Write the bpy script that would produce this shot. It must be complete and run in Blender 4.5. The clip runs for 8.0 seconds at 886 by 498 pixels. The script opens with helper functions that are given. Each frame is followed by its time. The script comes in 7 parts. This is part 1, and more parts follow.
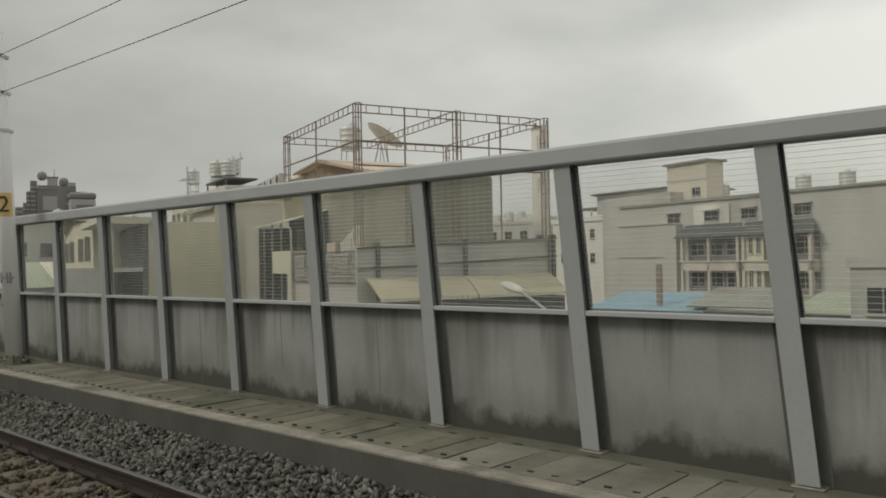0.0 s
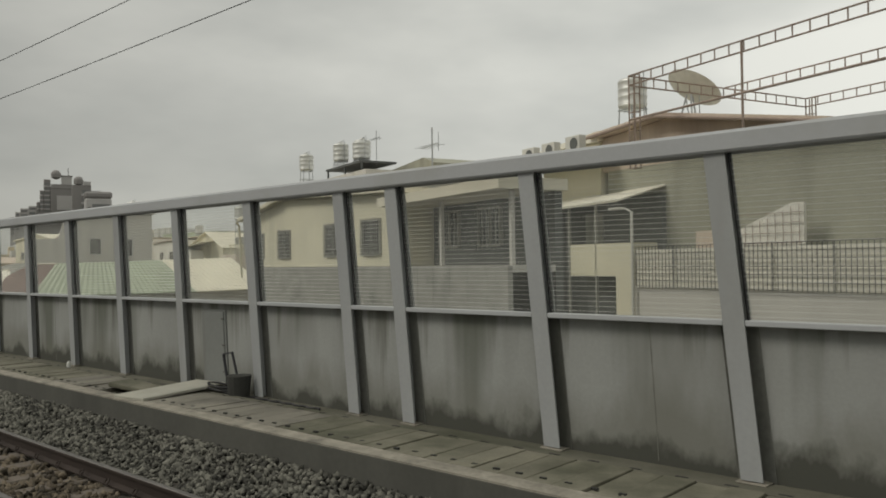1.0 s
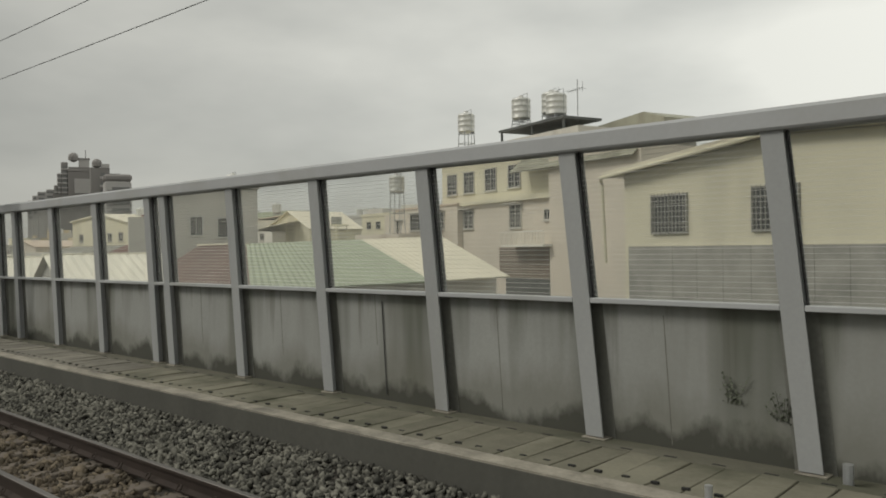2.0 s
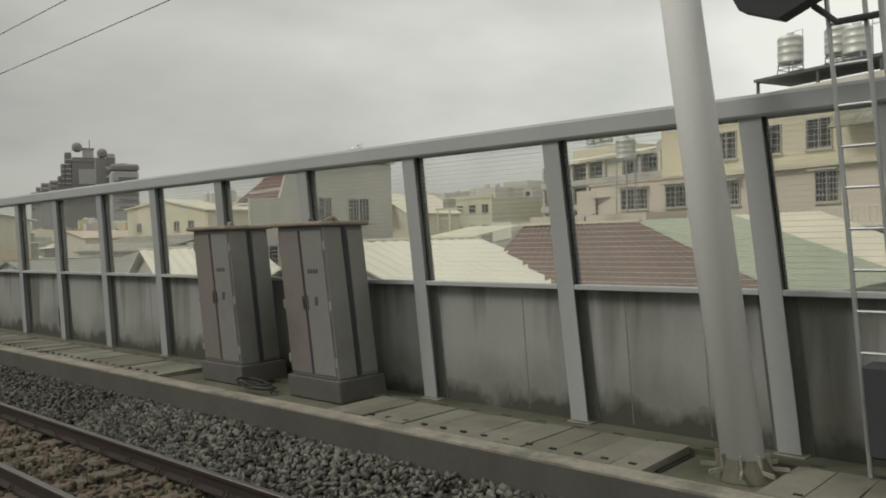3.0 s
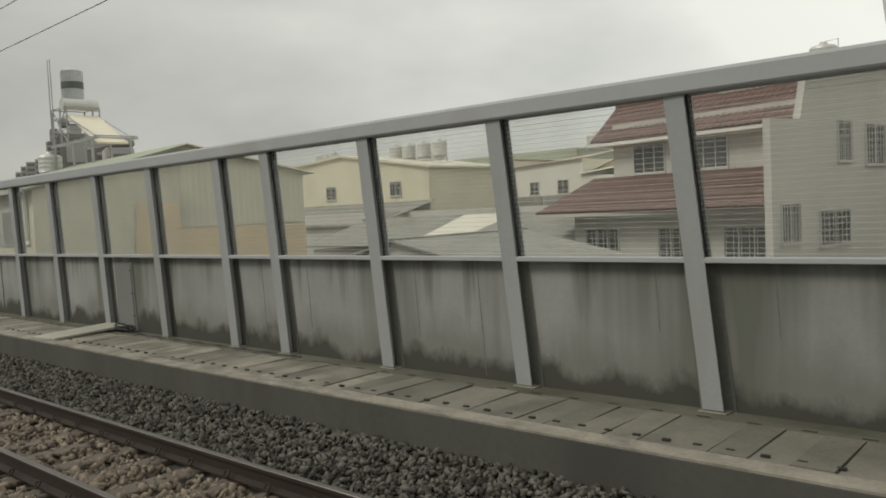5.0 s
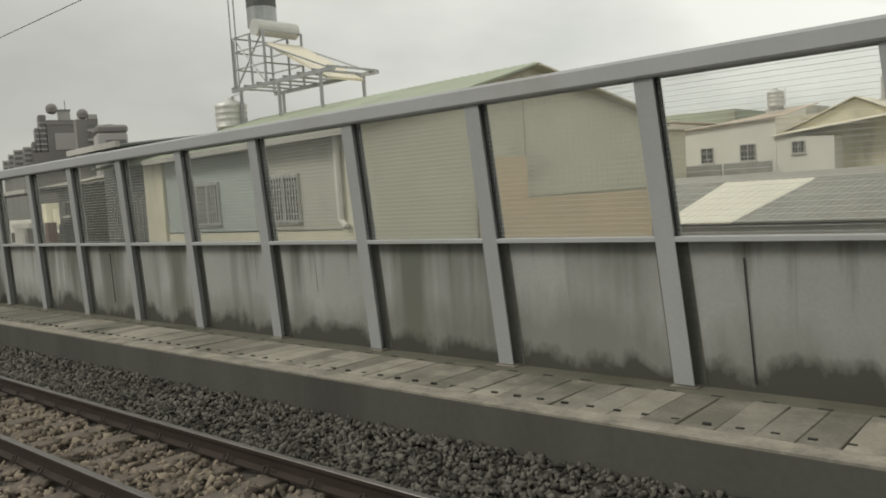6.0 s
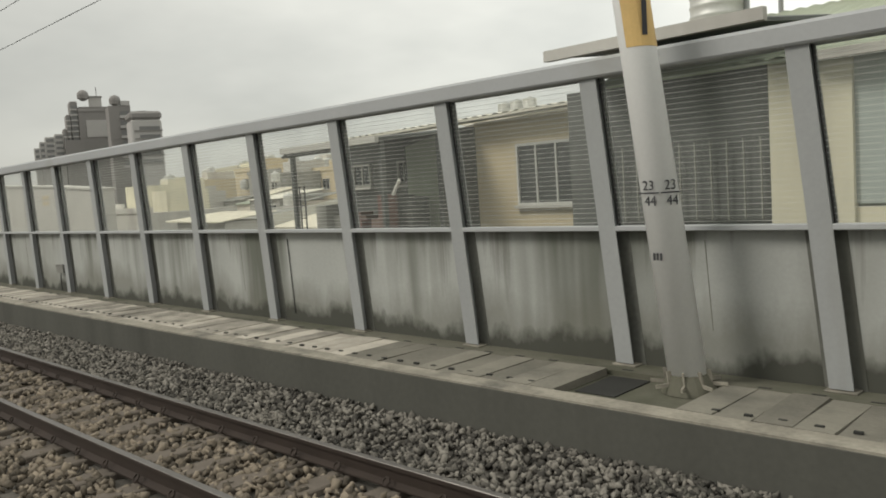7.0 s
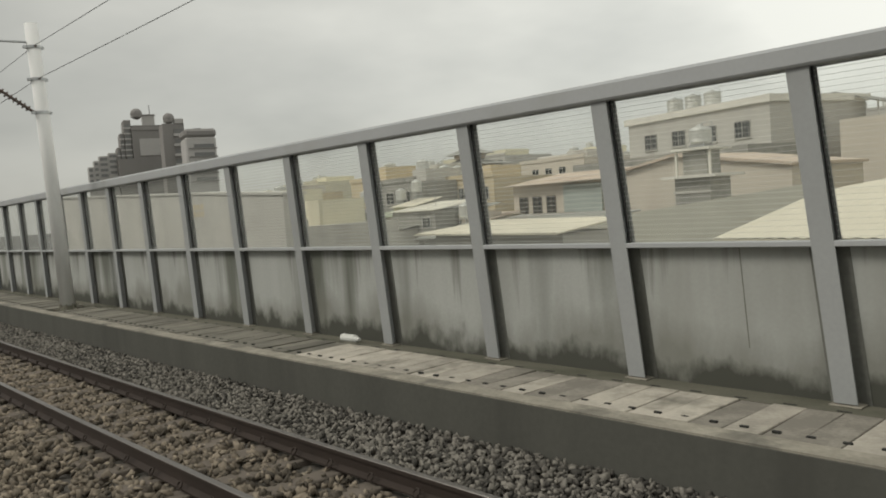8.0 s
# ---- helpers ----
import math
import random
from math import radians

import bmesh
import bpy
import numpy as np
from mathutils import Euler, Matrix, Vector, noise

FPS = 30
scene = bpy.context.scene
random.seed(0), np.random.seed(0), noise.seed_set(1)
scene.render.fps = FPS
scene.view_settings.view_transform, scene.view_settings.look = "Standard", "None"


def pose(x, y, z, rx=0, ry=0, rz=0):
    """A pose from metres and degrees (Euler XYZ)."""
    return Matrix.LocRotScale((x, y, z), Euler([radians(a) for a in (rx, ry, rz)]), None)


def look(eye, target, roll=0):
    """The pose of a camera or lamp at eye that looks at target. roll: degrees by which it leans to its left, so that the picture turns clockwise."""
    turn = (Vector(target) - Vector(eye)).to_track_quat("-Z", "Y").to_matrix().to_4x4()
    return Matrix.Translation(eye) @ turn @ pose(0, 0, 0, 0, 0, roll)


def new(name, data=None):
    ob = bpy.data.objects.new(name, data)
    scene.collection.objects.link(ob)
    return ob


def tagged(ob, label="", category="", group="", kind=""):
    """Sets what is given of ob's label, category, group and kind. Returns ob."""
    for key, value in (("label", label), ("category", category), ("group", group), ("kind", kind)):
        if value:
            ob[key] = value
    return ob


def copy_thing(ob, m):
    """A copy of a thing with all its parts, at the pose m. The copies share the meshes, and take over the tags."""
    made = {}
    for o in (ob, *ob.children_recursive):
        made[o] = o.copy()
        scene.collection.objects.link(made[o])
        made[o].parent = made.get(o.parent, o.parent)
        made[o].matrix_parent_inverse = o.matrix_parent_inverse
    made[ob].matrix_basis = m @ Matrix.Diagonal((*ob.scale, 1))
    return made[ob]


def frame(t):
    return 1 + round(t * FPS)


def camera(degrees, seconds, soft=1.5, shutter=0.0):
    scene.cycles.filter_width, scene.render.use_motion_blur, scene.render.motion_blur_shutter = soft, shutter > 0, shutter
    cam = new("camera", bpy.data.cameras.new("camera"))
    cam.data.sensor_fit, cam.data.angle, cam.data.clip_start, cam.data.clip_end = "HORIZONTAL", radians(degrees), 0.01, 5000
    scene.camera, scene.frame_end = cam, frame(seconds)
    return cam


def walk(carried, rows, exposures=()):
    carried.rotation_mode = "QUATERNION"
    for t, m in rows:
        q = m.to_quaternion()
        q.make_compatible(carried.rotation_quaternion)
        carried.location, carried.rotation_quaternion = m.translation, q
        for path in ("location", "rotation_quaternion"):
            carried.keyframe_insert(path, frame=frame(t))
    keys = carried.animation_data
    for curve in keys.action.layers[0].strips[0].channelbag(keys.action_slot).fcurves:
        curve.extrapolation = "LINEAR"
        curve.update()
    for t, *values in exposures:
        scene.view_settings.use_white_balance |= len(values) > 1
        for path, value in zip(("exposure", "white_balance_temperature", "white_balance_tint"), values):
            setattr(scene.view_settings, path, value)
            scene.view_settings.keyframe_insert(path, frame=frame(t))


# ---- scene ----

# ---- camera: a seat by the window of a train, z = 0 on the rail heads ----
cam = camera(58.03, 8.0, soft=1.8)
PATH = [
    (0, pose(1.045, -0.000, 2.119, 90.791, 1.048, 41.840)),
    (0.5, pose(-7.789, -0.006, 2.119, 91.201, 0.350, 41.865)),
    (1, pose(-16.597, -0.024, 2.119, 90.994, 0.756, 41.997)),
    (1.5, pose(-25.344, -0.055, 2.119, 90.370, 0.630, 42.343)),
    (2, pose(-34.080, -0.093, 2.119, 89.838, 0.882, 42.420)),
    (2.2, pose(-37.568, -0.108, 2.119, 89.563, 1.005, 42.347)),
    (3.3, pose(-56.906, -0.155, 2.119, 88.774, 1.826, 41.787)),
    (3.5, pose(-60.388, -0.152, 2.119, 88.478, 2.039, 41.489)),
    (4, pose(-69.063, -0.123, 2.119, 87.828, 2.243, 41.099)),
    (4.2, pose(-72.529, -0.099, 2.119, 87.666, 2.371, 40.973)),
    (5.3, pose(-91.703, 0.207, 2.119, 86.832, 3.017, 39.605)),
    (5.5, pose(-95.156, 0.302, 2.119, 86.429, 3.393, 39.362)),
    (6, pose(-103.790, 0.604, 2.119, 85.991, 3.620, 38.727)),
    (6.5, pose(-112.410, 1.004, 2.119, 85.452, 2.799, 38.656)),
    (7, pose(-121.054, 1.502, 2.119, 85.291, 3.680, 39.877)),
    (7.5, pose(-130.158, 2.129, 2.119, 85.747, 4.663, 40.328)),
    (8, pose(-138.757, 2.817, 2.119, 86.766, 4.017, 42.310)),
]
walk(cam, PATH, exposures=[(0.0, -0.04), (1.2, 0.0), (2.0, 0.06), (4.0, 0.1), (5.5, 0.17), (6.2, 0.24), (6.6, 0.32), (7.0, 0.45), (7.5, 0.38), (8.0, 0.2)])

# ---- light: overcast sky, weak broad sun ----
world = bpy.data.worlds.new("overcast")
scene.world = world
world.use_nodes = True
wn, wl = world.node_tree.nodes, world.node_tree.links
wn.clear()
w_out = wn.new("ShaderNodeOutputWorld")
w_bg = wn.new("ShaderNodeBackground")
w_sky = wn.new("ShaderNodeTexSky")
w_sky.sky_type, w_sky.sun_disc = "NISHITA", False
w_sky.sun_elevation, w_sky.sun_rotation = radians(50), radians(160)
w_dim = wn.new("ShaderNodeMix")
w_dim.data_type, w_dim.blend_type = "RGBA", "MULTIPLY"
w_dim.inputs["Factor"].default_value = 1.0
w_dim.inputs[7].default_value = (0.1, 0.1, 0.1, 1)
w_co = wn.new("ShaderNodeTexCoord")
w_map = wn.new("ShaderNodeMapping")
w_map.inputs["Scale"].default_value = (1.0, 1.0, 2.6)
w_noise = wn.new("ShaderNodeTexNoise")
w_noise.inputs["Scale"].default_value = 1.9
w_noise.inputs["Detail"].default_value = 5.0
w_noise.inputs["Roughness"].default_value = 0.5
w_ramp = wn.new("ShaderNodeValToRGB")
w_ramp.color_ramp.elements[0].position, w_ramp.color_ramp.elements[0].color = 0.34, (0.46, 0.465, 0.425, 1)
w_ramp.color_ramp.elements[1].position, w_ramp.color_ramp.elements[1].color = 0.66, (0.74, 0.735, 0.665, 1)
w_mix = wn.new("ShaderNodeMix")
w_mix.data_type = "RGBA"
w_mix.inputs["Factor"].default_value = 0.93
wl.new(w_sky.outputs["Color"], w_dim.inputs[6])
wl.new(w_co.outputs["Generated"], w_map.inputs["Vector"])
wl.new(w_map.outputs["Vector"], w_noise.inputs["Vector"])
wl.new(w_noise.outputs["Fac"], w_ramp.inputs["Fac"])
wl.new(w_dim.outputs[2], w_mix.inputs[6])
wl.new(w_ramp.outputs["Color"], w_mix.inputs[7])
# the cloud layer is thinner and brighter behind the line's far side, heavier ahead
w_dot = wn.new("ShaderNodeVectorMath")
w_dot.operation = "DOT_PRODUCT"
w_dot.inputs[1].default_value = (0.5, 0.58, 0.72)
wl.new(w_co.outputs["Generated"], w_dot.inputs[0])
w_grad = wn.new("ShaderNodeMapRange")
w_grad.inputs["From Min"].default_value, w_grad.inputs["From Max"].default_value = -0.3, 0.68
w_grad.inputs["To Min"].default_value, w_grad.inputs["To Max"].default_value = 0.56, 1.22
wl.new(w_dot.outputs["Value"], w_grad.inputs["Value"])
w_scale = wn.new("ShaderNodeVectorMath")
w_scale.operation = "SCALE"
wl.new(w_mix.outputs[2], w_scale.inputs[0])
wl.new(w_grad.outputs["Result"], w_scale.inputs["Scale"])
wl.new(w_scale.outputs["Vector"], w_bg.inputs["Color"])
w_bg.inputs["Strength"].default_value = 1.0
wl.new(w_bg.outputs["Background"], w_out.inputs["Surface"])
sun = new("sun", bpy.data.lights.new("sun", "SUN"))
sun.data.energy, sun.data.angle, sun.data.color = 1.35, radians(20), (1.0, 0.96, 0.88)
sun.matrix_world = look((-62, -28, 60), (-25, 25, 0))


# ---- materials ----
def mat(name, color, rough=0.7, metal=0.0, var=0.25, scale=3.0, fine=40.0, bump=0.15, dark=None, stain=0.0, streak=False, spec=0.4, island=0.0, per_object=0.0):
    """A procedural surface: base colour varied at two scales, optional stains or runs in a second colour, fine relief."""
    m = bpy.data.materials.new(name)
    m.use_nodes = True
    n, l = m.node_tree.nodes, m.node_tree.links
    b = n["Principled BSDF"]
    b.inputs["Roughness"].default_value, b.inputs["Metallic"].default_value = rough, metal
    b.inputs["Specular IOR Level"].default_value = spec
    geo = n.new("ShaderNodeNewGeometry")
    mp = n.new("ShaderNodeMapping")
    l.new(geo.outputs["Position"], mp.inputs["Vector"])
    big = n.new("ShaderNodeTexNoise")
    big.inputs["Scale"].default_value, big.inputs["Detail"].default_value = scale, 6.0
    small = n.new("ShaderNodeTexNoise")
    small.inputs["Scale"].default_value, small.inputs["Detail"].default_value = fine, 4.0
    l.new(mp.outputs["Vector"], big.inputs["Vector"])
    l.new(geo.outputs["Position"], small.inputs["Vector"])
    if streak:
        mp.inputs["Scale"].default_value = (1.0, 1.0, 0.16)
    add = n.new("ShaderNodeMath")
    add.operation = "MULTIPLY_ADD"
    l.new(small.outputs["Fac"], add.inputs[0])
    add.inputs[1].default_value = 0.5
    l.new(big.outputs["Fac"], add.inputs[2])
    src = add.outputs[0]
    for weight, node, sock in ((island, geo, "Random Per Island"), (per_object, None, "Random")):
        if weight:
            node = node or n.new("ShaderNodeObjectInfo")
            more = n.new("ShaderNodeMath")
            more.operation = "MULTIPLY_ADD"
            l.new(node.outputs[sock], more.inputs[0])
            more.inputs[1].default_value = weight
            l.new(src, more.inputs[2])
            src = more.outputs[0]
    span = 0.75 + (island + per_object) / 2
    ramp = n.new("ShaderNodeMapRange")
    ramp.inputs["From Min"].default_value, ramp.inputs["From Max"].default_value = span - 0.42, span + 0.42
    ramp.inputs["To Min"].default_value, ramp.inputs["To Max"].default_value = 1 - var, 1 + var
    l.new(src, ramp.inputs["Value"])
    mul = n.new("ShaderNodeVectorMath")
    mul.operation = "SCALE"
    mul.inputs[0].default_value = color[:3]
    l.new(ramp.outputs["Result"], mul.inputs["Scale"])
    out = mul.outputs["Vector"]
    if dark and stain:
        st = n.new("ShaderNodeTexNoise")
        st.inputs["Scale"].default_value, st.inputs["Detail"].default_value = scale * 0.45, 5.0
        st.inputs["Roughness"].default_value = 0.62
        l.new(mp.outputs["Vector"], st.inputs["Vector"])
        sr = n.new("ShaderNodeMapRange")
        sr.inputs["From Min"].default_value, sr.inputs["From Max"].default_value = 0.62 - 0.25 * stain, 0.80 - 0.2 * stain
        l.new(st.outputs["Fac"], sr.inputs["Value"])
        mx = n.new("ShaderNodeMix")
        mx.data_type = "RGBA"
        l.new(sr.outputs["Result"], mx.inputs["Factor"])
        l.new(out, mx.inputs[6])
        mx.inputs[7].default_value = (*dark[:3], 1)
        out = mx.outputs[2]
    l.new(out, b.inputs["Base Color"])
    if bump:
        bp = n.new("ShaderNodeBump")
        bp.inputs["Strength"].default_value, bp.inputs["Distance"].default_value = bump, 0.02
        l.new(add.outputs[0], bp.inputs["Height"])
        l.new(bp.outputs["Normal"], b.inputs["Normal"])
    return m


def wall_concrete():
    """Cast concrete with dark runs from the sill and an algae stain with an uneven upper edge rising from the foot."""
    m = mat("parapet_concrete", (0.345, 0.352, 0.332), 0.9, var=0.16, scale=1.4, fine=30, bump=0.12, dark=(0.26, 0.262, 0.238), stain=0.42, streak=True)
    n, l = m.node_tree.nodes, m.node_tree.links
    b = n["Principled BSDF"]
    col = b.inputs["Base Color"].links[0].from_socket
    geo = n.new("ShaderNodeNewGeometry")
    sep = n.new("ShaderNodeSeparateXYZ")
    l.new(geo.outputs["Position"], sep.inputs["Vector"])

    def layer(col, stretch, scale, detail, weight, lo, hi, most, tint):
        """One stain layer: noise plus a share of the height decides where it lies."""
        mp = n.new("ShaderNodeMapping")
        mp.inputs["Scale"].default_value = (1.0, 1.0, stretch)
        l.new(geo.outputs["Position"], mp.inputs["Vector"])
        nz = n.new("ShaderNodeTexNoise")
        nz.inputs["Scale"].default_value, nz.inputs["Detail"].default_value = scale, detail
        nz.inputs["Roughness"].default_value = 0.62
        l.new(mp.outputs["Vector"], nz.inputs["Vector"])
        ma = n.new("ShaderNodeMath")
        ma.operation = "MULTIPLY_ADD"
        l.new(sep.outputs["Z"], ma.inputs[0])
        ma.inputs[1].default_value = weight
        l.new(nz.outputs["Fac"], ma.inputs[2])
        mr = n.new("ShaderNodeMapRange")
        mr.inputs["From Min"].default_value, mr.inputs["From Max"].default_value = lo, hi
        mr.inputs["To Min"].default_value, mr.inputs["To Max"].default_value = 0.0, most
        l.new(ma.outputs[0], mr.inputs["Value"])
        mx = n.new("ShaderNodeMix")
        mx.data_type = "RGBA"
        l.new(mr.outputs["Result"], mx.inputs["Factor"])
        l.new(col, mx.inputs[6])
        mx.inputs[7].default_value = (*tint, 1)
        return mx.outputs[2]

    # the first stretch of the wall is toned darker than the rest
    stretch_tone = n.new("ShaderNodeMapRange")
    stretch_tone.inputs["From Min"].default_value, stretch_tone.inputs["From Max"].default_value = -126.0, -94.0
    stretch_tone.inputs["To Min"].default_value, stretch_tone.inputs["To Max"].default_value = 1.12, 0.85
    l.new(sep.outputs["X"], stretch_tone.inputs["Value"])
    worn = n.new("ShaderNodeVectorMath")
    worn.operation = "SCALE"
    l.new(col, worn.inputs[0])
    l.new(stretch_tone.outputs["Result"], worn.inputs["Scale"])
    col = worn.outputs["Vector"]
    # broad dark bands that run down some bays, then fine runs from the sill
    col = layer(col, 0.07, 0.75, 4.0, 0.05, 0.55, 0.67, 0.85, (0.112, 0.118, 0.094))
    col = layer(col, 0.05, 3.6, 6.0, 0.20, 0.80, 0.98, 0.8, (0.10, 0.098, 0.078))
    # a dull tide mark, and dark algae with a ragged edge at the foot
    col = layer(col, 0.35, 1.1, 6.0, -0.70, -0.12, 0.16, 0.6, (0.15, 0.148, 0.12))
    col = layer(col, 0.6, 1.6, 5.0, -1.05, -0.03, 0.15, 0.93, (0.058, 0.059, 0.047))
    l.new(col, b.inputs["Base Color"])
    return m


def glass_material():
    m = bpy.data.materials.new("panel_glass")
    m.use_nodes = True
    n, l = m.node_tree.nodes, m.node_tree.links
    n.clear()
    o = n.new("ShaderNodeOutputMaterial")
    tr = n.new("ShaderNodeBsdfTransparent")
    tr.inputs["Color"].default_value = (0.975, 0.98, 0.968, 1)
    gl = n.new("ShaderNodeBsdfGlossy")
    gl.inputs["Roughness"].default_value = 0.04
    df = n.new("ShaderNodeBsdfDiffuse")
    df.inputs["Color"].default_value = (0.42, 0.43, 0.39, 1)
    lw = n.new("ShaderNodeLayerWeight")
    pw = n.new("ShaderNodeMath")
    pw.operation = "POWER"
    l.new(lw.outputs["Facing"], pw.inputs[0])
    pw.inputs[1].default_value = 5.0
    fr = n.new("ShaderNodeMapRange")
    fr.inputs["To Min"].default_value, fr.inputs["To Max"].default_value = 0.02, 0.09
    l.new(pw.outputs[0], fr.inputs["Value"])
    geo = n.new("ShaderNodeNewGeometry")
    nz = n.new("ShaderNodeTexNoise")
    nz.inputs["Scale"].default_value, nz.inputs["Detail"].default_value = 1.2, 6.0
    l.new(geo.outputs["Position"], nz.inputs["Vector"])
    # dust film, raised to lift the darks as a veil of haze would
    mr = n.new("ShaderNodeMapRange")
    mr.inputs["From Min"].default_value, mr.inputs["From Max"].default_value = 0.35, 0.75
    mr.inputs["To Min"].default_value, mr.inputs["To Max"].default_value = 0.05, 0.14
    l.new(nz.outputs["Fac"], mr.inputs["Value"])
    dirt_veil = n.new("ShaderNodeMixShader")
    l.new(mr.outputs["Result"], dirt_veil.inputs[0])
    l.new(tr.outputs[0], dirt_veil.inputs[1])
    l.new(df.outputs[0], dirt_veil.inputs[2])
    mix = n.new("ShaderNodeMixShader")
    l.new(fr.outputs[0], mix.inputs[0])
    l.new(dirt_veil.outputs[0], mix.inputs[1])
    l.new(gl.outputs[0], mix.inputs[2])
    l.new(mix.outputs[0], o.inputs["Surface"])
    return m


M_WALL = wall_concrete()
M_GLASS = glass_material()
M_STEEL = mat("grey_painted_steel", (0.385, 0.393, 0.395), 0.68, var=0.09, scale=1.2, fine=25, bump=0.04, dark=(0.33, 0.33, 0.31), stain=0.2)
M_POST = mat("grey_post_paint", (0.325, 0.333, 0.33), 0.7, var=0.12, scale=1.4, fine=25, bump=0.04, dark=(0.25, 0.25, 0.23), stain=0.3, streak=True)
M_POSTSHADE = mat("post_shade_and_stain", (0.15, 0.151, 0.133), 0.95, var=0.45, scale=2.5, fine=20, bump=0.1, dark=(0.075, 0.075, 0.062), stain=0.6, streak=True)
M_SEAL = mat("black_rubber_seal", (0.025, 0.025, 0.025), 0.8, var=0.2, bump=0)
M_WIRE = mat("panel_wire", (0.55, 0.55, 0.52), 0.6, var=0.1, bump=0)
M_WALK = mat("walkway_concrete", (0.125, 0.12, 0.092), 0.92, var=0.3, scale=1.6, fine=22, bump=0.25, dark=(0.068, 0.07, 0.046), stain=0.55)
M_SLAB = mat("cover_slab", (0.165, 0.157, 0.118), 0.92, var=0.32, scale=2.2, fine=30, bump=0.25, dark=(0.085, 0.085, 0.058), stain=0.7, per_object=0.5)
M_SLAB_LIP = mat("kerb_lip", (0.27, 0.25, 0.205), 0.92, var=0.5, scale=4.0, fine=24, bump=0.2, dark=(0.11, 0.105, 0.09), stain=0.4)
M_SLOT = mat("slot_shade", (0.03, 0.03, 0.027), 0.95, var=0.3, bump=0)
M_KERB = mat("kerb_face", (0.086, 0.085, 0.073), 0.95, var=0.22, scale=1.3, fine=18, bump=0.2, dark=(0.06, 0.059, 0.051), stain=0.35, streak=True)
M_BALLAST = mat("ballast_bed", (0.095, 0.087, 0.074), 0.95, var=0.4, scale=4, fine=28, bump=0.8, dark=(0.035, 0.03, 0.025), stain=0.4)
M_STONE = mat("ballast_stone", (0.118, 0.115, 0.096), 0.93, var=0.65, scale=1.1, fine=30, bump=0.2, island=1.0)
M_STONE_B = mat("rusty_ballast_stone", (0.102, 0.083, 0.058), 0.93, var=0.6, scale=1.1, fine=30, bump=0.2, island=1.0)
M_STONE_D = mat("dark_ballast_stone", (0.14, 0.13, 0.112), 0.93, var=0.65, scale=1.1, fine=30, bump=0.2, island=1.2)
M_STONE_E = mat("paler_ballast_stone", (0.165, 0.138, 0.104), 0.93, var=0.6, scale=1.1, fine=30, bump=0.2, island=1.0)
# shade low beside the kerb is put into this darker stone colour
M_STONE_M = mat("shade_toned_ballast_stone", (0.09, 0.086, 0.072), 0.93, var=0.6, scale=1.1, fine=30, bump=0.2, island=1.1)
M_RAIL = mat("rail_rust", (0.04, 0.029, 0.023), 0.75, metal=0.2, var=0.3, scale=3, fine=40, bump=0.1)
M_RAILTOP = mat("rail_head_worn", (0.22, 0.205, 0.19), 0.38, metal=0.85, var=0.2, scale=2, fine=40, bump=0.02)
M_SLEEPER = mat("sleeper_concrete", (0.13, 0.11, 0.09), 0.95, var=0.3, scale=3, fine=30, bump=0.2)
M_MAST = mat("mast_concrete", (0.74, 0.74, 0.72), 0.8, var=0.08, scale=1.5, fine=30, bump=0.06, dark=(0.5, 0.5, 0.48), stain=0.1, streak=True)
M_CABLE = mat("black_cable", (0.03, 0.03, 0.03), 0.6, var=0.2, bump=0)
M_YELLOW = mat("yellow_plate", (0.60, 0.41, 0.16), 0.6, var=0.15, bump=0.02)
M_INK = mat("dark_ink", (0.045, 0.045, 0.05), 0.8, var=0.1, bump=0)
M_JOINT = mat("joint_dirt", (0.17, 0.168, 0.145), 0.95, var=0.5, scale=6, bump=0)
M_STREET = mat("street_ground", (0.12, 0.12, 0.115), 0.95, var=0.3, scale=0.3, fine=4, bump=0.1)


# ---- helpers of this place ----
BENDS = (-0.000213, -0.000158, 0.000390, 0.001333, 0.001205, 0.000917)
S0, S_STEP = -120, 0.5
_s = np.arange(1200) * S_STEP + S0
_k = np.interp(_s, (-20, 20, 60, 100, 140, 180), BENDS)
_h = np.concatenate([[0.0], np.cumsum((_k[1:] + _k[:-1]) / 2 * S_STEP)])
_h -= _h[int(-S0 / S_STEP)]
_m = (_h[1:] + _h[:-1]) / 2
_x = -np.concatenate([[0.0], np.cumsum(np.cos(_m) * S_STEP)])
_y = np.concatenate([[0.0], np.cumsum(np.sin(_m) * S_STEP)])


def heading_at(s):
    """How far the line has turned at chainage s, in radians."""
    return float(np.interp(s, _s, _h))


_i0 = int(-S0 / S_STEP)
_ox, _oy = _x[_i0], _y[_i0]


def spot(s, y, z):
    """World place of chainage s along the line, y metres to its side, z over the rail heads."""
    f = (s - S0) / S_STEP
    i = max(0, min(1198, int(f)))
    f -= i
    h = _h[i] * (1 - f) + _h[i + 1] * f
    return Vector((_x[i] * (1 - f) + _x[i + 1] * f - _ox + math.sin(h) * y, _y[i] * (1 - f) + _y[i + 1] * f - _oy + math.cos(h) * y, z))


def frame_at(s, y, z, turn=0.0):
    """A pose on the line: local -x runs onward along it, local y away from it."""
    return Matrix.Translation(spot(s, y, z)) @ Matrix.Rotation(-heading_at(s) + radians(turn), 4, "Z")


def link_mesh(name, bm, material, parent=None, label="", kind="", smooth=False):
    me = bpy.data.meshes.new(name)
    bm.to_mesh(me)
    bm.free()
    for m in material if isinstance(material, (list, tuple)) else (material,):
        me.materials.append(m)
    if smooth:
        for p in me.polygons:
            p.use_smooth = True
    ob = new(name, me)
    if parent:
        ob.parent = parent
    return tagged(ob, label, kind=kind)


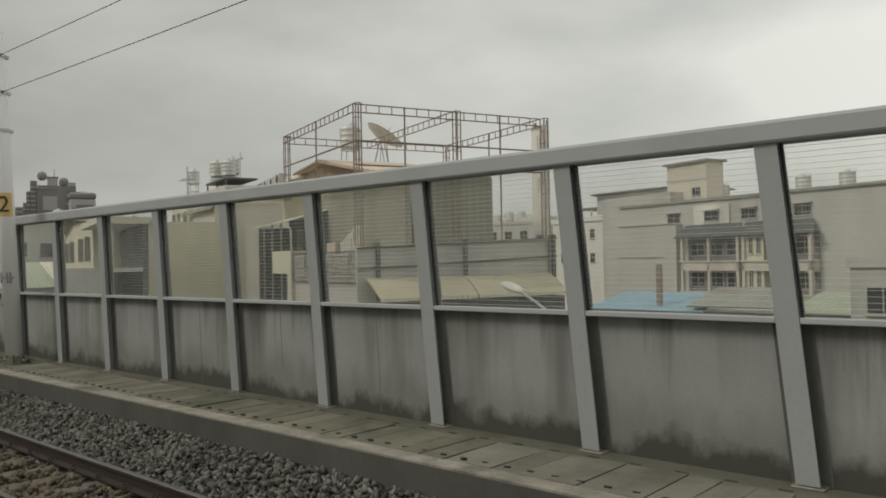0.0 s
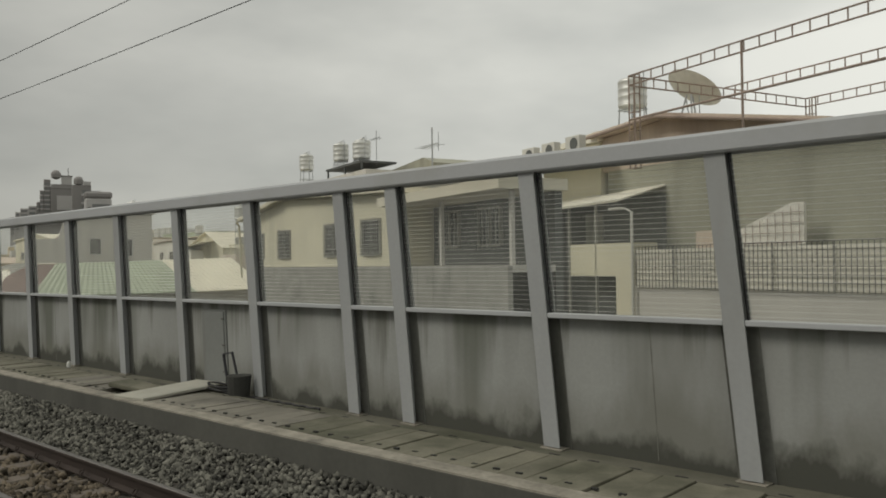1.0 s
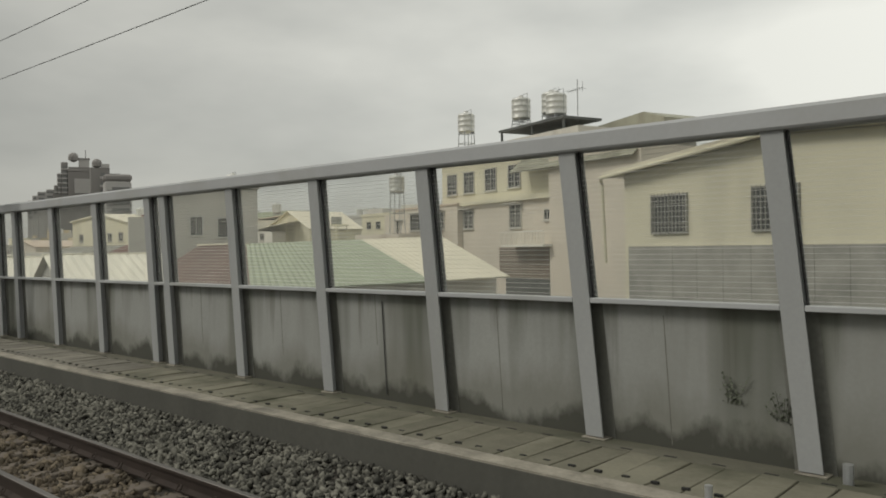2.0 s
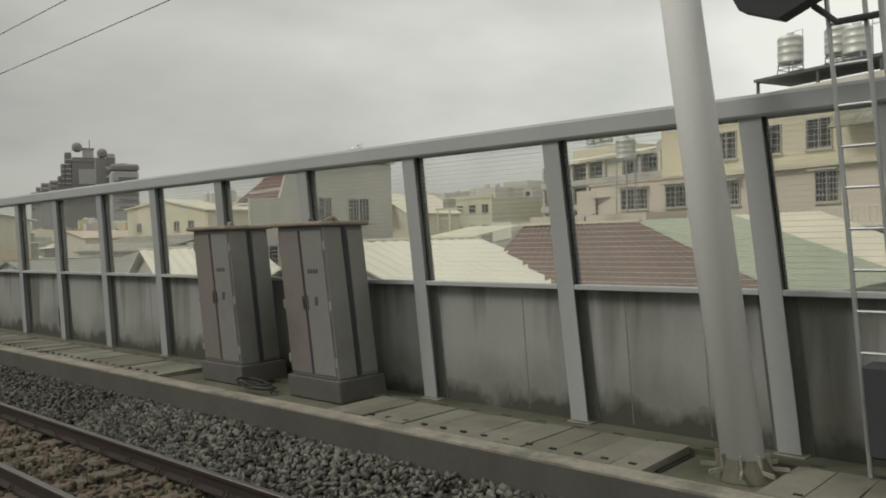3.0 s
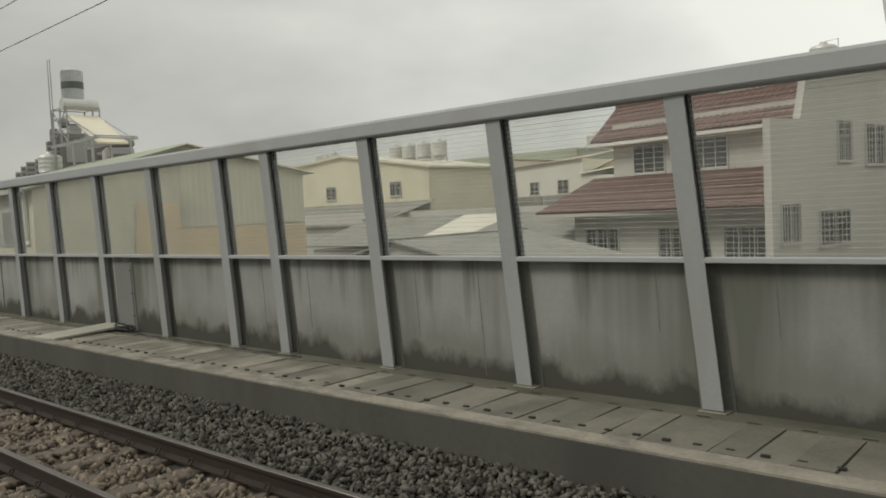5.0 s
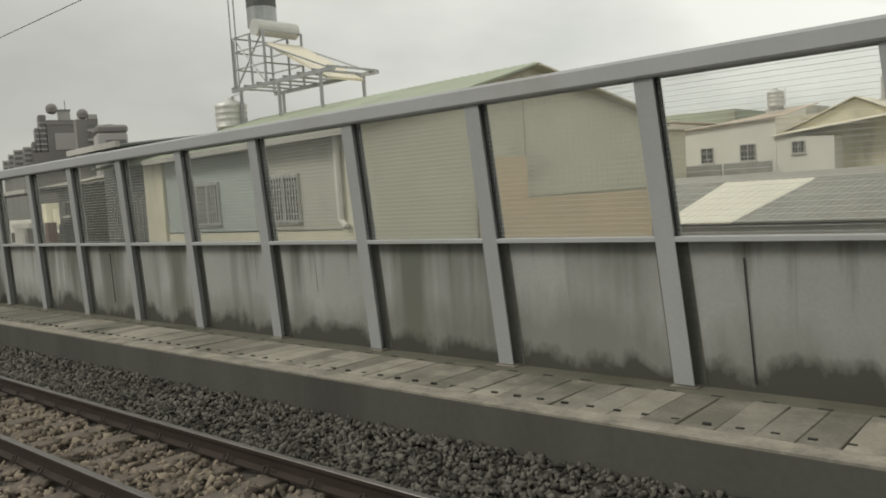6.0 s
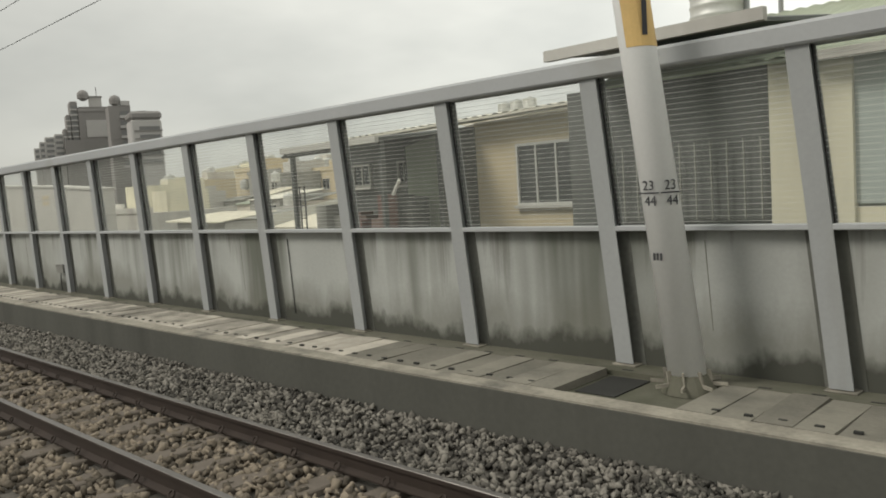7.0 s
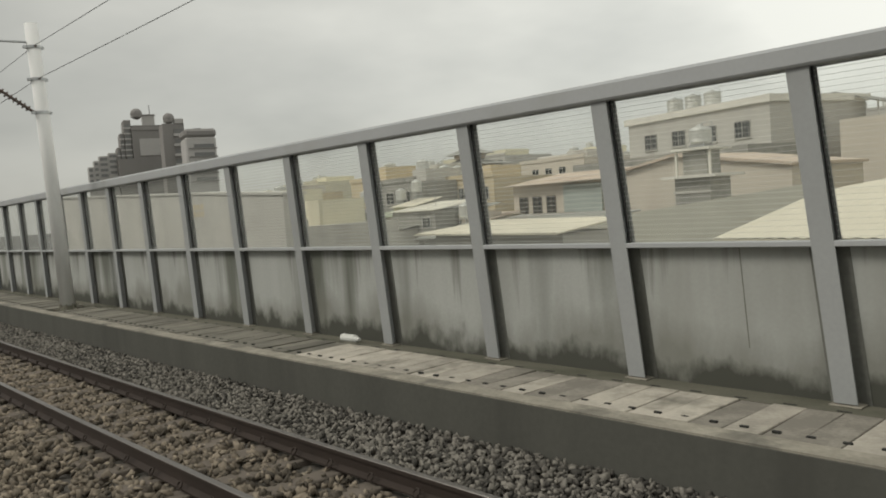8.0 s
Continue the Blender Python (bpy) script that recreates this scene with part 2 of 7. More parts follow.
def part(name, bm, material, parent, label=""):
    """One mesh under a thing or a part; its coordinates are the thing's own."""
    return link_mesh(name, bm, material, parent, label)


def thing(name, m, label, category, group="", kind=""):
    ob = new(name)
    ob.matrix_world = m
    return tagged(ob, label, category, group, kind)


def box(bm, x0, x1, y0, y1, z0, z1, bevel=0.0, mi=0):
    vs = [bm.verts.new(p) for p in ((x0, y0, z0), (x1, y0, z0), (x1, y1, z0), (x0, y1, z0), (x0, y0, z1), (x1, y0, z1), (x1, y1, z1), (x0, y1, z1))]
    fs = [bm.faces.new([vs[k] for k in q]) for q in ((3, 2, 1, 0), (4, 5, 6, 7), (0, 1, 5, 4), (1, 2, 6, 5), (2, 3, 7, 6), (3, 0, 4, 7))]
    for f in fs:
        f.material_index = mi
    if bevel:
        es = list({e for f in fs for e in f.edges})
        bmesh.ops.bevel(bm, geom=es, offset=bevel, segments=1, affect="EDGES")
    return bm


def boxed(*a, **k):
    return box(bmesh.new(), *a, **k)


def tube(bm, a, b, r0, r1=None, sides=8, cap=True):
    """A straight round bar from a to b."""
    a, b = Vector(a), Vector(b)
    r1 = r0 if r1 is None else r1
    d = (b - a).normalized()
    u = d.orthogonal().normalized()
    v = d.cross(u)
    rings = []
    for p, r in ((a, r0), (b, r1)):
        rings.append([bm.verts.new(p + (u * math.cos(2 * math.pi * k / sides) + v * math.sin(2 * math.pi * k / sides)) * r) for k in range(sides)])
    for k in range(sides):
        bm.faces.new((rings[0][k], rings[0][(k + 1) % sides], rings[1][(k + 1) % sides], rings[1][k]))
    if cap:
        bm.faces.new(rings[0][::-1]), bm.faces.new(rings[1])
    return bm


def bent(bm, pts, r, sides=6):
    """A round bar along a line of points, in one piece."""
    pts = [Vector(p) for p in pts]
    rings, u = [], None
    for k, p in enumerate(pts):
        d = (pts[min(k + 1, len(pts) - 1)] - pts[max(k - 1, 0)]).normalized()
        u = d.orthogonal().normalized() if u is None else (u - d * u.dot(d)).normalized()
        v = d.cross(u)
        rings.append([bm.verts.new(p + (u * math.cos(2 * math.pi * q / sides) + v * math.sin(2 * math.pi * q / sides)) * r) for q in range(sides)])
    for a, b in zip(rings, rings[1:]):
        for q in range(sides):
            bm.faces.new((a[q], a[(q + 1) % sides], b[(q + 1) % sides], b[q]))
    bm.faces.new(rings[0][::-1]), bm.faces.new(rings[-1])
    return bm


def sweep(profile, s0, s1, step=2.0, closed=True):
    """A section given in (y, z), drawn along the line."""
    bm = bmesh.new()
    n = max(1, int(round((s1 - s0) / step)))
    rows = [[bm.verts.new(spot(s0 + (s1 - s0) * i / n, y, z)) for y, z in profile] for i in range(n + 1)]
    m = len(profile)
    for a, b in zip(rows, rows[1:]):
        for k in range(m if closed else m - 1):
            bm.faces.new((a[k], a[(k + 1) % m], b[(k + 1) % m], b[k]))
    if closed:
        bm.faces.new(rows[0]), bm.faces.new(rows[-1][::-1])
    bmesh.ops.recalc_face_normals(bm, faces=bm.faces)
    return bm


# ---- the line: ballast, rails, kerb, walkway, parapet ----
D = 6.737            # front of the fence posts
Z_WALK, Z_SILL, Z_BEAM, Z_TOP = 0.29, 1.575, 3.04, 3.227
Y_KERB = 5.245
A, B = -40, 330      # stretch of line that is built
bm = bmesh.new()
bmesh.ops.create_grid(bm, x_segments=8, y_segments=8, size=4000, matrix=Matrix.Translation((-150, 0, -8.2)))
ground = link_mesh("ground", bm, M_STREET, label="grey street level far below the railway", kind="structure")


def bed_height(s, y):
    """Top of the ballast: level under the track, heaped against the kerb where the line is straight."""
    heap = 0.0 if s < 70 else (-0.0023 * (s - 70) if s < 160 else -0.21)
    if y < 4.25:
        return -0.2
    return -0.2 + (heap + 0.2) * min(1.0, (y - 4.25) / 0.85)


def ballast():
    bm = bmesh.new()
    ys = [-6.5, -3, 0, 1.9, 2.6, 3.4, 4.25, 4.6, 4.9, 5.24]
    rows = []
    s = A
    while s <= B:
        rows.append([bm.verts.new(spot(s, y, bed_height(s, y) - 0.045)) for y in ys])
        s += 2.0
    for r, q in zip(rows, rows[1:]):
        for k in range(len(ys) - 1):
            bm.faces.new((r[k], r[k + 1], q[k + 1], q[k]))
    return bm


bed = link_mesh("ballast_bed", ballast(), M_BALLAST, label="brown and grey crushed stone track bed", kind="structure")
viaduct = link_mesh("viaduct", sweep([(-7, -1.6), (7.1, -1.6), (7.1, -0.76), (-7, -0.76)], A, B, 4), M_KERB, label="concrete deck carrying the railway", kind="structure")
kerb = link_mesh("kerb", sweep([(Y_KERB, -0.7), (Y_KERB, Z_WALK - 0.02), (Y_KERB + 0.02, Z_WALK), (5.46, Z_WALK), (5.46, -0.7)], A, B), M_KERB, label="dark weathered concrete trough wall beside the ballast", kind="structure")

walkway = link_mesh("walkway", sweep([(5.462, -0.6), (5.462, 0.225), (6.95, 0.225), (6.95, -0.6)], A, B), M_WALK, label="stained concrete service walkway along the parapet", kind="structure")
parapet = link_mesh("wall_parapet", sweep([(6.86, -0.7), (6.86, Z_SILL - 0.03), (7.06, Z_SILL - 0.03), (7.06, -0.7)], A, B), M_WALL, label="grey concrete parapet with dark algae stains at its foot", kind="structure")


# casting joints of the parapet
random.seed(12)
joint_me = {}
for k in range(150):
    s = -3.0 + 1.01 * k + random.uniform(-0.12, 0.12)
    if random.random() < 0.62:
        continue
    top, low = random.choice((1.54, 1.54, 1.45)), random.choice((0.26, 0.26, 0.62, 0.9))
    if (top, low) not in joint_me:
        o = link_mesh("joint", boxed(-0.004, 0.004, -0.0025, 0.0, low, top), M_JOINT, parapet, "dark casting joint")
        for v in o.data.vertices:
            v.co.x -= (v.co.z - 0.9) * 0.06
        joint_me[(top, low)] = o.data
    else:
        o = new("joint", joint_me[(top, low)])
        o.parent = parapet
    o.matrix_world = frame_at(s, 6.86, 0)

track = thing("railway_track", Matrix(), "neighbouring railway track with rusty rails on concrete sleepers", "track")


def rail(y, name):
    ob = part(name, bmesh.new(), M_RAIL, track, "worn steel rail with rust-brown sides")
    body = [(y - 0.065, -0.17), (y - 0.065, -0.155), (y - 0.012, -0.13), (y - 0.012, -0.045), (y - 0.034, -0.035), (y - 0.034, -0.004), (y + 0.034, -0.004), (y + 0.034, -0.035), (y + 0.012, -0.045), (y + 0.012, -0.13), (y + 0.065, -0.155), (y + 0.065, -0.17)]
    part("rail_web", sweep(body, A, B), M_RAIL, ob)
    part("rail_head", sweep([(y - 0.031, -0.004), (y - 0.026, 0.001), (y + 0.026, 0.001), (y + 0.031, -0.004)], A, B), M_RAILTOP, ob, "polished running surface")
    return ob


Y_R2 = 2.836
rail(Y_R2, "rail"), rail(Y_R2 + 1.13, "rail")


# fence posts
def segment(first, n, step):
    return [first + step * k for k in range(n)]


POSTS = segment(-32.930, 29, 2.0091) + segment(24.282, 12, 2.0119) + segment(46.933, 4, 2.0269) + segment(54.07, 4, 2.02) + segment(62.189, 6, 2.0193) + segment(74.322, 7, 2.0288) + segment(87.447, 5, 2.0471) + segment(96.869, 4, 2.0484) + segment(105.051, 10, 2.0332) + segment(125.359, 56, 2.0278)
LEAN = 0.1


def lean(bm, z0, k=LEAN):
    """Rakes the uprights along the line to fit their slant in the camera's view."""
    for v in bm.verts:
        v.co.x -= (v.co.z - z0) * k
    return bm


def post_section(bm, z0, z1, w, d):
    """An H section, flange to the front."""
    t, f = 0.006, 0.014
    prof = [(-w / 2, 0), (w / 2, 0), (w / 2, f), (t, f), (t, d - f), (w / 2, d - f), (w / 2, d), (-w / 2, d), (-w / 2, d - f), (-t, d - f), (-t, f), (-w / 2, f)]
    lo = [bm.verts.new((x, y, z0)) for x, y in prof]
    hi = [bm.verts.new((x, y, z1)) for x, y in prof]
    for k in range(12):
        bm.faces.new((lo[k], lo[(k + 1) % 12], hi[(k + 1) % 12], hi[k]))
    bm.faces.new(lo[::-1]), bm.faces.new(hi)
    return bm


def fence_post(s):
    ob = thing("fence_post", frame_at(s, D, 0), "grey painted steel H-section noise barrier post", "post", "barrier posts")
    return ob


post0 = fence_post(POSTS[0])
bm = post_section(bmesh.new(), 0.25, Z_BEAM + 0.02, 0.19, 0.17)
part("post_shaft", lean(bm, Z_SILL), M_POST, post0)
# dark strips standing in for shade and stain on the wall beside the post
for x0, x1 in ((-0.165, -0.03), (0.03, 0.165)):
    part("post_shade_strip", lean(boxed(x0, x1, 0.117, 0.1225, 0.2, Z_SILL - 0.03), Z_SILL), M_POSTSHADE, post0, "dark strip standing in for shade and stain beside the post")
bm = boxed(-0.13, 0.13, -0.03, 0.2, 0.225, 0.24, bevel=0.004)
part("base_plate", lean(bm, Z_SILL), M_SLAB_LIP, post0, "grouted base plate")
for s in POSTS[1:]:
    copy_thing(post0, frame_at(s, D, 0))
beam = link_mesh("top_beam", sweep([(D - 0.03, Z_BEAM), (D - 0.045, Z_BEAM + 0.02), (D - 0.045, Z_TOP - 0.03), (D - 0.02, Z_TOP), (D + 0.2, Z_TOP), (D + 0.22, Z_TOP - 0.03), (D + 0.22, Z_BEAM)], A, B), M_STEEL, label="light grey steel top beam of the noise barrier", kind="structure")

PANEL_CACHE = {}


def panel(s0, s1):
    """Glazed bay between two posts: sill rail, pane, dark side seals and fine wires."""
    w = round(s1 - s0, 2)
    m = frame_at((s0 + s1) / 2, D, 0)
    if w in PANEL_CACHE:
        return copy_thing(PANEL_CACHE[w], m)
    ob = thing("barrier_panel", m, "clear dusty glazed noise barrier panel with fine horizontal wires", "panel", "glazed barrier panels")
    hw = w / 2 - 0.098
    part("sill_rail", lean(boxed(-hw, hw, 0.0, 0.12, Z_SILL - 0.028, Z_SILL + 0.022, bevel=0.006), Z_SILL), M_STEEL, ob, "grey steel sill rail")
    gl = part("pane", lean(boxed(-hw, hw, 0.075, 0.09, Z_SILL + 0.02, Z_BEAM), Z_SILL), M_GLASS, ob, "dusty clear pane")
    gl.visible_shadow = False
    part("seal", lean(boxed(-hw, -hw + 0.012, 0.06, 0.1, Z_SILL + 0.02, Z_BEAM), Z_SILL), M_SEAL, ob, "black rubber seal")
    part("seal", lean(boxed(hw - 0.012, hw, 0.06, 0.1, Z_SILL + 0.02, Z_BEAM), Z_SILL), M_SEAL, ob, "black rubber seal")
    bm = bmesh.new()
    z = Z_SILL + 0.05
    while z < Z_BEAM - 0.02:
        box(bm, -hw + 0.014, hw - 0.014, 0.07, 0.073, z, z + 0.003)
        z += 0.049
    tagged(part("wire_grid", lean(bm, Z_SILL), M_WIRE, ob, "fine pale horizontal wires"), kind="stuff")
    PANEL_CACHE[w] = ob
    return ob


for a, b in zip(POSTS, POSTS[1:]):
    panel(a, b)


# sleepers and clips of the next track
sl = boxed(-0.12, 0.12, -0.95, 0.95, -0.34, -0.186, bevel=0.012)
sl_ob = part("sleeper", sl, M_SLEEPER, track)
sl_ob.matrix_world = frame_at(-1.0, Y_R2 + 0.565, 0)
for k in range(1, 295):
    o = new("sleeper", sl_ob.data)
    o.parent = track
    o.matrix_world = frame_at(-1.0 + 0.6 * k, Y_R2 + 0.565, 0)
bm = bmesh.new()
for k in range(295):
    for y in (Y_R2, Y_R2 + 1.13):
        for d in (-0.085, 0.085):
            m = frame_at(-1.0 + 0.6 * k, y + d, -0.15)
            ring = [m @ Vector((0.035 * math.cos(a * math.pi / 3), 0.02 * math.sin(a * math.pi / 3), 0.035 + 0.032 * math.sin(a * math.pi / 3))) for a in range(7)]
            bent(bm, ring, 0.009, 4)
tagged(part("rail_clip", bm, M_RAIL, track, "small rusty steel rail clips"), kind="stuff")


# ---- masts, wires, trackside equipment ----
def lettering(text, size, m, parent, material=M_INK):
    cu = bpy.data.curves.new("lettering", "FONT")
    cu.body, cu.size, cu.extrude, cu.align_x = text, size, 0.001, "CENTER"
    tmp = bpy.data.objects.new("lettering_tmp", cu)
    me = bpy.data.meshes.new_from_object(tmp)
    bpy.data.objects.remove(tmp)
    me.materials.clear()
    me.materials.append(material)
    ob = new("lettering", me)
    ob.parent = parent
    ob.matrix_local = m
    return ob


def on_round(angle, z, r, k=0.12):
    """A pose on the mast's surface: angle from the track side, text upright, facing outward."""
    a = radians(angle)
    return Matrix.Translation((math.sin(a) * r - (z - 1.3) * k, -math.cos(a) * r, z)) @ Matrix.Rotation(a, 4, "Z") @ Matrix.Rotation(radians(90), 4, "X")


M_INSUL = mat("brown_insulator", (0.10, 0.07, 0.055), 0.35, var=0.2, bump=0)
M_GALV = mat("galvanised_steel", (0.42, 0.43, 0.43), 0.45, metal=0.6, var=0.2, scale=4, bump=0.04)
M_RUSTFRAME = mat("rust_spotted_frame", (0.30, 0.235, 0.19), 0.75, var=0.35, scale=3, bump=0.1)


def bars(parent, m, w, h, n, material=M_INK):
    """Unreadable writing as plain bars."""
    bm = bmesh.new()
    for k in range(n):
        box(bm, -w / 2 + k * w / n, -w / 2 + (k + 0.62) * w / n, -h / 2, h / 2, 0, 0.001)
    o = part("lettering", bm, material, parent)
    o.matrix_local = m
    return o


def mast(s, y, plate="", upper="", lower=""):
    ob = thing("catenary_mast", frame_at(s, y, Z_WALK), "round pale grey concrete overhead line mast", "mast", "overhead line masts")
    k = 0.12
    bm = bmesh.new()
    tube(bm, (0, 0, -0.12), (0, 0, 6.75), 0.162, 0.147, sides=28)
    sh = part("shaft", lean(bm, 1.3, k), M_MAST, ob)
    for p in sh.data.polygons:
        p.use_smooth = len(p.vertices) == 4
    # flared footing with stiffener fins
    bm = bmesh.new()
    tube(bm, (0, 0, -0.06), (0, 0, 0.1), 0.24, 0.16, sides=20)
    part("footing", lean(bm, 1.3, k), M_WALK, ob, "flared grouted mast footing")
    for j in range(8):
        bm = bmesh.new()
        box(bm, -0.008, 0.008, 0.13, 0.32, 0.0, 0.03)
        box(bm, -0.008, 0.008, 0.13, 0.2, 0.03, 0.13)
        bmesh.ops.rotate(bm, verts=bm.verts, matrix=Matrix.Rotation(j * math.pi / 4 + 0.3, 3, "Z"))
        part("fin", lean(bm, 1.3, k), M_SLAB_LIP, ob)
    # collars with the feeder insulators
    for z, out in ((4.62, 0.0), (5.41, 0.18), (6.18, 0.18)):
        bm = bmesh.new()
        tube(bm, (0, 0, z - 0.035), (0, 0, z + 0.035), 0.165, sides=20)
        box(bm, -0.05, 0.05, -0.23, -0.12, z - 0.03, z + 0.03)
        box(bm, -0.05, 0.05, 0.12, 0.21, z - 0.03, z + 0.03)
        part("collar", lean(bm, 1.3, k), M_GALV, ob, "bolted steel collar")
        if out:
            bm = bmesh.new()
            for q in range(4):
                tube(bm, (-0.0 - 0.2 - 0.045 * q, 0, z), (-0.225 - 0.045 * q, 0, z), 0.05, sides=10)
            tube(bm, (0.2, 0, z), (-0.4, 0, z), 0.02)
            part("insulator", lean(bm, 1.3, k), M_INSUL, ob, "ribbed brown insulator")
    # cantilever over the near track
    bm = bmesh.new()
    tube(bm, (0, -0.16, 4.62), (-0.1, -1.1, 5.35), 0.035)
    for q in range(9):
        a = Vector((-0.01, -0.28, 4.71)).lerp(Vector((-0.08, -0.95, 5.23)), q / 8)
        tube(bm, a, a + Vector((-0.002, -0.03, 0.024)), 0.075, sides=10)
    part("bracket_insulator", lean(bm, 1.3, k), M_INSUL, ob, "long ribbed bracket insulator")
    bm = bmesh.new()
    bent(bm, [(-0.1, -1.1, 5.35), (-0.2, -2.2, 6.26)], 0.03)
    bent(bm, [(0, -0.15, 6.3), (-0.15, -2.6, 6.25)], 0.03)
    part("cantilever", lean(bm, 1.3, k), M_GALV, ob, "galvanised cantilever tube")
    if plate:
        for ang in (55,):
            bm = bmesh.new()
            n = 10
            for q in range(n):
                a0, a1 = [radians(ang - 62 + 124 * w / n) for w in (q, q + 1)]
                r = 0.159
                vs = [bm.verts.new((math.sin(t) * r - (z - 1.3) * k, -math.cos(t) * r, z)) for t, z in ((a0, 2.86), (a1, 2.86), (a1, 3.34), (a0, 3.34))]
                bm.faces.new(vs)
            pl = part("number_plate", bm, M_YELLOW, ob, "weathered yellow number band")
            lettering(plate, 0.46, on_round(ang, 2.95, 0.163), pl)
    if upper:
        for ang in (-5, 62):
            lettering(upper, 0.115, on_round(ang, 1.66, 0.163), ob)
            bm = boxed(-0.1, 0.1, -0.006, 0.006, 0, 0.001)
            ln = part("marking_line", bm, M_INK, ob)
            ln.matrix_local = on_round(ang, 1.635, 0.162)
            if lower:
                lettering(lower, 0.115, on_round(ang, 1.53, 0.163), ob)
            else:
                bars(ob, on_round(ang, 1.57, 0.163), 0.12, 0.08, 2)
        bars(ob, on_round(-5, 1.1, 0.163), 0.1, 0.06, 3)
    return ob


MASTS = [(16.02, 6.15), (54.18, 6.0), (87.41, 5.95), (124.43, 6.2), (158.76, 5.85), (183.20, 5.85), (-20.50, 6.1)]
NOTES = {0: ("2", "23", "38"), 3: ("1", "23", "44")}
for k, (s, y) in enumerate(MASTS):
    mast(s, y, *NOTES.get(k, ("", "", "")))
order = sorted(MASTS)
for name, z in (("feeder_wire", 5.70), ("feeder_wire", 6.47)):
    bm = bmesh.new()
    pts = []
    for (s0, y0), (s1, y1) in zip(order, order[1:]):
        for q in range(12):
            f = q / 12
            pts.append(spot(s0 + (s1 - s0) * f, y0 + (y1 - y0) * f, z - 0.14 * 4 * f * (1 - f)) - Vector((0.4, 0, 0)))
    bent(bm, pts, 0.007, 5)
    tagged(link_mesh(name, bm, M_CABLE), "thin dark overhead feeder wire between the masts", "wire", "overhead wires")


def signal_post():
    """A lineside signal seen from behind, on a pole with a ladder."""
    ob = thing("lineside_signal", frame_at(52.89, 6.25, Z_WALK), "dark railway signal on a grey pole with a ladder", "signal")
    k = 0.07
    part("pole", lean(tube(bmesh.new(), (0, 0, -0.06), (0, 0, 4.45), 0.075, sides=14), 1.3, k), M_GALV, ob)
    part("cap", lean(boxed(-0.11, 0.11, -0.11, 0.11, 4.4, 4.5, bevel=0.02), 1.3, k), M_STEEL, ob)
    bm = bmesh.new()
    tube(bm, (-0.72, -0.12, 3.78), (-0.72, 0.06, 3.78), 0.4, 0.4, sides=8)
    part("signal_head", lean(bm, 1.3, k), M_INK, ob, "black octagonal signal back board")
    part("bracket", lean(bent(bmesh.new(), [(0, 0, 4.38), (-0.72, 0, 4.38), (-0.72, 0, 4.05)], 0.025), 1.3, k), M_INK, ob)
    part("bracket", lean(bent(bmesh.new(), [(0, 0, 3.3), (-0.35, 0, 3.3), (-0.5, 0, 3.45)], 0.025), 1.3, k), M_INK, ob)
    for x in (-0.17, -0.42):
        part("ladder_rail", lean(tube(bmesh.new(), (x, 0.05, 0), (x, 0.05, 3.5), 0.018), 1.3, k), M_GALV, ob)
    for q in range(11):
        part("rung", lean(tube(bmesh.new(), (-0.17, 0.05, 0.3 + 0.3 * q), (-0.42, 0.05, 0.3 + 0.3 * q), 0.012), 1.3, k), M_GALV, ob)
    part("relay_box", lean(boxed(-0.35, 0.02, -0.2, 0.05, 0.2, 0.85, bevel=0.02), 1.3, k), M_INK, ob, "dark relay box")
    return ob


signal_post()

M_CAB = mat("cabinet_steel", (0.22, 0.217, 0.2), 0.5, metal=0.15, var=0.12, scale=1.2, fine=12, bump=0.03, dark=(0.15, 0.125, 0.10), stain=0.4)
M_CABDOOR = mat("cabinet_door_brown", (0.19, 0.17, 0.15), 0.55, metal=0.1, var=0.15, scale=1.2, fine=12, bump=0.03, dark=(0.13, 0.11, 0.09), stain=0.4)
M_CABTOP = mat("cabinet_roof_litter", (0.24, 0.2, 0.16), 0.9, var=0.4, scale=3, bump=0.3)
M_PLINTH = mat("dark_plinth", (0.10, 0.095, 0.085), 0.95, var=0.3, bump=0.2)


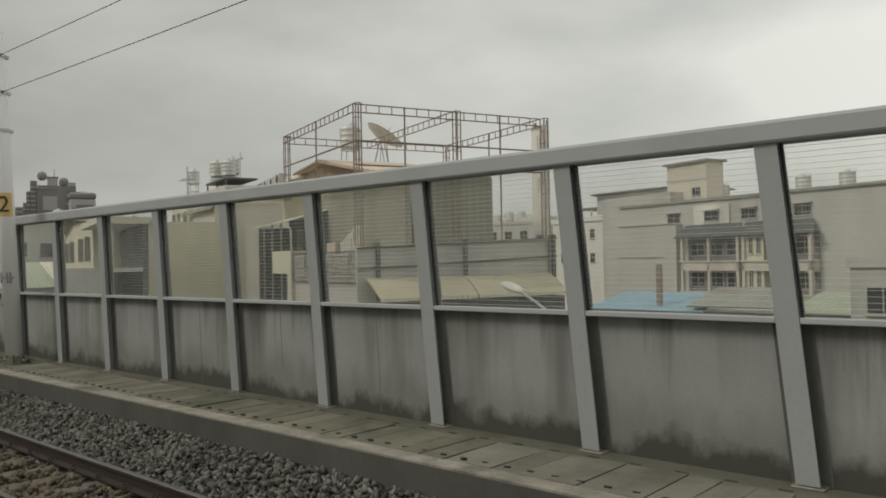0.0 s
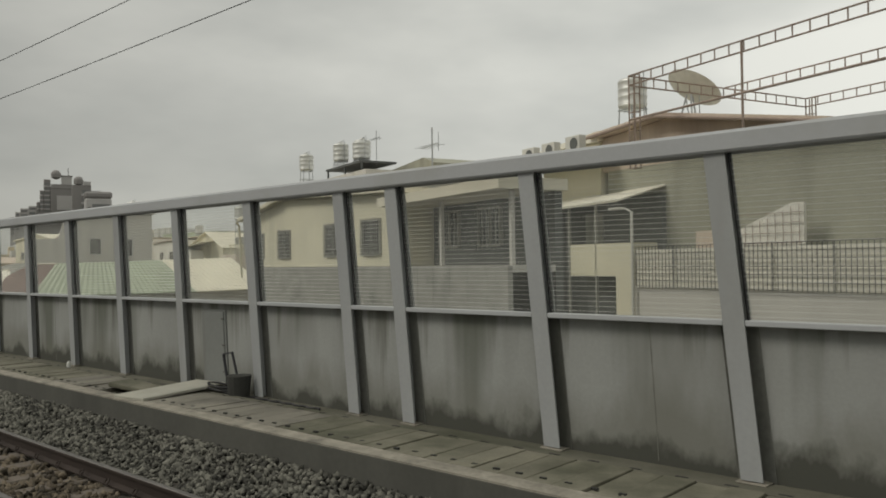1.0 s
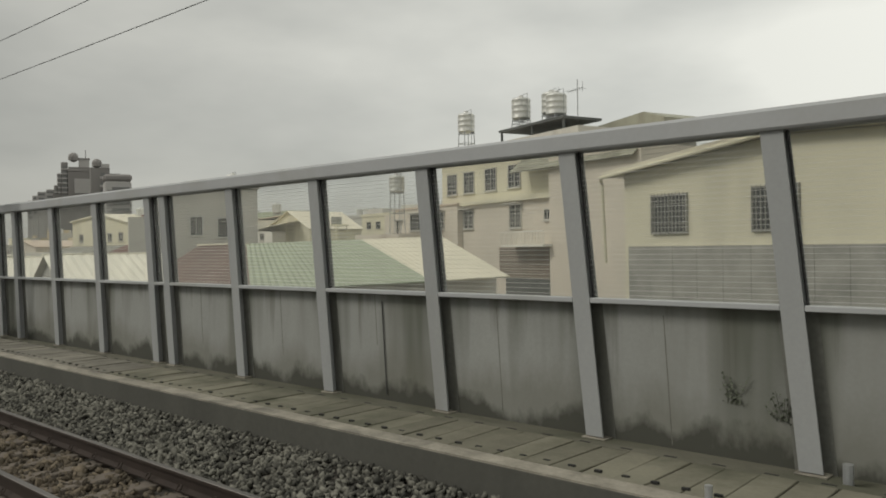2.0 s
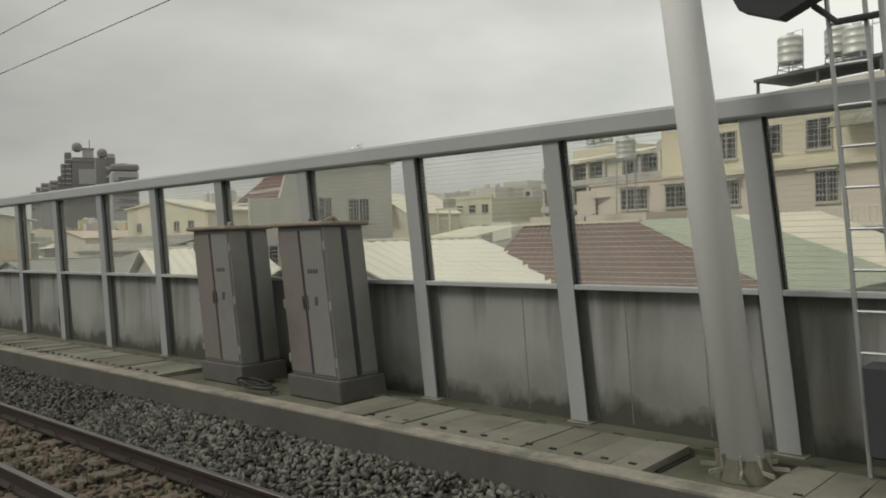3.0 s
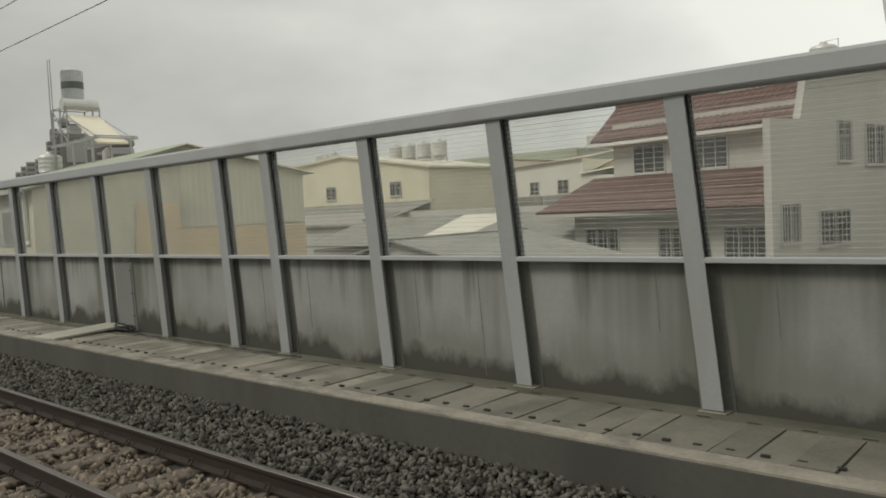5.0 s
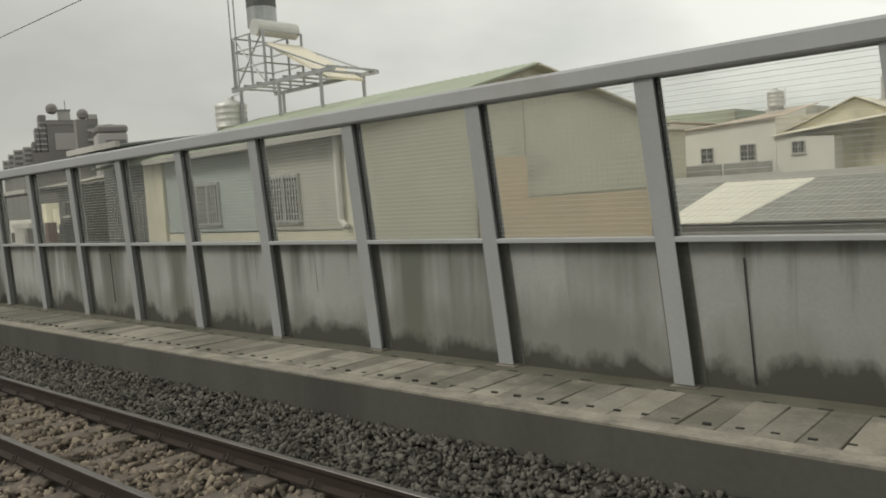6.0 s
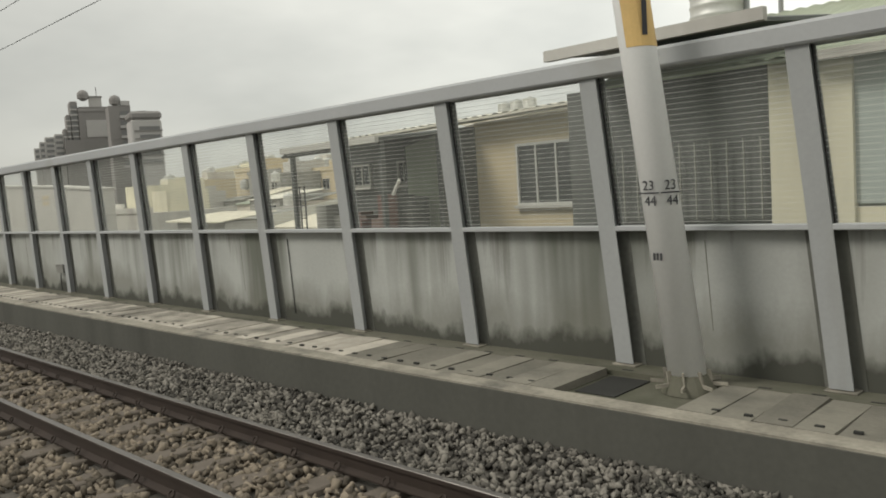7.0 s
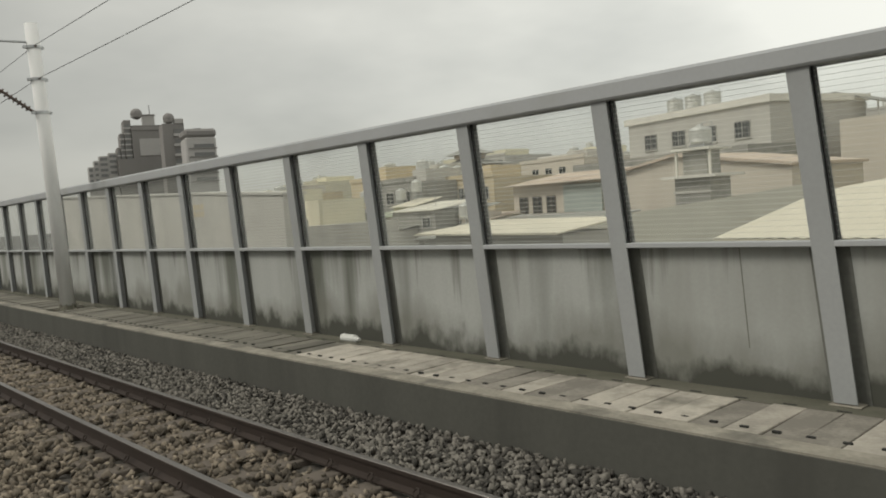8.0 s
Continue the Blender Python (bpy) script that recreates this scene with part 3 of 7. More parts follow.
def cabinet(s, y, seed):
    ob = thing("equipment_cabinet", frame_at(s, y, Z_WALK), "tall brownish grey steel equipment cabinet on a concrete plinth", "cabinet", "trackside cabinets")
    k, w, d, h = 0.13, 0.86, 0.62, 1.98
    part("plinth", lean(boxed(-w / 2 - 0.05, w / 2 + 0.06, -d / 2 - 0.05, d / 2 + 0.05, -0.06, 0.2, bevel=0.015), 0.9, k), M_PLINTH, ob, "dark mossy concrete plinth")
    part("body", lean(boxed(-w / 2, w / 2, -d / 2, d / 2, 0.2, h, bevel=0.012), 0.9, k), M_CAB, ob)
    for x0, x1 in ((-w / 2 + 0.02, -0.022), (0.022, w / 2 - 0.02)):
        dr = part("door", lean(boxed(x0, x1, -d / 2 - 0.018, -d / 2 - 0.002, 0.24, h - 0.05, bevel=0.005), 0.9, k), M_CAB if x0 > 0 else M_CABDOOR, ob, "" if x0 > 0 else "browner door leaf")
        part("handle", lean(boxed(0.03 if x0 > 0 else -0.048, 0.048 if x0 > 0 else -0.03, -d / 2 - 0.035, -d / 2 - 0.018, 1.0, 1.16, bevel=0.004), 0.9, k), M_PLINTH, dr, "dark lever handle")
    for z in (0.35, 1.0, 1.7):
        for x in (-w / 2, w / 2):
            part("hinge", lean(tube(bmesh.new(), (x, -d / 2 - 0.01, z), (x, -d / 2 - 0.01, z + 0.1), 0.012), 0.9, k), M_GALV, ob)
    part("seam", lean(boxed(-0.018, 0.018, -d / 2 - 0.008, -d / 2 - 0.001, 0.24, h - 0.05), 0.9, k), M_INK, ob, "dark gap between the doors")
    part("seam", lean(boxed(w / 2 - 0.002, w / 2 + 0.012, -0.03, 0.03, 0.22, h - 0.02), 0.9, k), M_INK, ob, "dark door seam")
    sd = part("side_door", lean(boxed(w / 2 + 0.002, w / 2 + 0.016, 0.045, d / 2 - 0.02, 0.24, h - 0.05, bevel=0.004), 0.9, k), M_CAB, ob)
    part("roof", lean(boxed(-w / 2 - 0.06, w / 2 + 0.07, -d / 2 - 0.08, d / 2 + 0.06, h, h + 0.05, bevel=0.015), 0.9, k), M_CABTOP, ob, "overhanging rusty cabinet roof")
    for q in range(3):
        random.seed(seed * 10 + q)
        x = random.uniform(-0.3, 0.3)
        part("lifting_eye", lean(tube(bmesh.new(), (x, random.uniform(-0.2, 0.2), h + 0.05), (x + 0.02, 0, h + 0.11), 0.035, 0.02), 0.9, k), M_CABTOP, ob)
    mk = Matrix.Translation((0.2 - 0.07, -d / 2 - 0.019, 1.45)) @ Matrix.Rotation(radians(90), 4, "X")
    bars(ob, mk, 0.2, 0.05, 4)
    bars(ob, Matrix.Translation((0.2 - 0.02, -d / 2 - 0.019, 1.1)) @ Matrix.Rotation(radians(90), 4, "X"), 0.07, 0.1, 3)
    return ob


cabinet(61.13, 6.25, 1)
cabinet(59.18, 6.25, 2)


M_HATCH = mat("hatch_steel", (0.19, 0.197, 0.185), 0.6, var=0.15, scale=1.5, fine=14, bump=0.04, dark=(0.13, 0.12, 0.1), stain=0.4, streak=True)


def hatch(s):
    ob = thing("door_hatch", frame_at(s, 6.86, 0), "grey steel access hatch set in the parapet wall", "door", "parapet hatches")
    part("frame", lean(boxed(-0.33, 0.33, -0.02, 0.03, 0.23, 1.45, bevel=0.004), 0.9, 0.06), M_HATCH, ob)
    lf = part("leaf", lean(boxed(-0.285, 0.285, -0.034, -0.02, 0.28, 1.41, bevel=0.005), 0.9, 0.06), M_HATCH, ob, "grey steel leaf")
    for z in (0.5, 0.9, 1.3):
        part("hinge", lean(boxed(0.24, 0.31, -0.045, -0.034, z, z + 0.02), 0.9, 0.06), M_PLINTH, lf)
    return ob


hatch(27.45), hatch(100.31)


def ramp_plate(s, tilt):
    ob = link_mesh("cover_plate", boxed(-0.33, 0.33, -0.72, 0.72, 0, 0.045, bevel=0.008), M_PLATE)
    ob.matrix_world = frame_at(s, 6.05, 0.302, tilt) @ Matrix.Rotation(radians(1.2), 4, "X")
    return tagged(ob, "pale concrete plate laid across the walkway by the hatch", "plate", "loose plates")


M_PLATE = mat("pale_plate", (0.37, 0.36, 0.305), 0.9, var=0.25, scale=2, bump=0.1)
ramp_plate(27.32, 8), ramp_plate(100.34, 10)
bm = boxed(-0.4, 0.4, -0.19, 0.19, 0, 0.07, bevel=0.012)
broken = link_mesh("broken_slab", bm, M_SLAB)
broken.matrix_world = frame_at(28.08, 5.9, 0.285, 14) @ Matrix.Rotation(radians(5), 4, "Y")
tagged(broken, "broken cover slab lying over a hole in the walkway", "slab")


def cable_loop(s, y, r, seed):
    random.seed(seed)
    pts = []
    for q in range(26):
        a = q / 25 * 4.1 * math.pi
        rr = r * (1 + random.uniform(-0.14, 0.14))
        pts.append(Vector((rr * math.cos(a) * 1.3, rr * math.sin(a) * 0.6, 0.03 + 0.05 * (math.sin(a * 0.5) ** 2) + 0.004 * q)))
    ob = link_mesh("cable_coil", bent(bmesh.new(), pts, 0.014, 6), M_CABLE)
    ob.matrix_world = frame_at(s, y, 0.23)
    return tagged(ob, "loose coil of black cable on the walkway", "cable", "cable coils")


cable_loop(26.84, 6.6, 0.24, 5), cable_loop(99.95, 6.62, 0.2, 6), cable_loop(60.03, 5.75, 0.25, 7)


def walk_cable(s0, s1, y):
    pts = [spot(s0 + (s1 - s0) * q / 30, y + 0.03 * math.sin(q * 1.7), 0.245) for q in range(31)]
    ob = link_mesh("walkway_cable", bent(bmesh.new(), pts, 0.016, 6), M_CABLE)
    return tagged(ob, "black cable lying along the foot of the parapet", "cable", "walkway cables")


walk_cable(95.02, 99.90, 6.62), walk_cable(24.72, 26.95, 6.66)


M_DARKRUB = mat("black_tub_plastic", (0.045, 0.045, 0.04), 0.7, var=0.3, bump=0.1)


def leaning_bin(s):
    """A dark upturned barrow or drum leaning by the hatch."""
    ob = thing("dark_bin", frame_at(s, 6.6, 0.225), "dark plastic bin with a bent handle by the parapet", "bin")
    bm = bmesh.new()
    tube(bm, (0, 0, 0), (0, 0, 0.32), 0.15, 0.18, sides=14)
    part("tub", bm, M_DARKRUB, ob)
    part("handle", bent(bmesh.new(), [(-0.15, -0.1, 0.3), (-0.2, -0.12, 0.62), (0.02, -0.12, 0.66), (0.1, -0.1, 0.36)], 0.02), M_INK, ob)
    return ob


leaning_bin(26.45)


def bracket_box(s, wall=6.86):
    ob = thing("junction_box", frame_at(s, wall, 0), "small grey junction box with cables on the parapet", "box", "junction boxes")
    part("case", lean(boxed(-0.2, 0.2, -0.13, 0.0, 0.66, 0.83, bevel=0.01), 0.8, 0.06), M_CAB, ob)
    part("lid", lean(boxed(-0.21, 0.21, -0.14, 0.0, 0.83, 0.85, bevel=0.004), 0.8, 0.06), M_CAB, ob)
    for x, e in ((-0.12, -0.02), (0.14, 0.2)):
        part("cable_tail", bent(bmesh.new(), [(x, -0.06, 0.66), (x + e * 0.4, -0.07, 0.5), (x + e, -0.06, 0.25)], 0.012), M_CABLE, ob)
    return ob


bracket_box(72.96), bracket_box(139.87)


# thin dark rods added to stand in for upright panel joints
def wall_joint_rod(s, z0, z1, r=0.007):
    ob = link_mesh("joint_rod", tube(bmesh.new(), (0, -0.015, z0), (-0.06 * (z1 - z0), -0.015, z1), r, sides=6), M_CABLE)
    ob.matrix_world = frame_at(s, 6.86, 0)
    return tagged(ob, "thin dark upright rod standing in for a panel joint on the parapet", "cable", "wall cables")


for s, z0, z1 in ((68.55, 0.45, 0.85), (106.34, 0.3, 1.4), (118.16, 0.5, 1.4), (130.89, 0.35, 1.45), (41.26, 0.3, 1.45), ):
    wall_joint_rod(s, z0, z1)


def bottle(s, y, r, h, col_mat, tilt=0):
    bm = bmesh.new()
    tube(bm, (0, 0, 0), (0, 0, h * 0.75), r, sides=12)
    tube(bm, (0, 0, h * 0.75), (0, 0, h), r * 0.9, r * 0.35, sides=12)
    ob = link_mesh("bottle", bm, col_mat)
    ob.matrix_world = frame_at(s, y, 0.23 + (r if tilt else 0)) @ Matrix.Rotation(radians(tilt), 4, "Y")
    return tagged(ob, "pale plastic bottle lying on the walkway", "bottle", "litter")


M_PLASTIC = mat("pale_plastic", (0.62, 0.62, 0.58), 0.5, var=0.1, bump=0)
bottle(31.71, 6.45, 0.04, 0.16, M_PLASTIC), bottle(148.42, 6.6, 0.06, 0.4, M_PLASTIC, 90)
pipe_stub = link_mesh("pipe_stub", tube(bmesh.new(), (0, 0, -0.2), (0, 0, 0.14), 0.03, sides=10), M_GALV)
pipe_stub.matrix_world = frame_at(36.53, 5.5, Z_WALK - 0.05)
tagged(pipe_stub, "short steel pipe stub standing in the kerb", "pipe")

M_WEED = mat("weed_leaf", (0.10, 0.11, 0.08), 0.7, var=0.3, bump=0.05, island=0.4)


def wall_weed(s, z, seed):
    """A small creeper rooted in a crack of the parapet: thin stems with little leaves."""
    random.seed(seed)
    ob = thing("wall_weed", frame_at(s, 6.86, z), "small dark green weed growing from the parapet", "plant", "weeds")
    bm = bmesh.new()
    leaves = bmesh.new()
    for k in range(7):
        x, h = random.uniform(-0.16, 0.16), random.uniform(0.08, 0.3)
        pts = [(0.02 * k - 0.06, 0.0, 0.0), (x * 0.6, -0.02, h * 0.5), (x, -0.035, h)]
        bent(bm, pts, 0.003, 4)
        for q in range(7):
            f = (q + 1) / 7
            c = Vector(pts[0]).lerp(Vector(pts[2]), f) + Vector((random.uniform(-0.04, 0.04), random.uniform(-0.03, 0.0), random.uniform(-0.02, 0.03)))
            u = Vector((random.uniform(-1, 1), random.uniform(-0.5, 0.5), random.uniform(-1, 1))).normalized() * random.uniform(0.008, 0.018)
            w = u.orthogonal() * 0.6
            leaves.faces.new([leaves.verts.new(c + d) for d in (-u, w, u, -w)])
    part("stems", bm, M_WEED, ob)
    part("leaves", leaves, M_WEED, ob)
    return ob


wall_weed(36.47, 0.6, 3), wall_weed(36.89, 0.7, 8)
stub = link_mesh("pipe_stub", tube(bmesh.new(), (0, 0, -0.05), (0, 0, 0.16), 0.04, sides=10), M_GALV)
stub.matrix_world = frame_at(35.91, 6.62, 0.24)
tagged(stub, "short pale pipe stub standing at the foot of the parapet", "pipe")


# ---- the town beyond the parapet ----
M_CREAM = mat("cream_plaster", (0.70, 0.66, 0.505), 0.9, var=0.12, scale=0.7, fine=14, bump=0.08, dark=(0.409, 0.372, 0.291), stain=0.2, streak=True)
M_PINK = mat("pinkish_plaster", (0.66, 0.60, 0.51), 0.9, var=0.1, scale=0.6, fine=14, bump=0.08, dark=(0.446, 0.372, 0.310), stain=0.2, streak=True)
M_SALMON = mat("salmon_plaster", (0.60, 0.50, 0.405), 0.9, var=0.15, scale=0.7, fine=14, bump=0.08, dark=(0.372, 0.285, 0.223), stain=0.3, streak=True)
M_GREYP = mat("grey_plaster", (0.55, 0.532, 0.487), 0.9, var=0.12, scale=0.6, fine=14, bump=0.08, dark=(0.347, 0.329, 0.298), stain=0.25, streak=True)
M_WHITE = mat("white_plaster", (0.794, 0.769, 0.694), 0.9, var=0.1, scale=0.6, fine=14, bump=0.06, dark=(0.521, 0.508, 0.459), stain=0.2, streak=True)
M_YELLOWP = mat("yellow_plaster", (0.61, 0.52, 0.36), 0.9, var=0.12, scale=0.6, fine=14, bump=0.06, dark=(0.471, 0.372, 0.223), stain=0.2, streak=True)
M_TILEWALL = mat("grey_tile_wall", (0.335, 0.329, 0.298), 0.6, var=0.3, scale=2.4, fine=16, bump=0.15, dark=(0.198, 0.198, 0.180), stain=0.35)
# dark tin, also used to colour shaded insides and openings
M_DARKTIN = mat("dark_tin_and_shade", (0.121, 0.127, 0.121), 0.7, metal=0.2, var=0.25, scale=1.5, fine=10, bump=0.1)
M_GREYTIN = mat("grey_corrugated_tin", (0.310, 0.310, 0.279), 0.65, metal=0.2, var=0.2, scale=0.8, fine=8, bump=0.06, dark=(0.248, 0.198, 0.149), stain=0.25, streak=True)
M_CREAMTIN = mat("cream_corrugated_tin", (0.744, 0.694, 0.558), 0.6, var=0.1, scale=0.6, fine=8, bump=0.04, dark=(0.558, 0.508, 0.397), stain=0.15)
M_WALLTIN = mat("pale_siding", (0.68, 0.658, 0.53), 0.65, var=0.08, scale=0.6, fine=8, bump=0.04, dark=(0.471, 0.446, 0.360), stain=0.15)
M_BLUETIN = mat("blue_grey_siding", (0.43, 0.478, 0.448), 0.65, var=0.1, scale=0.7, fine=8, bump=0.04, dark=(0.347, 0.372, 0.347), stain=0.2)
M_GREENTIN = mat("green_grey_tin", (0.372, 0.409, 0.310), 0.65, var=0.12, scale=0.7, fine=8, bump=0.04, dark=(0.273, 0.285, 0.223), stain=0.2)
M_PURPLETIN = mat("purple_brown_tin", (0.20, 0.145, 0.125), 0.7, var=0.2, scale=0.8, fine=8, bump=0.05)
M_WHITETIN = mat("white_ribbed_tin", (0.784, 0.750, 0.638), 0.55, var=0.08, scale=0.6, fine=8, bump=0.03, dark=(0.560, 0.526, 0.448), stain=0.12)
M_REDTILE = mat("red_roof_tile", (0.212, 0.13, 0.112), 0.6, var=0.3, scale=1.5, fine=9, bump=0.1, island=0.5)
M_ORANGEP = mat("orange_patch", (0.72, 0.59, 0.41), 0.85, var=0.1, scale=0.6, bump=0.03)
M_BROWNP = mat("tower_brown", (0.25, 0.238, 0.225), 0.9, var=0.1, scale=0.05, fine=1, bump=0)
M_TOWERP = mat("tower_pale", (0.45, 0.435, 0.415), 0.9, var=0.1, scale=0.05, fine=1, bump=0)
# also colours the sheets that stand for shade inside balconies
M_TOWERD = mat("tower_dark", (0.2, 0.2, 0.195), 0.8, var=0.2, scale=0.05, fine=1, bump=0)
M_STAIN = mat("stainless_tank", (0.60, 0.60, 0.565), 0.5, metal=0.45, var=0.12, scale=2, fine=12, bump=0.02)
M_PANE = mat("dark_window_glass", (0.035, 0.04, 0.042), 0.08, var=0.3, scale=1.5, bump=0, spec=0.6)
M_BARS = mat("white_window_bars", (0.60, 0.60, 0.57), 0.5, var=0.08, bump=0)
M_DISH = mat("dish_mesh_grey", (0.66, 0.64, 0.58), 0.7, metal=0.3, var=0.15, scale=3, bump=0.05)
M_BLUE = mat("blue_tarp", (0.25, 0.38, 0.47), 0.7, var=0.15, scale=2, bump=0.1)
M_AC = mat("ac_casing", (0.58, 0.57, 0.52), 0.55, var=0.1, bump=0.02)
GROUND = -8.2


def hbox(ob, name, material, a0, a1, b0, b1, z0, z1, label="", bevel=0.0):
    """A box in a house's own plan: a onward along the line, b away from it."""
    return part(name, boxed(-a1, -a0, b0, b1, z0, z1, bevel=bevel), material, ob, label)


def sheet(ob, name, material, p00, p10, p11, p01, pitch=0.3, amp=0.03, label="", thick=0.05, tiles=0.0):
    """A profiled sheet: ribs run from p00 to p01 and repeat from p00 to p10; with tiles, it steps in rows as well."""
    q = [Vector((-p[0], p[1], p[2])) for p in (p00, p10, p11, p01)]
    nrm = (q[1] - q[0]).cross(q[3] - q[0]).normalized()
    if nrm.z < -0.02:
        nrm = -nrm
    n = max(2, int((q[1] - q[0]).length / pitch))
    rows = max(1, int((q[3] - q[0]).length / tiles)) if tiles else 1
    bm = bmesh.new()
    for r in range(rows):
        f0, f1 = r / rows, (r + 1) / rows
        lo, hi = [], []
        for k in range(2 * n + 1):
            u = k / (2 * n)
            d = amp if k % 2 else 0.0
            e0, e1 = q[0].lerp(q[1], u), q[3].lerp(q[2], u)
            lo.append(bm.verts.new(e0.lerp(e1, f0) + nrm * (d + (0.035 if tiles else 0))))
            hi.append(bm.verts.new(e0.lerp(e1, f1) + nrm * d))
        for k in range(2 * n):
            bm.faces.new((lo[k], lo[k + 1], hi[k + 1], hi[k]))
    back = [bm.verts.new(p - nrm * thick) for p in q]
    bm.faces.new(back)
    top = [bm.verts.new(p) for p in q]
    for k in range(4):
        bm.faces.new((back[k], back[(k + 1) % 4], top[(k + 1) % 4], top[k]))
    return part(name, bm, material, ob, label)


def prism(ob, name, material, pts, b0, b1, label=""):
    """A wall whose outline is given in (a, z), from b0 to b1."""
    bm = bmesh.new()
    f = [bm.verts.new((-a, b0, z)) for a, z in pts]
    g = [bm.verts.new((-a, b1, z)) for a, z in pts]
    bm.faces.new(f), bm.faces.new(g[::-1])
    for k in range(len(pts)):
        bm.faces.new((f[k], g[k], g[(k + 1) % len(pts)], f[(k + 1) % len(pts)]))
    bmesh.ops.recalc_face_normals(bm, faces=bm.faces)
    return part(name, bm, material, ob, label)


def prism_side(ob, name, material, pts, a0, a1, label=""):
    """A wall whose outline is given in (b, z), from a0 to a1."""
    bm = bmesh.new()
    f = [bm.verts.new((-a0, b, z)) for b, z in pts]
    g = [bm.verts.new((-a1, b, z)) for b, z in pts]
    bm.faces.new(f), bm.faces.new(g[::-1])
    for k in range(len(pts)):
        bm.faces.new((f[k], g[k], g[(k + 1) % len(pts)], f[(k + 1) % len(pts)]))
    bmesh.ops.recalc_face_normals(bm, faces=bm.faces)
    return part(name, bm, material, ob, label)


def window(ob, face, u, at, z, w, h, nv=0, nh=0, frame=None, sill=True, mullion=1, hood=False):
    """A window on a wall: face "f" looks to the railway at b = at, "s" looks back along the line at a = at. u, z: lower corner."""
    frame = frame or M_BARS

    def bx(bm, u0, u1, d0, d1, z0, z1):
        if face == "f":
            return box(bm, -u1, -u0, at - d1, at - d0, z0, z1)
        return box(bm, -at + d0, -at + d1, u0, u1, z0, z1)

    t = 0.05
    bm = bmesh.new()
    for r in ((u, u + w, z, z + t), (u, u + w, z + h - t, z + h), (u, u + t, z + t, z + h - t), (u + w - t, u + w, z + t, z + h - t)):
        bx(bm, r[0], r[1], -0.05, 0.07, r[2], r[3])
    for k in range(mullion):
        c = u + w * (k + 1) / (mullion + 1)
        bx(bm, c - 0.02, c + 0.02, 0.0, 0.055, z + t, z + h - t)
    wd = part("window", bm, frame, ob)
    part("pane", bx(bmesh.new(), u + t, u + w - t, 0.005, 0.02, z + t, z + h - t), M_PANE, wd, "dark reflecting pane")
    if nv or nh:
        bm = bmesh.new()
        for k in range(nv):
            c = u + w * (k + 0.5) / nv
            bx(bm, c - 0.009, c + 0.009, 0.11, 0.13, z - 0.03, z + h + 0.03)
        for k in range(nh):
            c = z + h * (k + 0.5) / nh
            bx(bm, u - 0.03, u + w + 0.03, 0.1, 0.115, c - 0.009, c + 0.009)
        part("grille", bm, frame, wd, "painted window grille")
    if sill:
        part("sill", bx(bmesh.new(), u - 0.06, u + w + 0.06, 0.0, 0.14, z - 0.07, z - 0.005), M_GREYP, wd)
    if hood:
        part("hood", bx(bmesh.new(), u - 0.1, u + w + 0.1, 0.0, 0.45, z + h + 0.02, z + h + 0.09), M_GREYP, wd)
    return wd


def water_tank(m, r=0.55, h=1.2, legs=0.8, label="stainless steel rooftop water tank on a steel stand"):
    ob = thing("water_tank", m, label, "tank", "water tanks")
    bm = bmesh.new()
    prof = [(0.0, 0.0), (r * 0.75, 0.02), (r * 0.98, 0.1), (r, 0.16)]
    for k in range(4):
        z = 0.16 + (h - 0.32) * k / 3
        prof += [(r, z), (r * 1.03, z + 0.03), (r, z + 0.06)]
    prof += [(r, h - 0.08), (r * 0.9, h), (r * 0.3, h + 0.1), (r * 0.28, h + 0.2), (0.0, h + 0.2)]
    n = 20
    rings = [[bm.verts.new((q * math.cos(2 * math.pi * k / n), q * math.sin(2 * math.pi * k / n), z + legs)) for k in range(n)] for q, z in prof if q > 0]
    for a, b in zip(rings, rings[1:]):
        for k in range(n):
            bm.faces.new((a[k], a[(k + 1) % n], b[(k + 1) % n], b[k]))
    bm.faces.new(rings[0][::-1]), bm.faces.new(rings[-1])
    body = part("body", bm, M_STAIN, ob)
    for p in body.data.polygons:
        p.use_smooth = True
    if legs:
        for k in range(4):
            a = math.pi / 4 + k * math.pi / 2
            part("leg", tube(bmesh.new(), (r * 1.05 * math.cos(a), r * 1.05 * math.sin(a), 0), (r * 0.9 * math.cos(a), r * 0.9 * math.sin(a), legs + 0.1), 0.03, sides=6), M_GALV, ob)
        for z in (legs * 0.5, legs - 0.03):
            bm = bmesh.new()
            pts = [(r * math.cos(math.pi / 4 + k * math.pi / 2), r * math.sin(math.pi / 4 + k * math.pi / 2), z) for k in range(5)]
            part("ring", bent(bm, pts, 0.025), M_GALV, ob)
    part("pipe", bent(bmesh.new(), [(r + 0.1, 0, 0), (r + 0.1, 0, h + legs + 0.25), (r * 0.2, 0, h + legs + 0.22)], 0.02), M_GALV, ob)
    return ob


def ac_unit(m):
    ob = thing("air_conditioner", m, "cream outdoor air conditioner unit", "air conditioner", "air conditioners")
    part("case", boxed(-0.42, 0.42, -0.16, 0.16, 0, 0.6, bevel=0.02), M_AC, ob)
    bm = bmesh.new()
    tube(bm, (0.1, -0.165, 0.3), (0.1, -0.175, 0.3), 0.22, sides=18)
    part("fan_guard", bm, M_DARKTIN, ob, "dark round fan guard")
    part("feet", boxed(-0.36, 0.36, -0.14, 0.14, -0.08, 0.0), M_GALV, ob)
    return ob


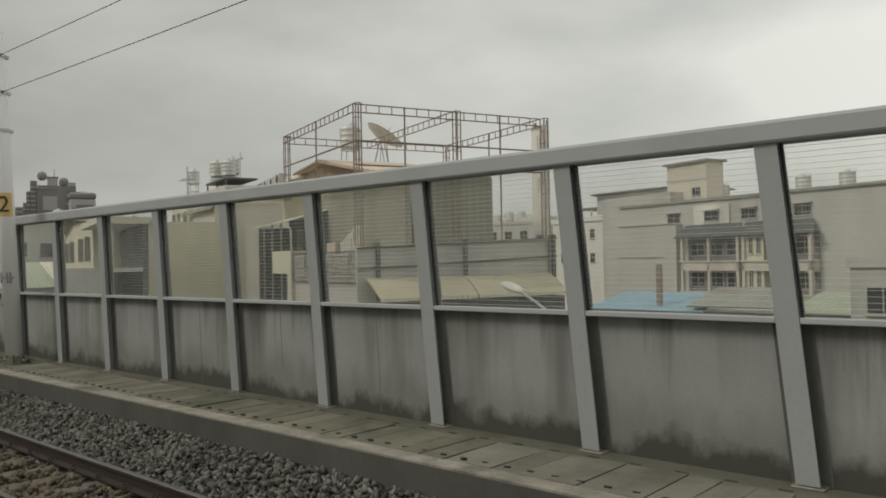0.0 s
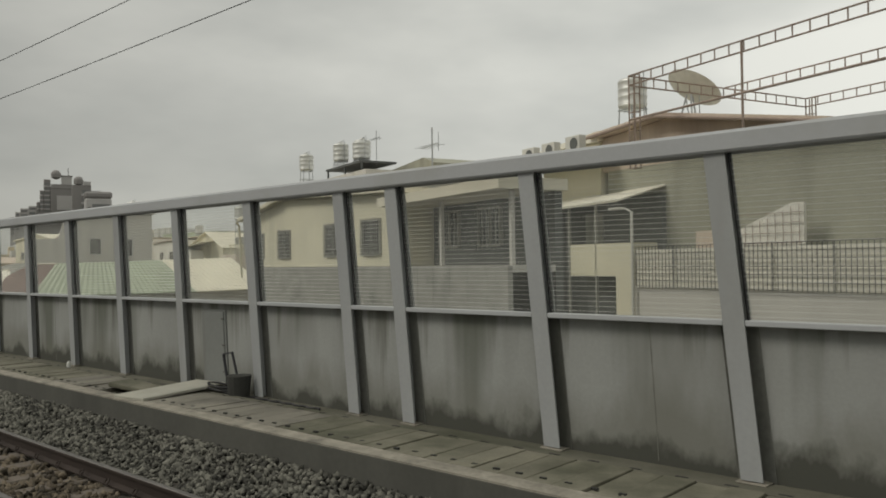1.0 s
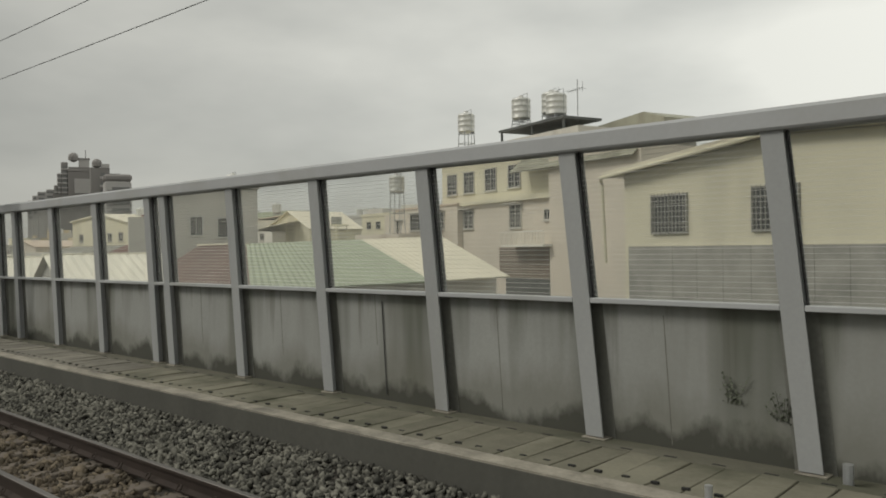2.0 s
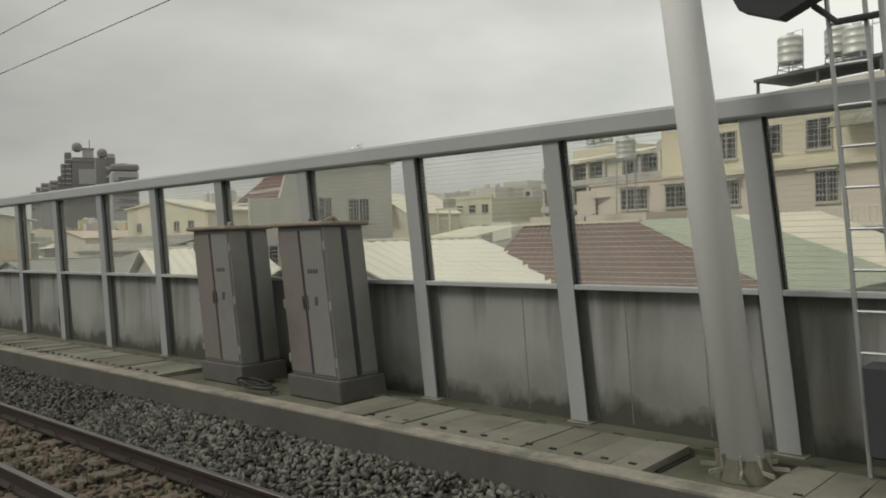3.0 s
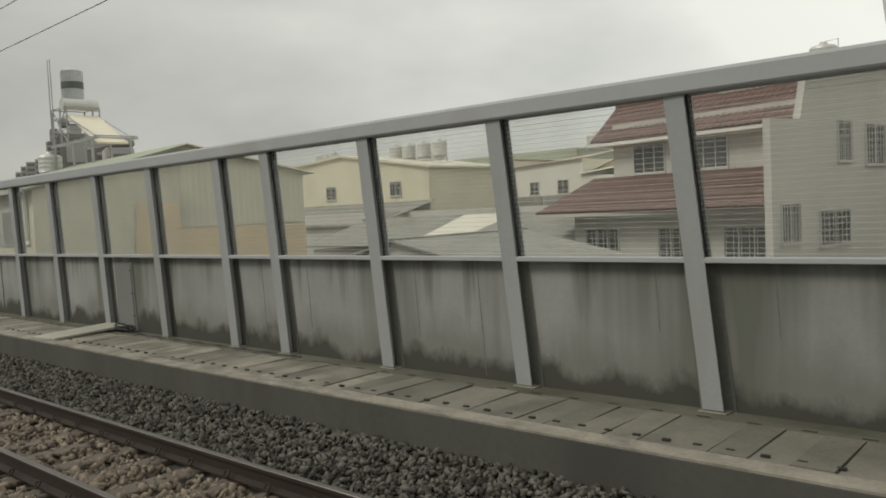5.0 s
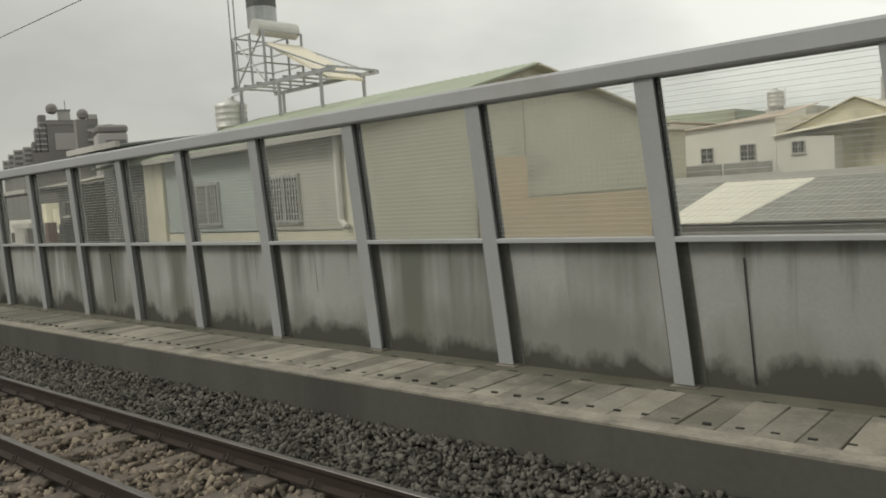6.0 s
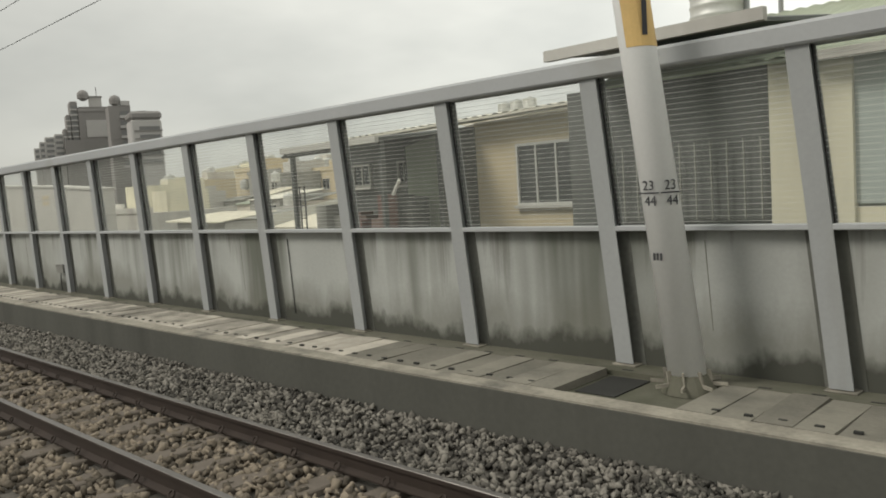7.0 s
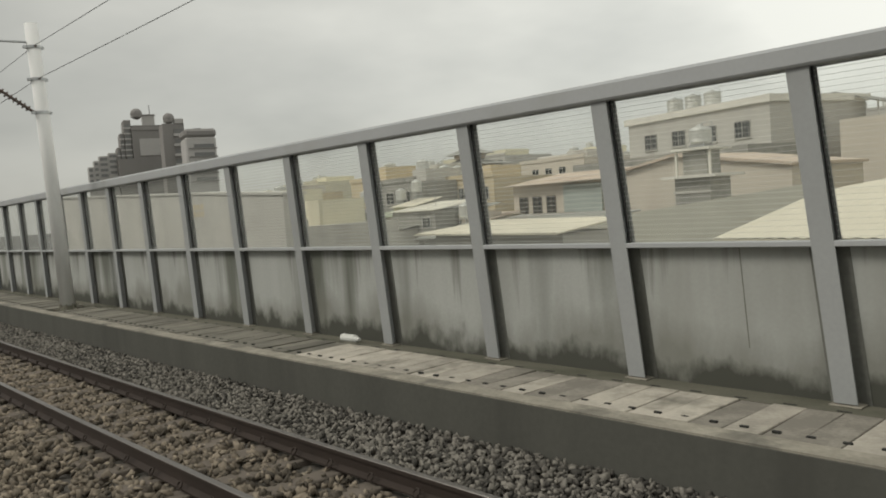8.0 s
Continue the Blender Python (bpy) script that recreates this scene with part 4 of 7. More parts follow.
def antenna(m, h=2.2):
    ob = thing("roof_antenna", m, "thin metal television aerial on a roof pole", "antenna", "roof antennas")
    part("pole", tube(bmesh.new(), (0, 0, 0), (0, 0, h), 0.03, sides=6), M_GALV, ob)
    part("boom", tube(bmesh.new(), (-0.9, 0, h * 0.76), (0.55, 0, h * 0.78), 0.018, sides=5), M_GALV, ob)
    for k in range(6):
        x = -0.85 + 0.26 * k
        part("rod", tube(bmesh.new(), (x, -0.3, h * 0.765), (x, 0.3, h * 0.765), 0.01, sides=4), M_GALV, ob)
    part("rod", tube(bmesh.new(), (0.5, 0, h * 0.68), (0.5, 0, h * 0.92), 0.014, sides=4), M_GALV, ob)
    return ob


def house(s, y, turn, label, group=""):
    return thing("house", frame_at(s, y, 0, turn), label, "house", group or "town houses")


def on(h, a, b, z, turn=0.0):
    """A pose on a house, in its own plan."""
    return h.matrix_world @ Matrix.Translation((-a, b, z)) @ Matrix.Rotation(radians(turn), 4, "Z")


# -- house under the lattice frame, turned from the line --
M_OLIVETIN = mat("olive_grey_tin", (0.33, 0.325, 0.255), 0.7, var=0.2, scale=0.9, fine=8, bump=0.06, dark=(0.17, 0.16, 0.12), stain=0.35, streak=True)
H1 = (20.9, 19.8, -20)
h1 = house(*H1, "salmon rendered house with olive tin walls and a porch roof")
hbox(h1, "wall", M_OLIVETIN, 0.4, 12.6, 2.6, 6.2, GROUND, 5.5, "olive grey tin wall")
sheet(h1, "cladding", M_OLIVETIN, (0.4, 2.55, 1.0), (12.6, 2.55, 1.0), (12.6, 2.55, 5.45), (0.4, 2.55, 5.45), 0.3, 0.05)
sheet(h1, "cladding", M_OLIVETIN, (0.35, 2.6, 1.0), (0.35, 6.2, 1.0), (0.35, 6.2, 5.4), (0.35, 2.6, 5.4), 0.3, 0.05)
prism(h1, "wall", M_SALMON, [(3.4, 5.45), (12.9, 5.45), (12.9, 6.72), (9.5, 6.95), (3.4, 5.8)], 2.5, 6.4, "salmon rendered upper wall")
prism(h1, "roof", M_SALMON, [(3.0, 5.74), (9.5, 6.97), (13.2, 6.74), (13.2, 6.88), (9.5, 7.12), (3.0, 5.9)], 2.0, 6.8, "low brown roof slab")
hbox(h1, "wall", M_CREAM, 12.9, 16.6, 2.4, 11.0, GROUND, 6.6, "cream end wall")
prism(h1, "end_roof", M_WHITETIN, [(12.8, 6.62), (16.7, 6.62), (16.7, 6.7), (12.8, 7.0)], 2.2, 11.2, "pale tin roof edge")
part("gutter", bent(bmesh.new(), [(-3.0, 1.95, 5.76), (-9.5, 1.95, 6.98), (-13.2, 1.95, 6.75)], 0.06), M_RUSTFRAME, h1, "rusty gutter")
hbox(h1, "wall", M_BLUETIN, 17.1, 19.4, 4.0, 9.0, GROUND, 5.6, "blue grey side wall")
# porch with its pale roof; its inside walls are coloured dark for shade
sheet(h1, "porch_roof", M_WHITETIN, (9.6, 0.3, 4.1), (15.4, 0.3, 4.0), (15.4, 2.5, 4.55), (9.6, 2.5, 4.7), 0.3, 0.03, "pale porch roof")
hbox(h1, "porch_wall", M_DARKTIN, 9.6, 15.2, 2.3, 2.5, GROUND, 4.4, "porch back wall coloured dark for the shade inside")
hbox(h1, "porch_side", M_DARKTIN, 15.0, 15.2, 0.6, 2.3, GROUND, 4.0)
for a in (10.9, 12.4, 13.9):
    hbox(h1, "porch_post", M_GREYTIN, a, a + 0.08, 0.5, 0.58, GROUND, 4.1)
hbox(h1, "porch_shutter", M_GREYTIN, 12.6, 13.6, 2.2, 2.28, 2.7, 3.9, "grey roller shutter")
hbox(h1, "block", M_CREAM, 9.1, 12.35, 0.5, 1.6, 1.6, 2.7, "cream boundary block")
hbox(h1, "block", M_CREAM, 9.1, 9.9, 0.5, 1.6, GROUND, 1.6)
# solid dark box in place of the shaded void
hbox(h1, "block_shade", M_DARKTIN, 9.9, 12.35, 1.2, 1.6, GROUND, 1.6, "dark box standing in for the shaded opening under the block")
prism(h1, "gablet", M_WHITE, [(3.6, 2.4), (5.9, 2.4), (5.9, 2.95), (4.0, 3.65), (3.6, 3.65)], 1.7, 1.8, "small white gable with a lattice")
bm = bmesh.new()
for q in range(9):
    tube(bm, (-3.7 - 0.26 * q, 1.64, 2.4), (-3.7 - 0.26 * q, 1.64, 3.6 - 0.08 * q), 0.012, sides=4)
for q in range(4):
    tube(bm, (-3.6, 1.64, 2.55 + 0.28 * q), (-5.9, 1.64, 2.55 + 0.28 * q), 0.012, sides=4)
part("gablet_lattice", bm, M_RUSTFRAME, h1, "rusty lattice")
hbox(h1, "shed", M_SALMON, 6.3, 7.4, 1.6, 2.2, 2.4, 3.0, "small reddish roof box")
hbox(h1, "terrace_wall", M_GREYP, 0.0, 9.1, 0.6, 1.2, GROUND, 1.25, "grey wall under the terrace")
hbox(h1, "ledge", M_GREYP, 12.0, 16.6, 0.6, 2.5, 5.86, 6.02)
# lattice frame
tr = thing("lattice_frame", frame_at(*H1[:2], 0, -20), "rusty steel lattice frame standing on the roof", "frame")


def lattice(p, q, depth=0.3):
    """A trussed bar: two chords with short rungs."""
    p, q = Vector((-p[0], p[1], p[2])), Vector((-q[0], q[1], q[2]))
    bm = bmesh.new()
    d = (q - p).normalized()
    off = Vector((0, 0, -depth)) if abs(d.z) < 0.5 else Vector((depth, 0, 0))
    side = d.cross(off).normalized() * depth * 0.8 if abs(d.z) >= 0.5 else Vector((0, 0, 0))
    for o in ((Vector(), off, side, off + side) if side.length else (Vector(), off)):
        tube(bm, p + o, q + o, 0.026, sides=5)
    n = max(2, int((q - p).length / 0.5))
    for k in range(n + 1):
        c = p.lerp(q, k / n)
        tube(bm, c, c + off, 0.02, sides=4)
        if side.length:
            tube(bm, c + off, c + off + side, 0.02, sides=4)
    part("lattice_bar", bm, M_RUSTFRAME, tr)


T0, LA, LB = 7.95, 8.55, 8.4
for p, q in (((0, 0), (LA, 0)), ((0, LB / 2), (LA, LB / 2)), ((0, LB), (LA, LB)), ((0, 0), (0, LB)), ((LA, 0), (LA, LB))):
    lattice((*p, T0), (*q, T0))
for p in ((0, 0), (0, LB / 2), (0, LB), (LA, 0), (LA, LB)):
    lattice((*p, 2.7 if p[0] == 0 else 5.0), (*p, T0), 0.26)
for p, q in (((4.1, 0, 5.4), (4.1, 0, T0)), ((0, 2.1, 2.7), (0, 2.1, T0)), ((0, 6.4, 2.7), (0, 6.4, T0)), ((4.1, LB, 6), (4.1, LB, T0)), ((0, 0, 6.55), (LA, 0, 6.55)), ((0, 0, 5.7), (0, LB, 5.7)), ((0, 0, 6.6), (0, LB, 6.6))):
    part("bar", tube(bmesh.new(), (-p[0], p[1], p[2]), (-q[0], q[1], q[2]), 0.035, sides=6), M_RUSTFRAME, tr)
sg = part("sign_panel", boxed(-0.75, 0.3, 8.46, 8.54, 3.1, 7.7), M_WHITE, tr, "faded white sign panel")
for k in range(3):
    bars(sg, Matrix.Translation((-0.2, 8.455, 7.0 - 0.9 * k)) @ Matrix.Rotation(radians(90), 4, "X"), 0.26, 0.6, 2, M_GREYP)
# dish, tank and units on that roof
ds = thing("satellite_dish", on(h1, 12.6, 6.8, 6.85), "large grey mesh satellite dish on the roof", "dish")
bm = bmesh.new()
n, rings = 24, []
for q in range(7):
    r = 1.15 * q / 6
    rings.append([bm.verts.new((r * math.cos(2 * math.pi * k / n), r * math.sin(2 * math.pi * k / n), 0.34 * (q / 6) ** 2)) for k in range(n if q else 1)])
for k in range(n):
    bm.faces.new((rings[0][0], rings[1][k], rings[1][(k + 1) % n]))
for a, b in zip(rings[1:], rings[2:]):
    for k in range(n):
        bm.faces.new((a[k], b[k], b[(k + 1) % n], a[(k + 1) % n]))
bmesh.ops.solidify(bm, geom=bm.faces[:], thickness=0.04)
axis = (ds.matrix_world.to_3x3().inverted() @ Vector((0.35, 0.58, 1.0))).normalized()
bmesh.ops.transform(bm, matrix=Matrix.Translation((0, 0, 1.9)) @ Vector((0, 0, 1)).rotation_difference(axis).to_matrix().to_4x4(), verts=bm.verts)
part("reflector", bm, M_DISH, ds)
for x, y in ((-0.6, -0.4), (0.5, -0.4), (0.0, 0.5)):
    part("strut", tube(bmesh.new(), (x, y, -0.1), (x * 0.2, y * 0.2, 1.9), 0.035, sides=6), M_GALV, ds)
for x in (-0.9, 0.9):
    part("back_brace", tube(bmesh.new(), (x * 0.2, 0.3, 0.2), (x * 0.4, 0.1, 1.82), 0.025, sides=5), M_GALV, ds)
part("feed_arm", bent(bmesh.new(), [(0.0, 0.0, 1.9), tuple(Vector((0, 0, 1.9)) + axis * 0.85)], 0.025), M_GALV, ds)
water_tank(on(h1, 15.0, 5.9, 6.9), 0.6, 1.25, 1.6)
ac_unit(on(h1, 12.6, 1.0, 6.1)), ac_unit(on(h1, 14.4, 1.2, 6.1)), ac_unit(on(h1, 15.9, 1.3, 6.1))
# terrace fence: corrugated white panels behind a dark wire lattice
fence = thing("terrace_fence", frame_at(*H1[:2], 0, -20), "white terrace panels behind a dark wire lattice", "fence")
for k in range(5):
    a0 = 0.05 + 1.8 * k
    sheet(fence, "panel", M_WHITETIN, (a0, 0.56, 1.25), (a0, 0.56, 2.45), (a0 + 1.76, 0.56, 2.45), (a0 + 1.76, 0.56, 1.25), 0.16, 0.02, thick=0.02)
    bm = bmesh.new()
    for q in range(13):
        tube(bm, (-a0 - 1.76 * q / 12, 0.46, 1.25), (-a0 - 1.76 * q / 12, 0.46, 2.56), 0.011, sides=4)
    for q in range(7):
        tube(bm, (-a0, 0.46, 1.28 + 0.21 * q), (-a0 - 1.76, 0.46, 1.28 + 0.21 * q), 0.011, sides=4)
    part("lattice", bm, M_INK, fence, "dark wire lattice")
yard = thing("yard_lamp", on(h1, 9.0, 0.42, 0.0), "white pole lamp with a short arm at the porch", "lamp")
part("pole", tube(bmesh.new(), (0, 0, GROUND), (0, 0, 3.7), 0.05, sides=8), M_AC, yard)
part("arm", bent(bmesh.new(), [(0, 0, 3.68), (-0.3, -0.02, 3.82), (-0.6, -0.04, 3.84)], 0.03), M_AC, yard)
part("lamp_head", boxed(-1.05, -0.6, -0.1, 0.03, 3.79, 3.87, bevel=0.02), M_AC, yard)
# framed boundary wall and barrel awnings near the line
M_AWNING = mat("bright_cream_awning", (0.84, 0.79, 0.62), 0.6, var=0.06, scale=0.8, fine=8, bump=0.03)
h2 = house(*H1, "pale boundary wall with dark steel frames and cream barrel awnings")
prism_side(h2, "wall", M_GREYP, [(0.0, GROUND), (9.0, GROUND), (9.0, 3.0), (0.0, 2.58)], -0.12, 0.0)
for b in (0.75, 4.5, 8.75):
    hbox(h2, "frame_post", M_DARKTIN, -0.26, -0.13, b, b + 0.14, -1.0, 2.72 + 0.045 * b)
for z in (1.8, 2.56):
    prism_side(h2, "frame_rail", M_DARKTIN, [(0.0, z), (9.0, z + 0.36), (9.0, z + 0.43), (0.0, z + 0.07)], -0.2, -0.13)
# the awnings' shadow is put into this box's dark colour
hbox(h2, "shed_side", M_DARKTIN, -1.2, -0.2, 0.5, 8.6, GROUND, 0.6, "shed side coloured dark for the shadow under the awnings")
for b0, b1 in ((0.3, 4.33), (4.4, 8.5)):
    bm = bmesh.new()
    prof = [(-0.2 - 1.3 * k / 8, 1.5 - 0.72 * (k / 8) ** 1.6) for k in range(9)]
    lo = [bm.verts.new((-a, b0, z)) for a, z in prof]
    hi = [bm.verts.new((-a, b1, z)) for a, z in prof]
    for k in range(8):
        bm.faces.new((lo[k], lo[k + 1], hi[k + 1], hi[k]))
    for side in (lo, hi):
        bm.faces.new(side)
    bmesh.ops.solidify(bm, geom=bm.faces[:], thickness=0.03)
    aw = part("awning", bm, M_AWNING, h2, "cream curved awning")
    for q in range(18):
        b = b0 + (b1 - b0) * (q + 0.5) / 18
        part("scallop", boxed(1.48, 1.5, b - 0.09, b + 0.09, 0.66, 0.79), M_AWNING, aw)
for x in (0.2, -0.65):
    part("sign_leg", tube(bmesh.new(), (x, 8.62, GROUND), (x, 8.62, 7.9), 0.05, sides=6), M_RUSTFRAME, tr)
lamp = thing("street_lamp", frame_at(6.98, 12.20, 0), "white street lamp with a long arm and a flat oval head", "street lamp")
part("pole", tube(bmesh.new(), (0, 0, GROUND), (0, 0, 0.85), 0.06, 0.045, sides=10), M_GALV, lamp)
part("arm", bent(bmesh.new(), [(0, 0, 0.82), (-0.25, 0.12, 1.02), (-0.9, 0.5, 1.25), (-1.5, 0.85, 1.42)], 0.03, 8), M_GALV, lamp)
bm = bmesh.new()
bmesh.ops.create_uvsphere(bm, u_segments=16, v_segments=8, radius=1.0)
for v in bm.verts:
    v.co = Vector((v.co.x * 0.5, v.co.y * 0.16, v.co.z * (0.1 if v.co.z > 0 else 0.06)))
bmesh.ops.transform(bm, matrix=Matrix.Translation((-1.95, 1.1, 1.52)) @ Matrix.Rotation(radians(-29), 4, "Z") @ Matrix.Rotation(radians(10), 4, "Y"), verts=bm.verts)
head = part("lamp_head", bm, M_AC, lamp, "flat white oval lamp head")
for p in head.data.polygons:
    p.use_smooth = True

# -- far flats with arched balconies --
h3 = house(31.5, 79.0, -20, "weathered beige flats with canopied balconies and a stair tower", "far flats")
hbox(h3, "wall", M_GREYP, -18.0, 15.0, 0.0, 11.0, GROUND, 7.75)
hbox(h3, "coping", M_TILEWALL, -18.2, 15.2, -0.25, 0.3, 7.75, 8.0)
hbox(h3, "blank_wing", M_GREYP, 5.2, 14.3, -1.0, 0.0, GROUND, 5.5, "pale blank rendered wing")
hbox(h3, "wing_coping", M_TILEWALL, 5.1, 14.4, -1.1, -0.9, 5.5, 5.62)
hbox(h3, "wing_band", M_TILEWALL, 7.0, 14.35, -1.06, -1.0, 1.9, 2.05)
hbox(h3, "upper_wing", M_GREYP, 8.0, 19.5, 1.0, 9.0, GROUND, 9.2, "greyer upper wing")
sheet(h3, "wing_roof", M_GREYTIN, (5.8, 3.6, 10.1), (25.2, 3.6, 10.3), (25.2, 9.0, 9.5), (5.8, 9.0, 9.5), 0.4, 0.05, "grey tin wing roof")
hbox(h3, "roof_room", M_GREYP, 7.0, 24.6, 4.4, 9.0, 7.7, 10.0)
hbox(h3, "stair_tower", M_PINK, 4.6, 10.4, 3.0, 5.6, 7.75, 12.3, "beige stair tower")
hbox(h3, "tower_band", M_GREYP, 4.5, 10.5, 2.94, 3.0, 10.4, 10.7)
hbox(h3, "coping", M_TILEWALL, 4.3, 10.8, 2.7, 5.9, 12.3, 12.55)
window(h3, "f", 5.4, 3.0, 8.6, 1.3, 1.0, 3, 0, frame=M_GREYP)
hbox(h3, "render_panel", M_WHITE, -1.3, 3.4, -0.22, 0.0, 5.3, 7.3, "white rendered bay")
for u, at in ((5.5, 0.0), (0.0, -0.22), (-4.5, 0.0), (-10.5, 0.0)):
    window(h3, "f", u, at, 5.6, 1.9, 1.05, 5, 0, frame=M_GREYP, hood=True)
for a0 in (-3.2, -11.2):
    sheet(h3, "balcony_roof", M_DARKTIN, (a0 - 0.6, -1.5, 3.95), (a0 + 8.3, -1.5, 3.95), (a0 + 7.8, -0.2, 5.25), (a0 + 0.4, -0.2, 5.25), 0.3, 0.03, "dark tin balcony canopy")
    for z0 in (1.55, -1.6):
        # dark sheet put for the shade inside the balcony
        hbox(h3, "balcony_shade_sheet", M_TOWERD, a0, a0 + 7.6, -0.06, 0.0, z0, z0 + 2.5, "dark sheet standing in for shaded balcony depth")
        for q in range(3):
            window(h3, "f", a0 + 0.5 + 2.4 * q, -0.07, z0 + 0.5, 1.9, 1.5, 0, 0, sill=False)
        hbox(h3, "balcony", M_PINK, a0, a0 + 7.6, -1.2, -0.06, z0 - 1.0, z0)
        hbox(h3, "balcony_cap", M_GREYP, a0 - 0.1, a0 + 7.7, -1.3, -1.2, z0 - 0.15, z0 + 0.02)
    for q in range(3):
        hbox(h3, "pillar", M_PINK, a0 + 3.65 * q, a0 + 3.65 * q + 0.3, -1.2, -0.9, -2.6, 3.95)
hbox(h3, "pier", M_CREAM, -5.9, -3.9, -0.9, 0.0, GROUND, 4.6, "cream pier between the balconies")
for z in (2.2, -1.0):
    for u in (-5.6, -4.7):
        window(h3, "f", u, -0.9, z, 0.5, 1.6, 2, 0, frame=M_GREYP)
for a, b in ((6.4, 7.5), (0.6, 8.0), (-4.0, 7.5), (-8.5, 8.0)):
    water_tank(on(h3, a, b, 7.75), 0.75, 1.5, 0.7)
h4 = house(54.0, 92.0, -20, "white rendered block with small dark windows", "far flats")
hbox(h4, "wall", M_WHITE, -2.0, 9.5, 0.0, 9.0, GROUND, 6.9)
hbox(h4, "parapet", M_WHITE, -2.2, 9.7, -0.2, 0.1, 6.9, 7.5)
hbox(h4, "roof_deck", M_GREYTIN, -2.3, 6.0, 0.5, 8.0, 8.6, 8.8, "tin roof over the terrace")
for a in (-2.0, 1.6, 5.6):
    hbox(h4, "deck_post", M_GREYP, a, a + 0.15, 0.6, 0.75, 6.9, 8.6)
for u, z in ((0.2, 4.6), (3.0, 4.6), (6.6, 4.6), (0.2, 1.4), (3.0, 1.4), (6.6, 1.4)):
    window(h4, "f", u, 0.0, z, 1.0, 1.3, 0, 0, frame=M_GREYP)
h5 = house(13.43, 45.75, 0, "low sheds with blue and white tarpaulin roofs", "sheds")
hbox(h5, "wall", M_GREYP, -14.0, 14.0, 0.0, 7.0, GROUND, -1.3)
sheet(h5, "roof", M_BLUE, (5.5, -0.5, -1.25), (13.5, -0.5, -1.2), (13.0, 4.0, -0.3), (6.0, 4.0, -0.3), 0.4, 0.05, "blue tarpaulin roof")
sheet(h5, "roof", M_GREYTIN, (1.0, -0.5, -0.9), (6.5, -0.5, -0.9), (6.0, 3.0, 0.1), (2.0, 3.0, 0.1), 0.3, 0.04, "grey tin roof")
sheet(h5, "roof", M_GREENTIN, (-13.0, -0.5, -1.2), (0.5, -0.5, -1.1), (0.5, 5.0, -0.2), (-13.0, 5.0, -0.3), 0.3, 0.04, "green tin roof")
hbox(h5, "chimney", M_RUSTFRAME, 8.6, 8.9, 0.5, 0.8, -1.3, 1.6)

# -- cream house with grilled windows and a shaded balcony --
h6 = house(31.6, 15.0, -19, "cream rendered house with a grey tiled lower wall")
prism(h6, "wall", M_CREAM, [(0.0, GROUND), (14.3, GROUND), (14.3, 4.02), (9.4, 4.48), (0.0, 4.0)], 0.0, 2.6)
prism(h6, "wall", M_CREAM, [(6.0, GROUND), (14.3, GROUND), (14.3, 4.02), (9.4, 4.48), (6.0, 4.3)], 2.6, 8.0)
for k in range(24):
    hbox(h6, "tile_panel", M_TILEWALL, -5.4 + 0.81 * k, -5.4 + 0.81 * k + 0.8, -0.12, 0.0, GROUND, 2.05)
prism(h6, "roof", M_CREAMTIN, [(-0.3, 3.99), (9.4, 4.5), (14.9, 3.98), (14.9, 4.12), (9.4, 4.64), (-0.3, 4.13)], -0.3, 2.9, "cream metal roof edge")
part("gutter", bent(bmesh.new(), [(-9.4, -0.34, 4.48), (-14.9, -0.34, 3.96), (-15.0, -0.2, 3.8), (-15.0, -0.1, 1.6)], 0.05), M_CREAM, h6, "cream gutter and downpipe")
for u in (11.97, 8.76, 3.96, 1.0):
    window(h6, "f", u, 0.0, 2.36, 1.25, 1.02, 10, 2, frame=M_TILEWALL, sill=False)
# shade of the balcony recess is put into the back wall's colour
hbox(h6, "wall", M_DARKTIN, -5.4, 0.0, 1.1, 1.3, GROUND, 3.7, "balcony back wall coloured dark for the shade of the recess")
hbox(h6, "balcony_floor", M_GREYP, -5.4, 0.0, 0.0, 1.1, 1.9, 2.05)
hbox(h6, "balcony_roof", M_CREAMTIN, -5.6, 0.3, -0.45, 1.3, 3.62, 3.86, "cream balcony roof slab")
for a in (-1.45, -3.4):
    window(h6, "f", a, 1.08, 2.5, 1.0, 0.95, 5, 0, frame=M_TILEWALL, sill=False)
for a in (-2.3, -5.3):
    hbox(h6, "pillar", M_GREYP, a, a + 0.09, 0.05, 0.14, 2.05, 3.62)
antenna(on(h6, 8.1, 5.5, 4.38), 3.0)

# -- tall house with roof tanks --
M_BROWNSHUT = mat("brown_roller_shutter", (0.25, 0.21, 0.17), 0.6, var=0.15, scale=1.2, fine=8, bump=0.05, dark=(0.16, 0.13, 0.1), stain=0.3)
h7 = house(59.1, 36.6, -18, "pinkish cream town house with rooftop water tanks")
hbox(h7, "wall", M_PINK, -7.2, -0.1, -0.5, 9.0, GROUND, 6.85, "blank pink gable wall")
hbox(h7, "wall", M_PINK, -0.1, 12.6, 0.0, 10.0, GROUND, 4.9)
hbox(h7, "wall", M_CREAM, -0.1, 12.6, 0.4, 10.0, 4.9, 7.6, "cream upper storey")
hbox(h7, "annexe", M_PINK, 9.9, 19.2, -0.4, 6.0, GROUND, 4.85, "beige blank annexe wall")
hbox(h7, "coping", M_SALMON, 9.8, 19.3, -0.5, 6.1, 4.85, 4.97)
hbox(h7, "cornice", M_CREAM, -0.2, 10.0, -0.3, 0.4, 4.75, 5.0)
hbox(h7, "wall", M_GREYP, 1.0, 12.0, 2.5, 12.0, 7.6, 9.0)
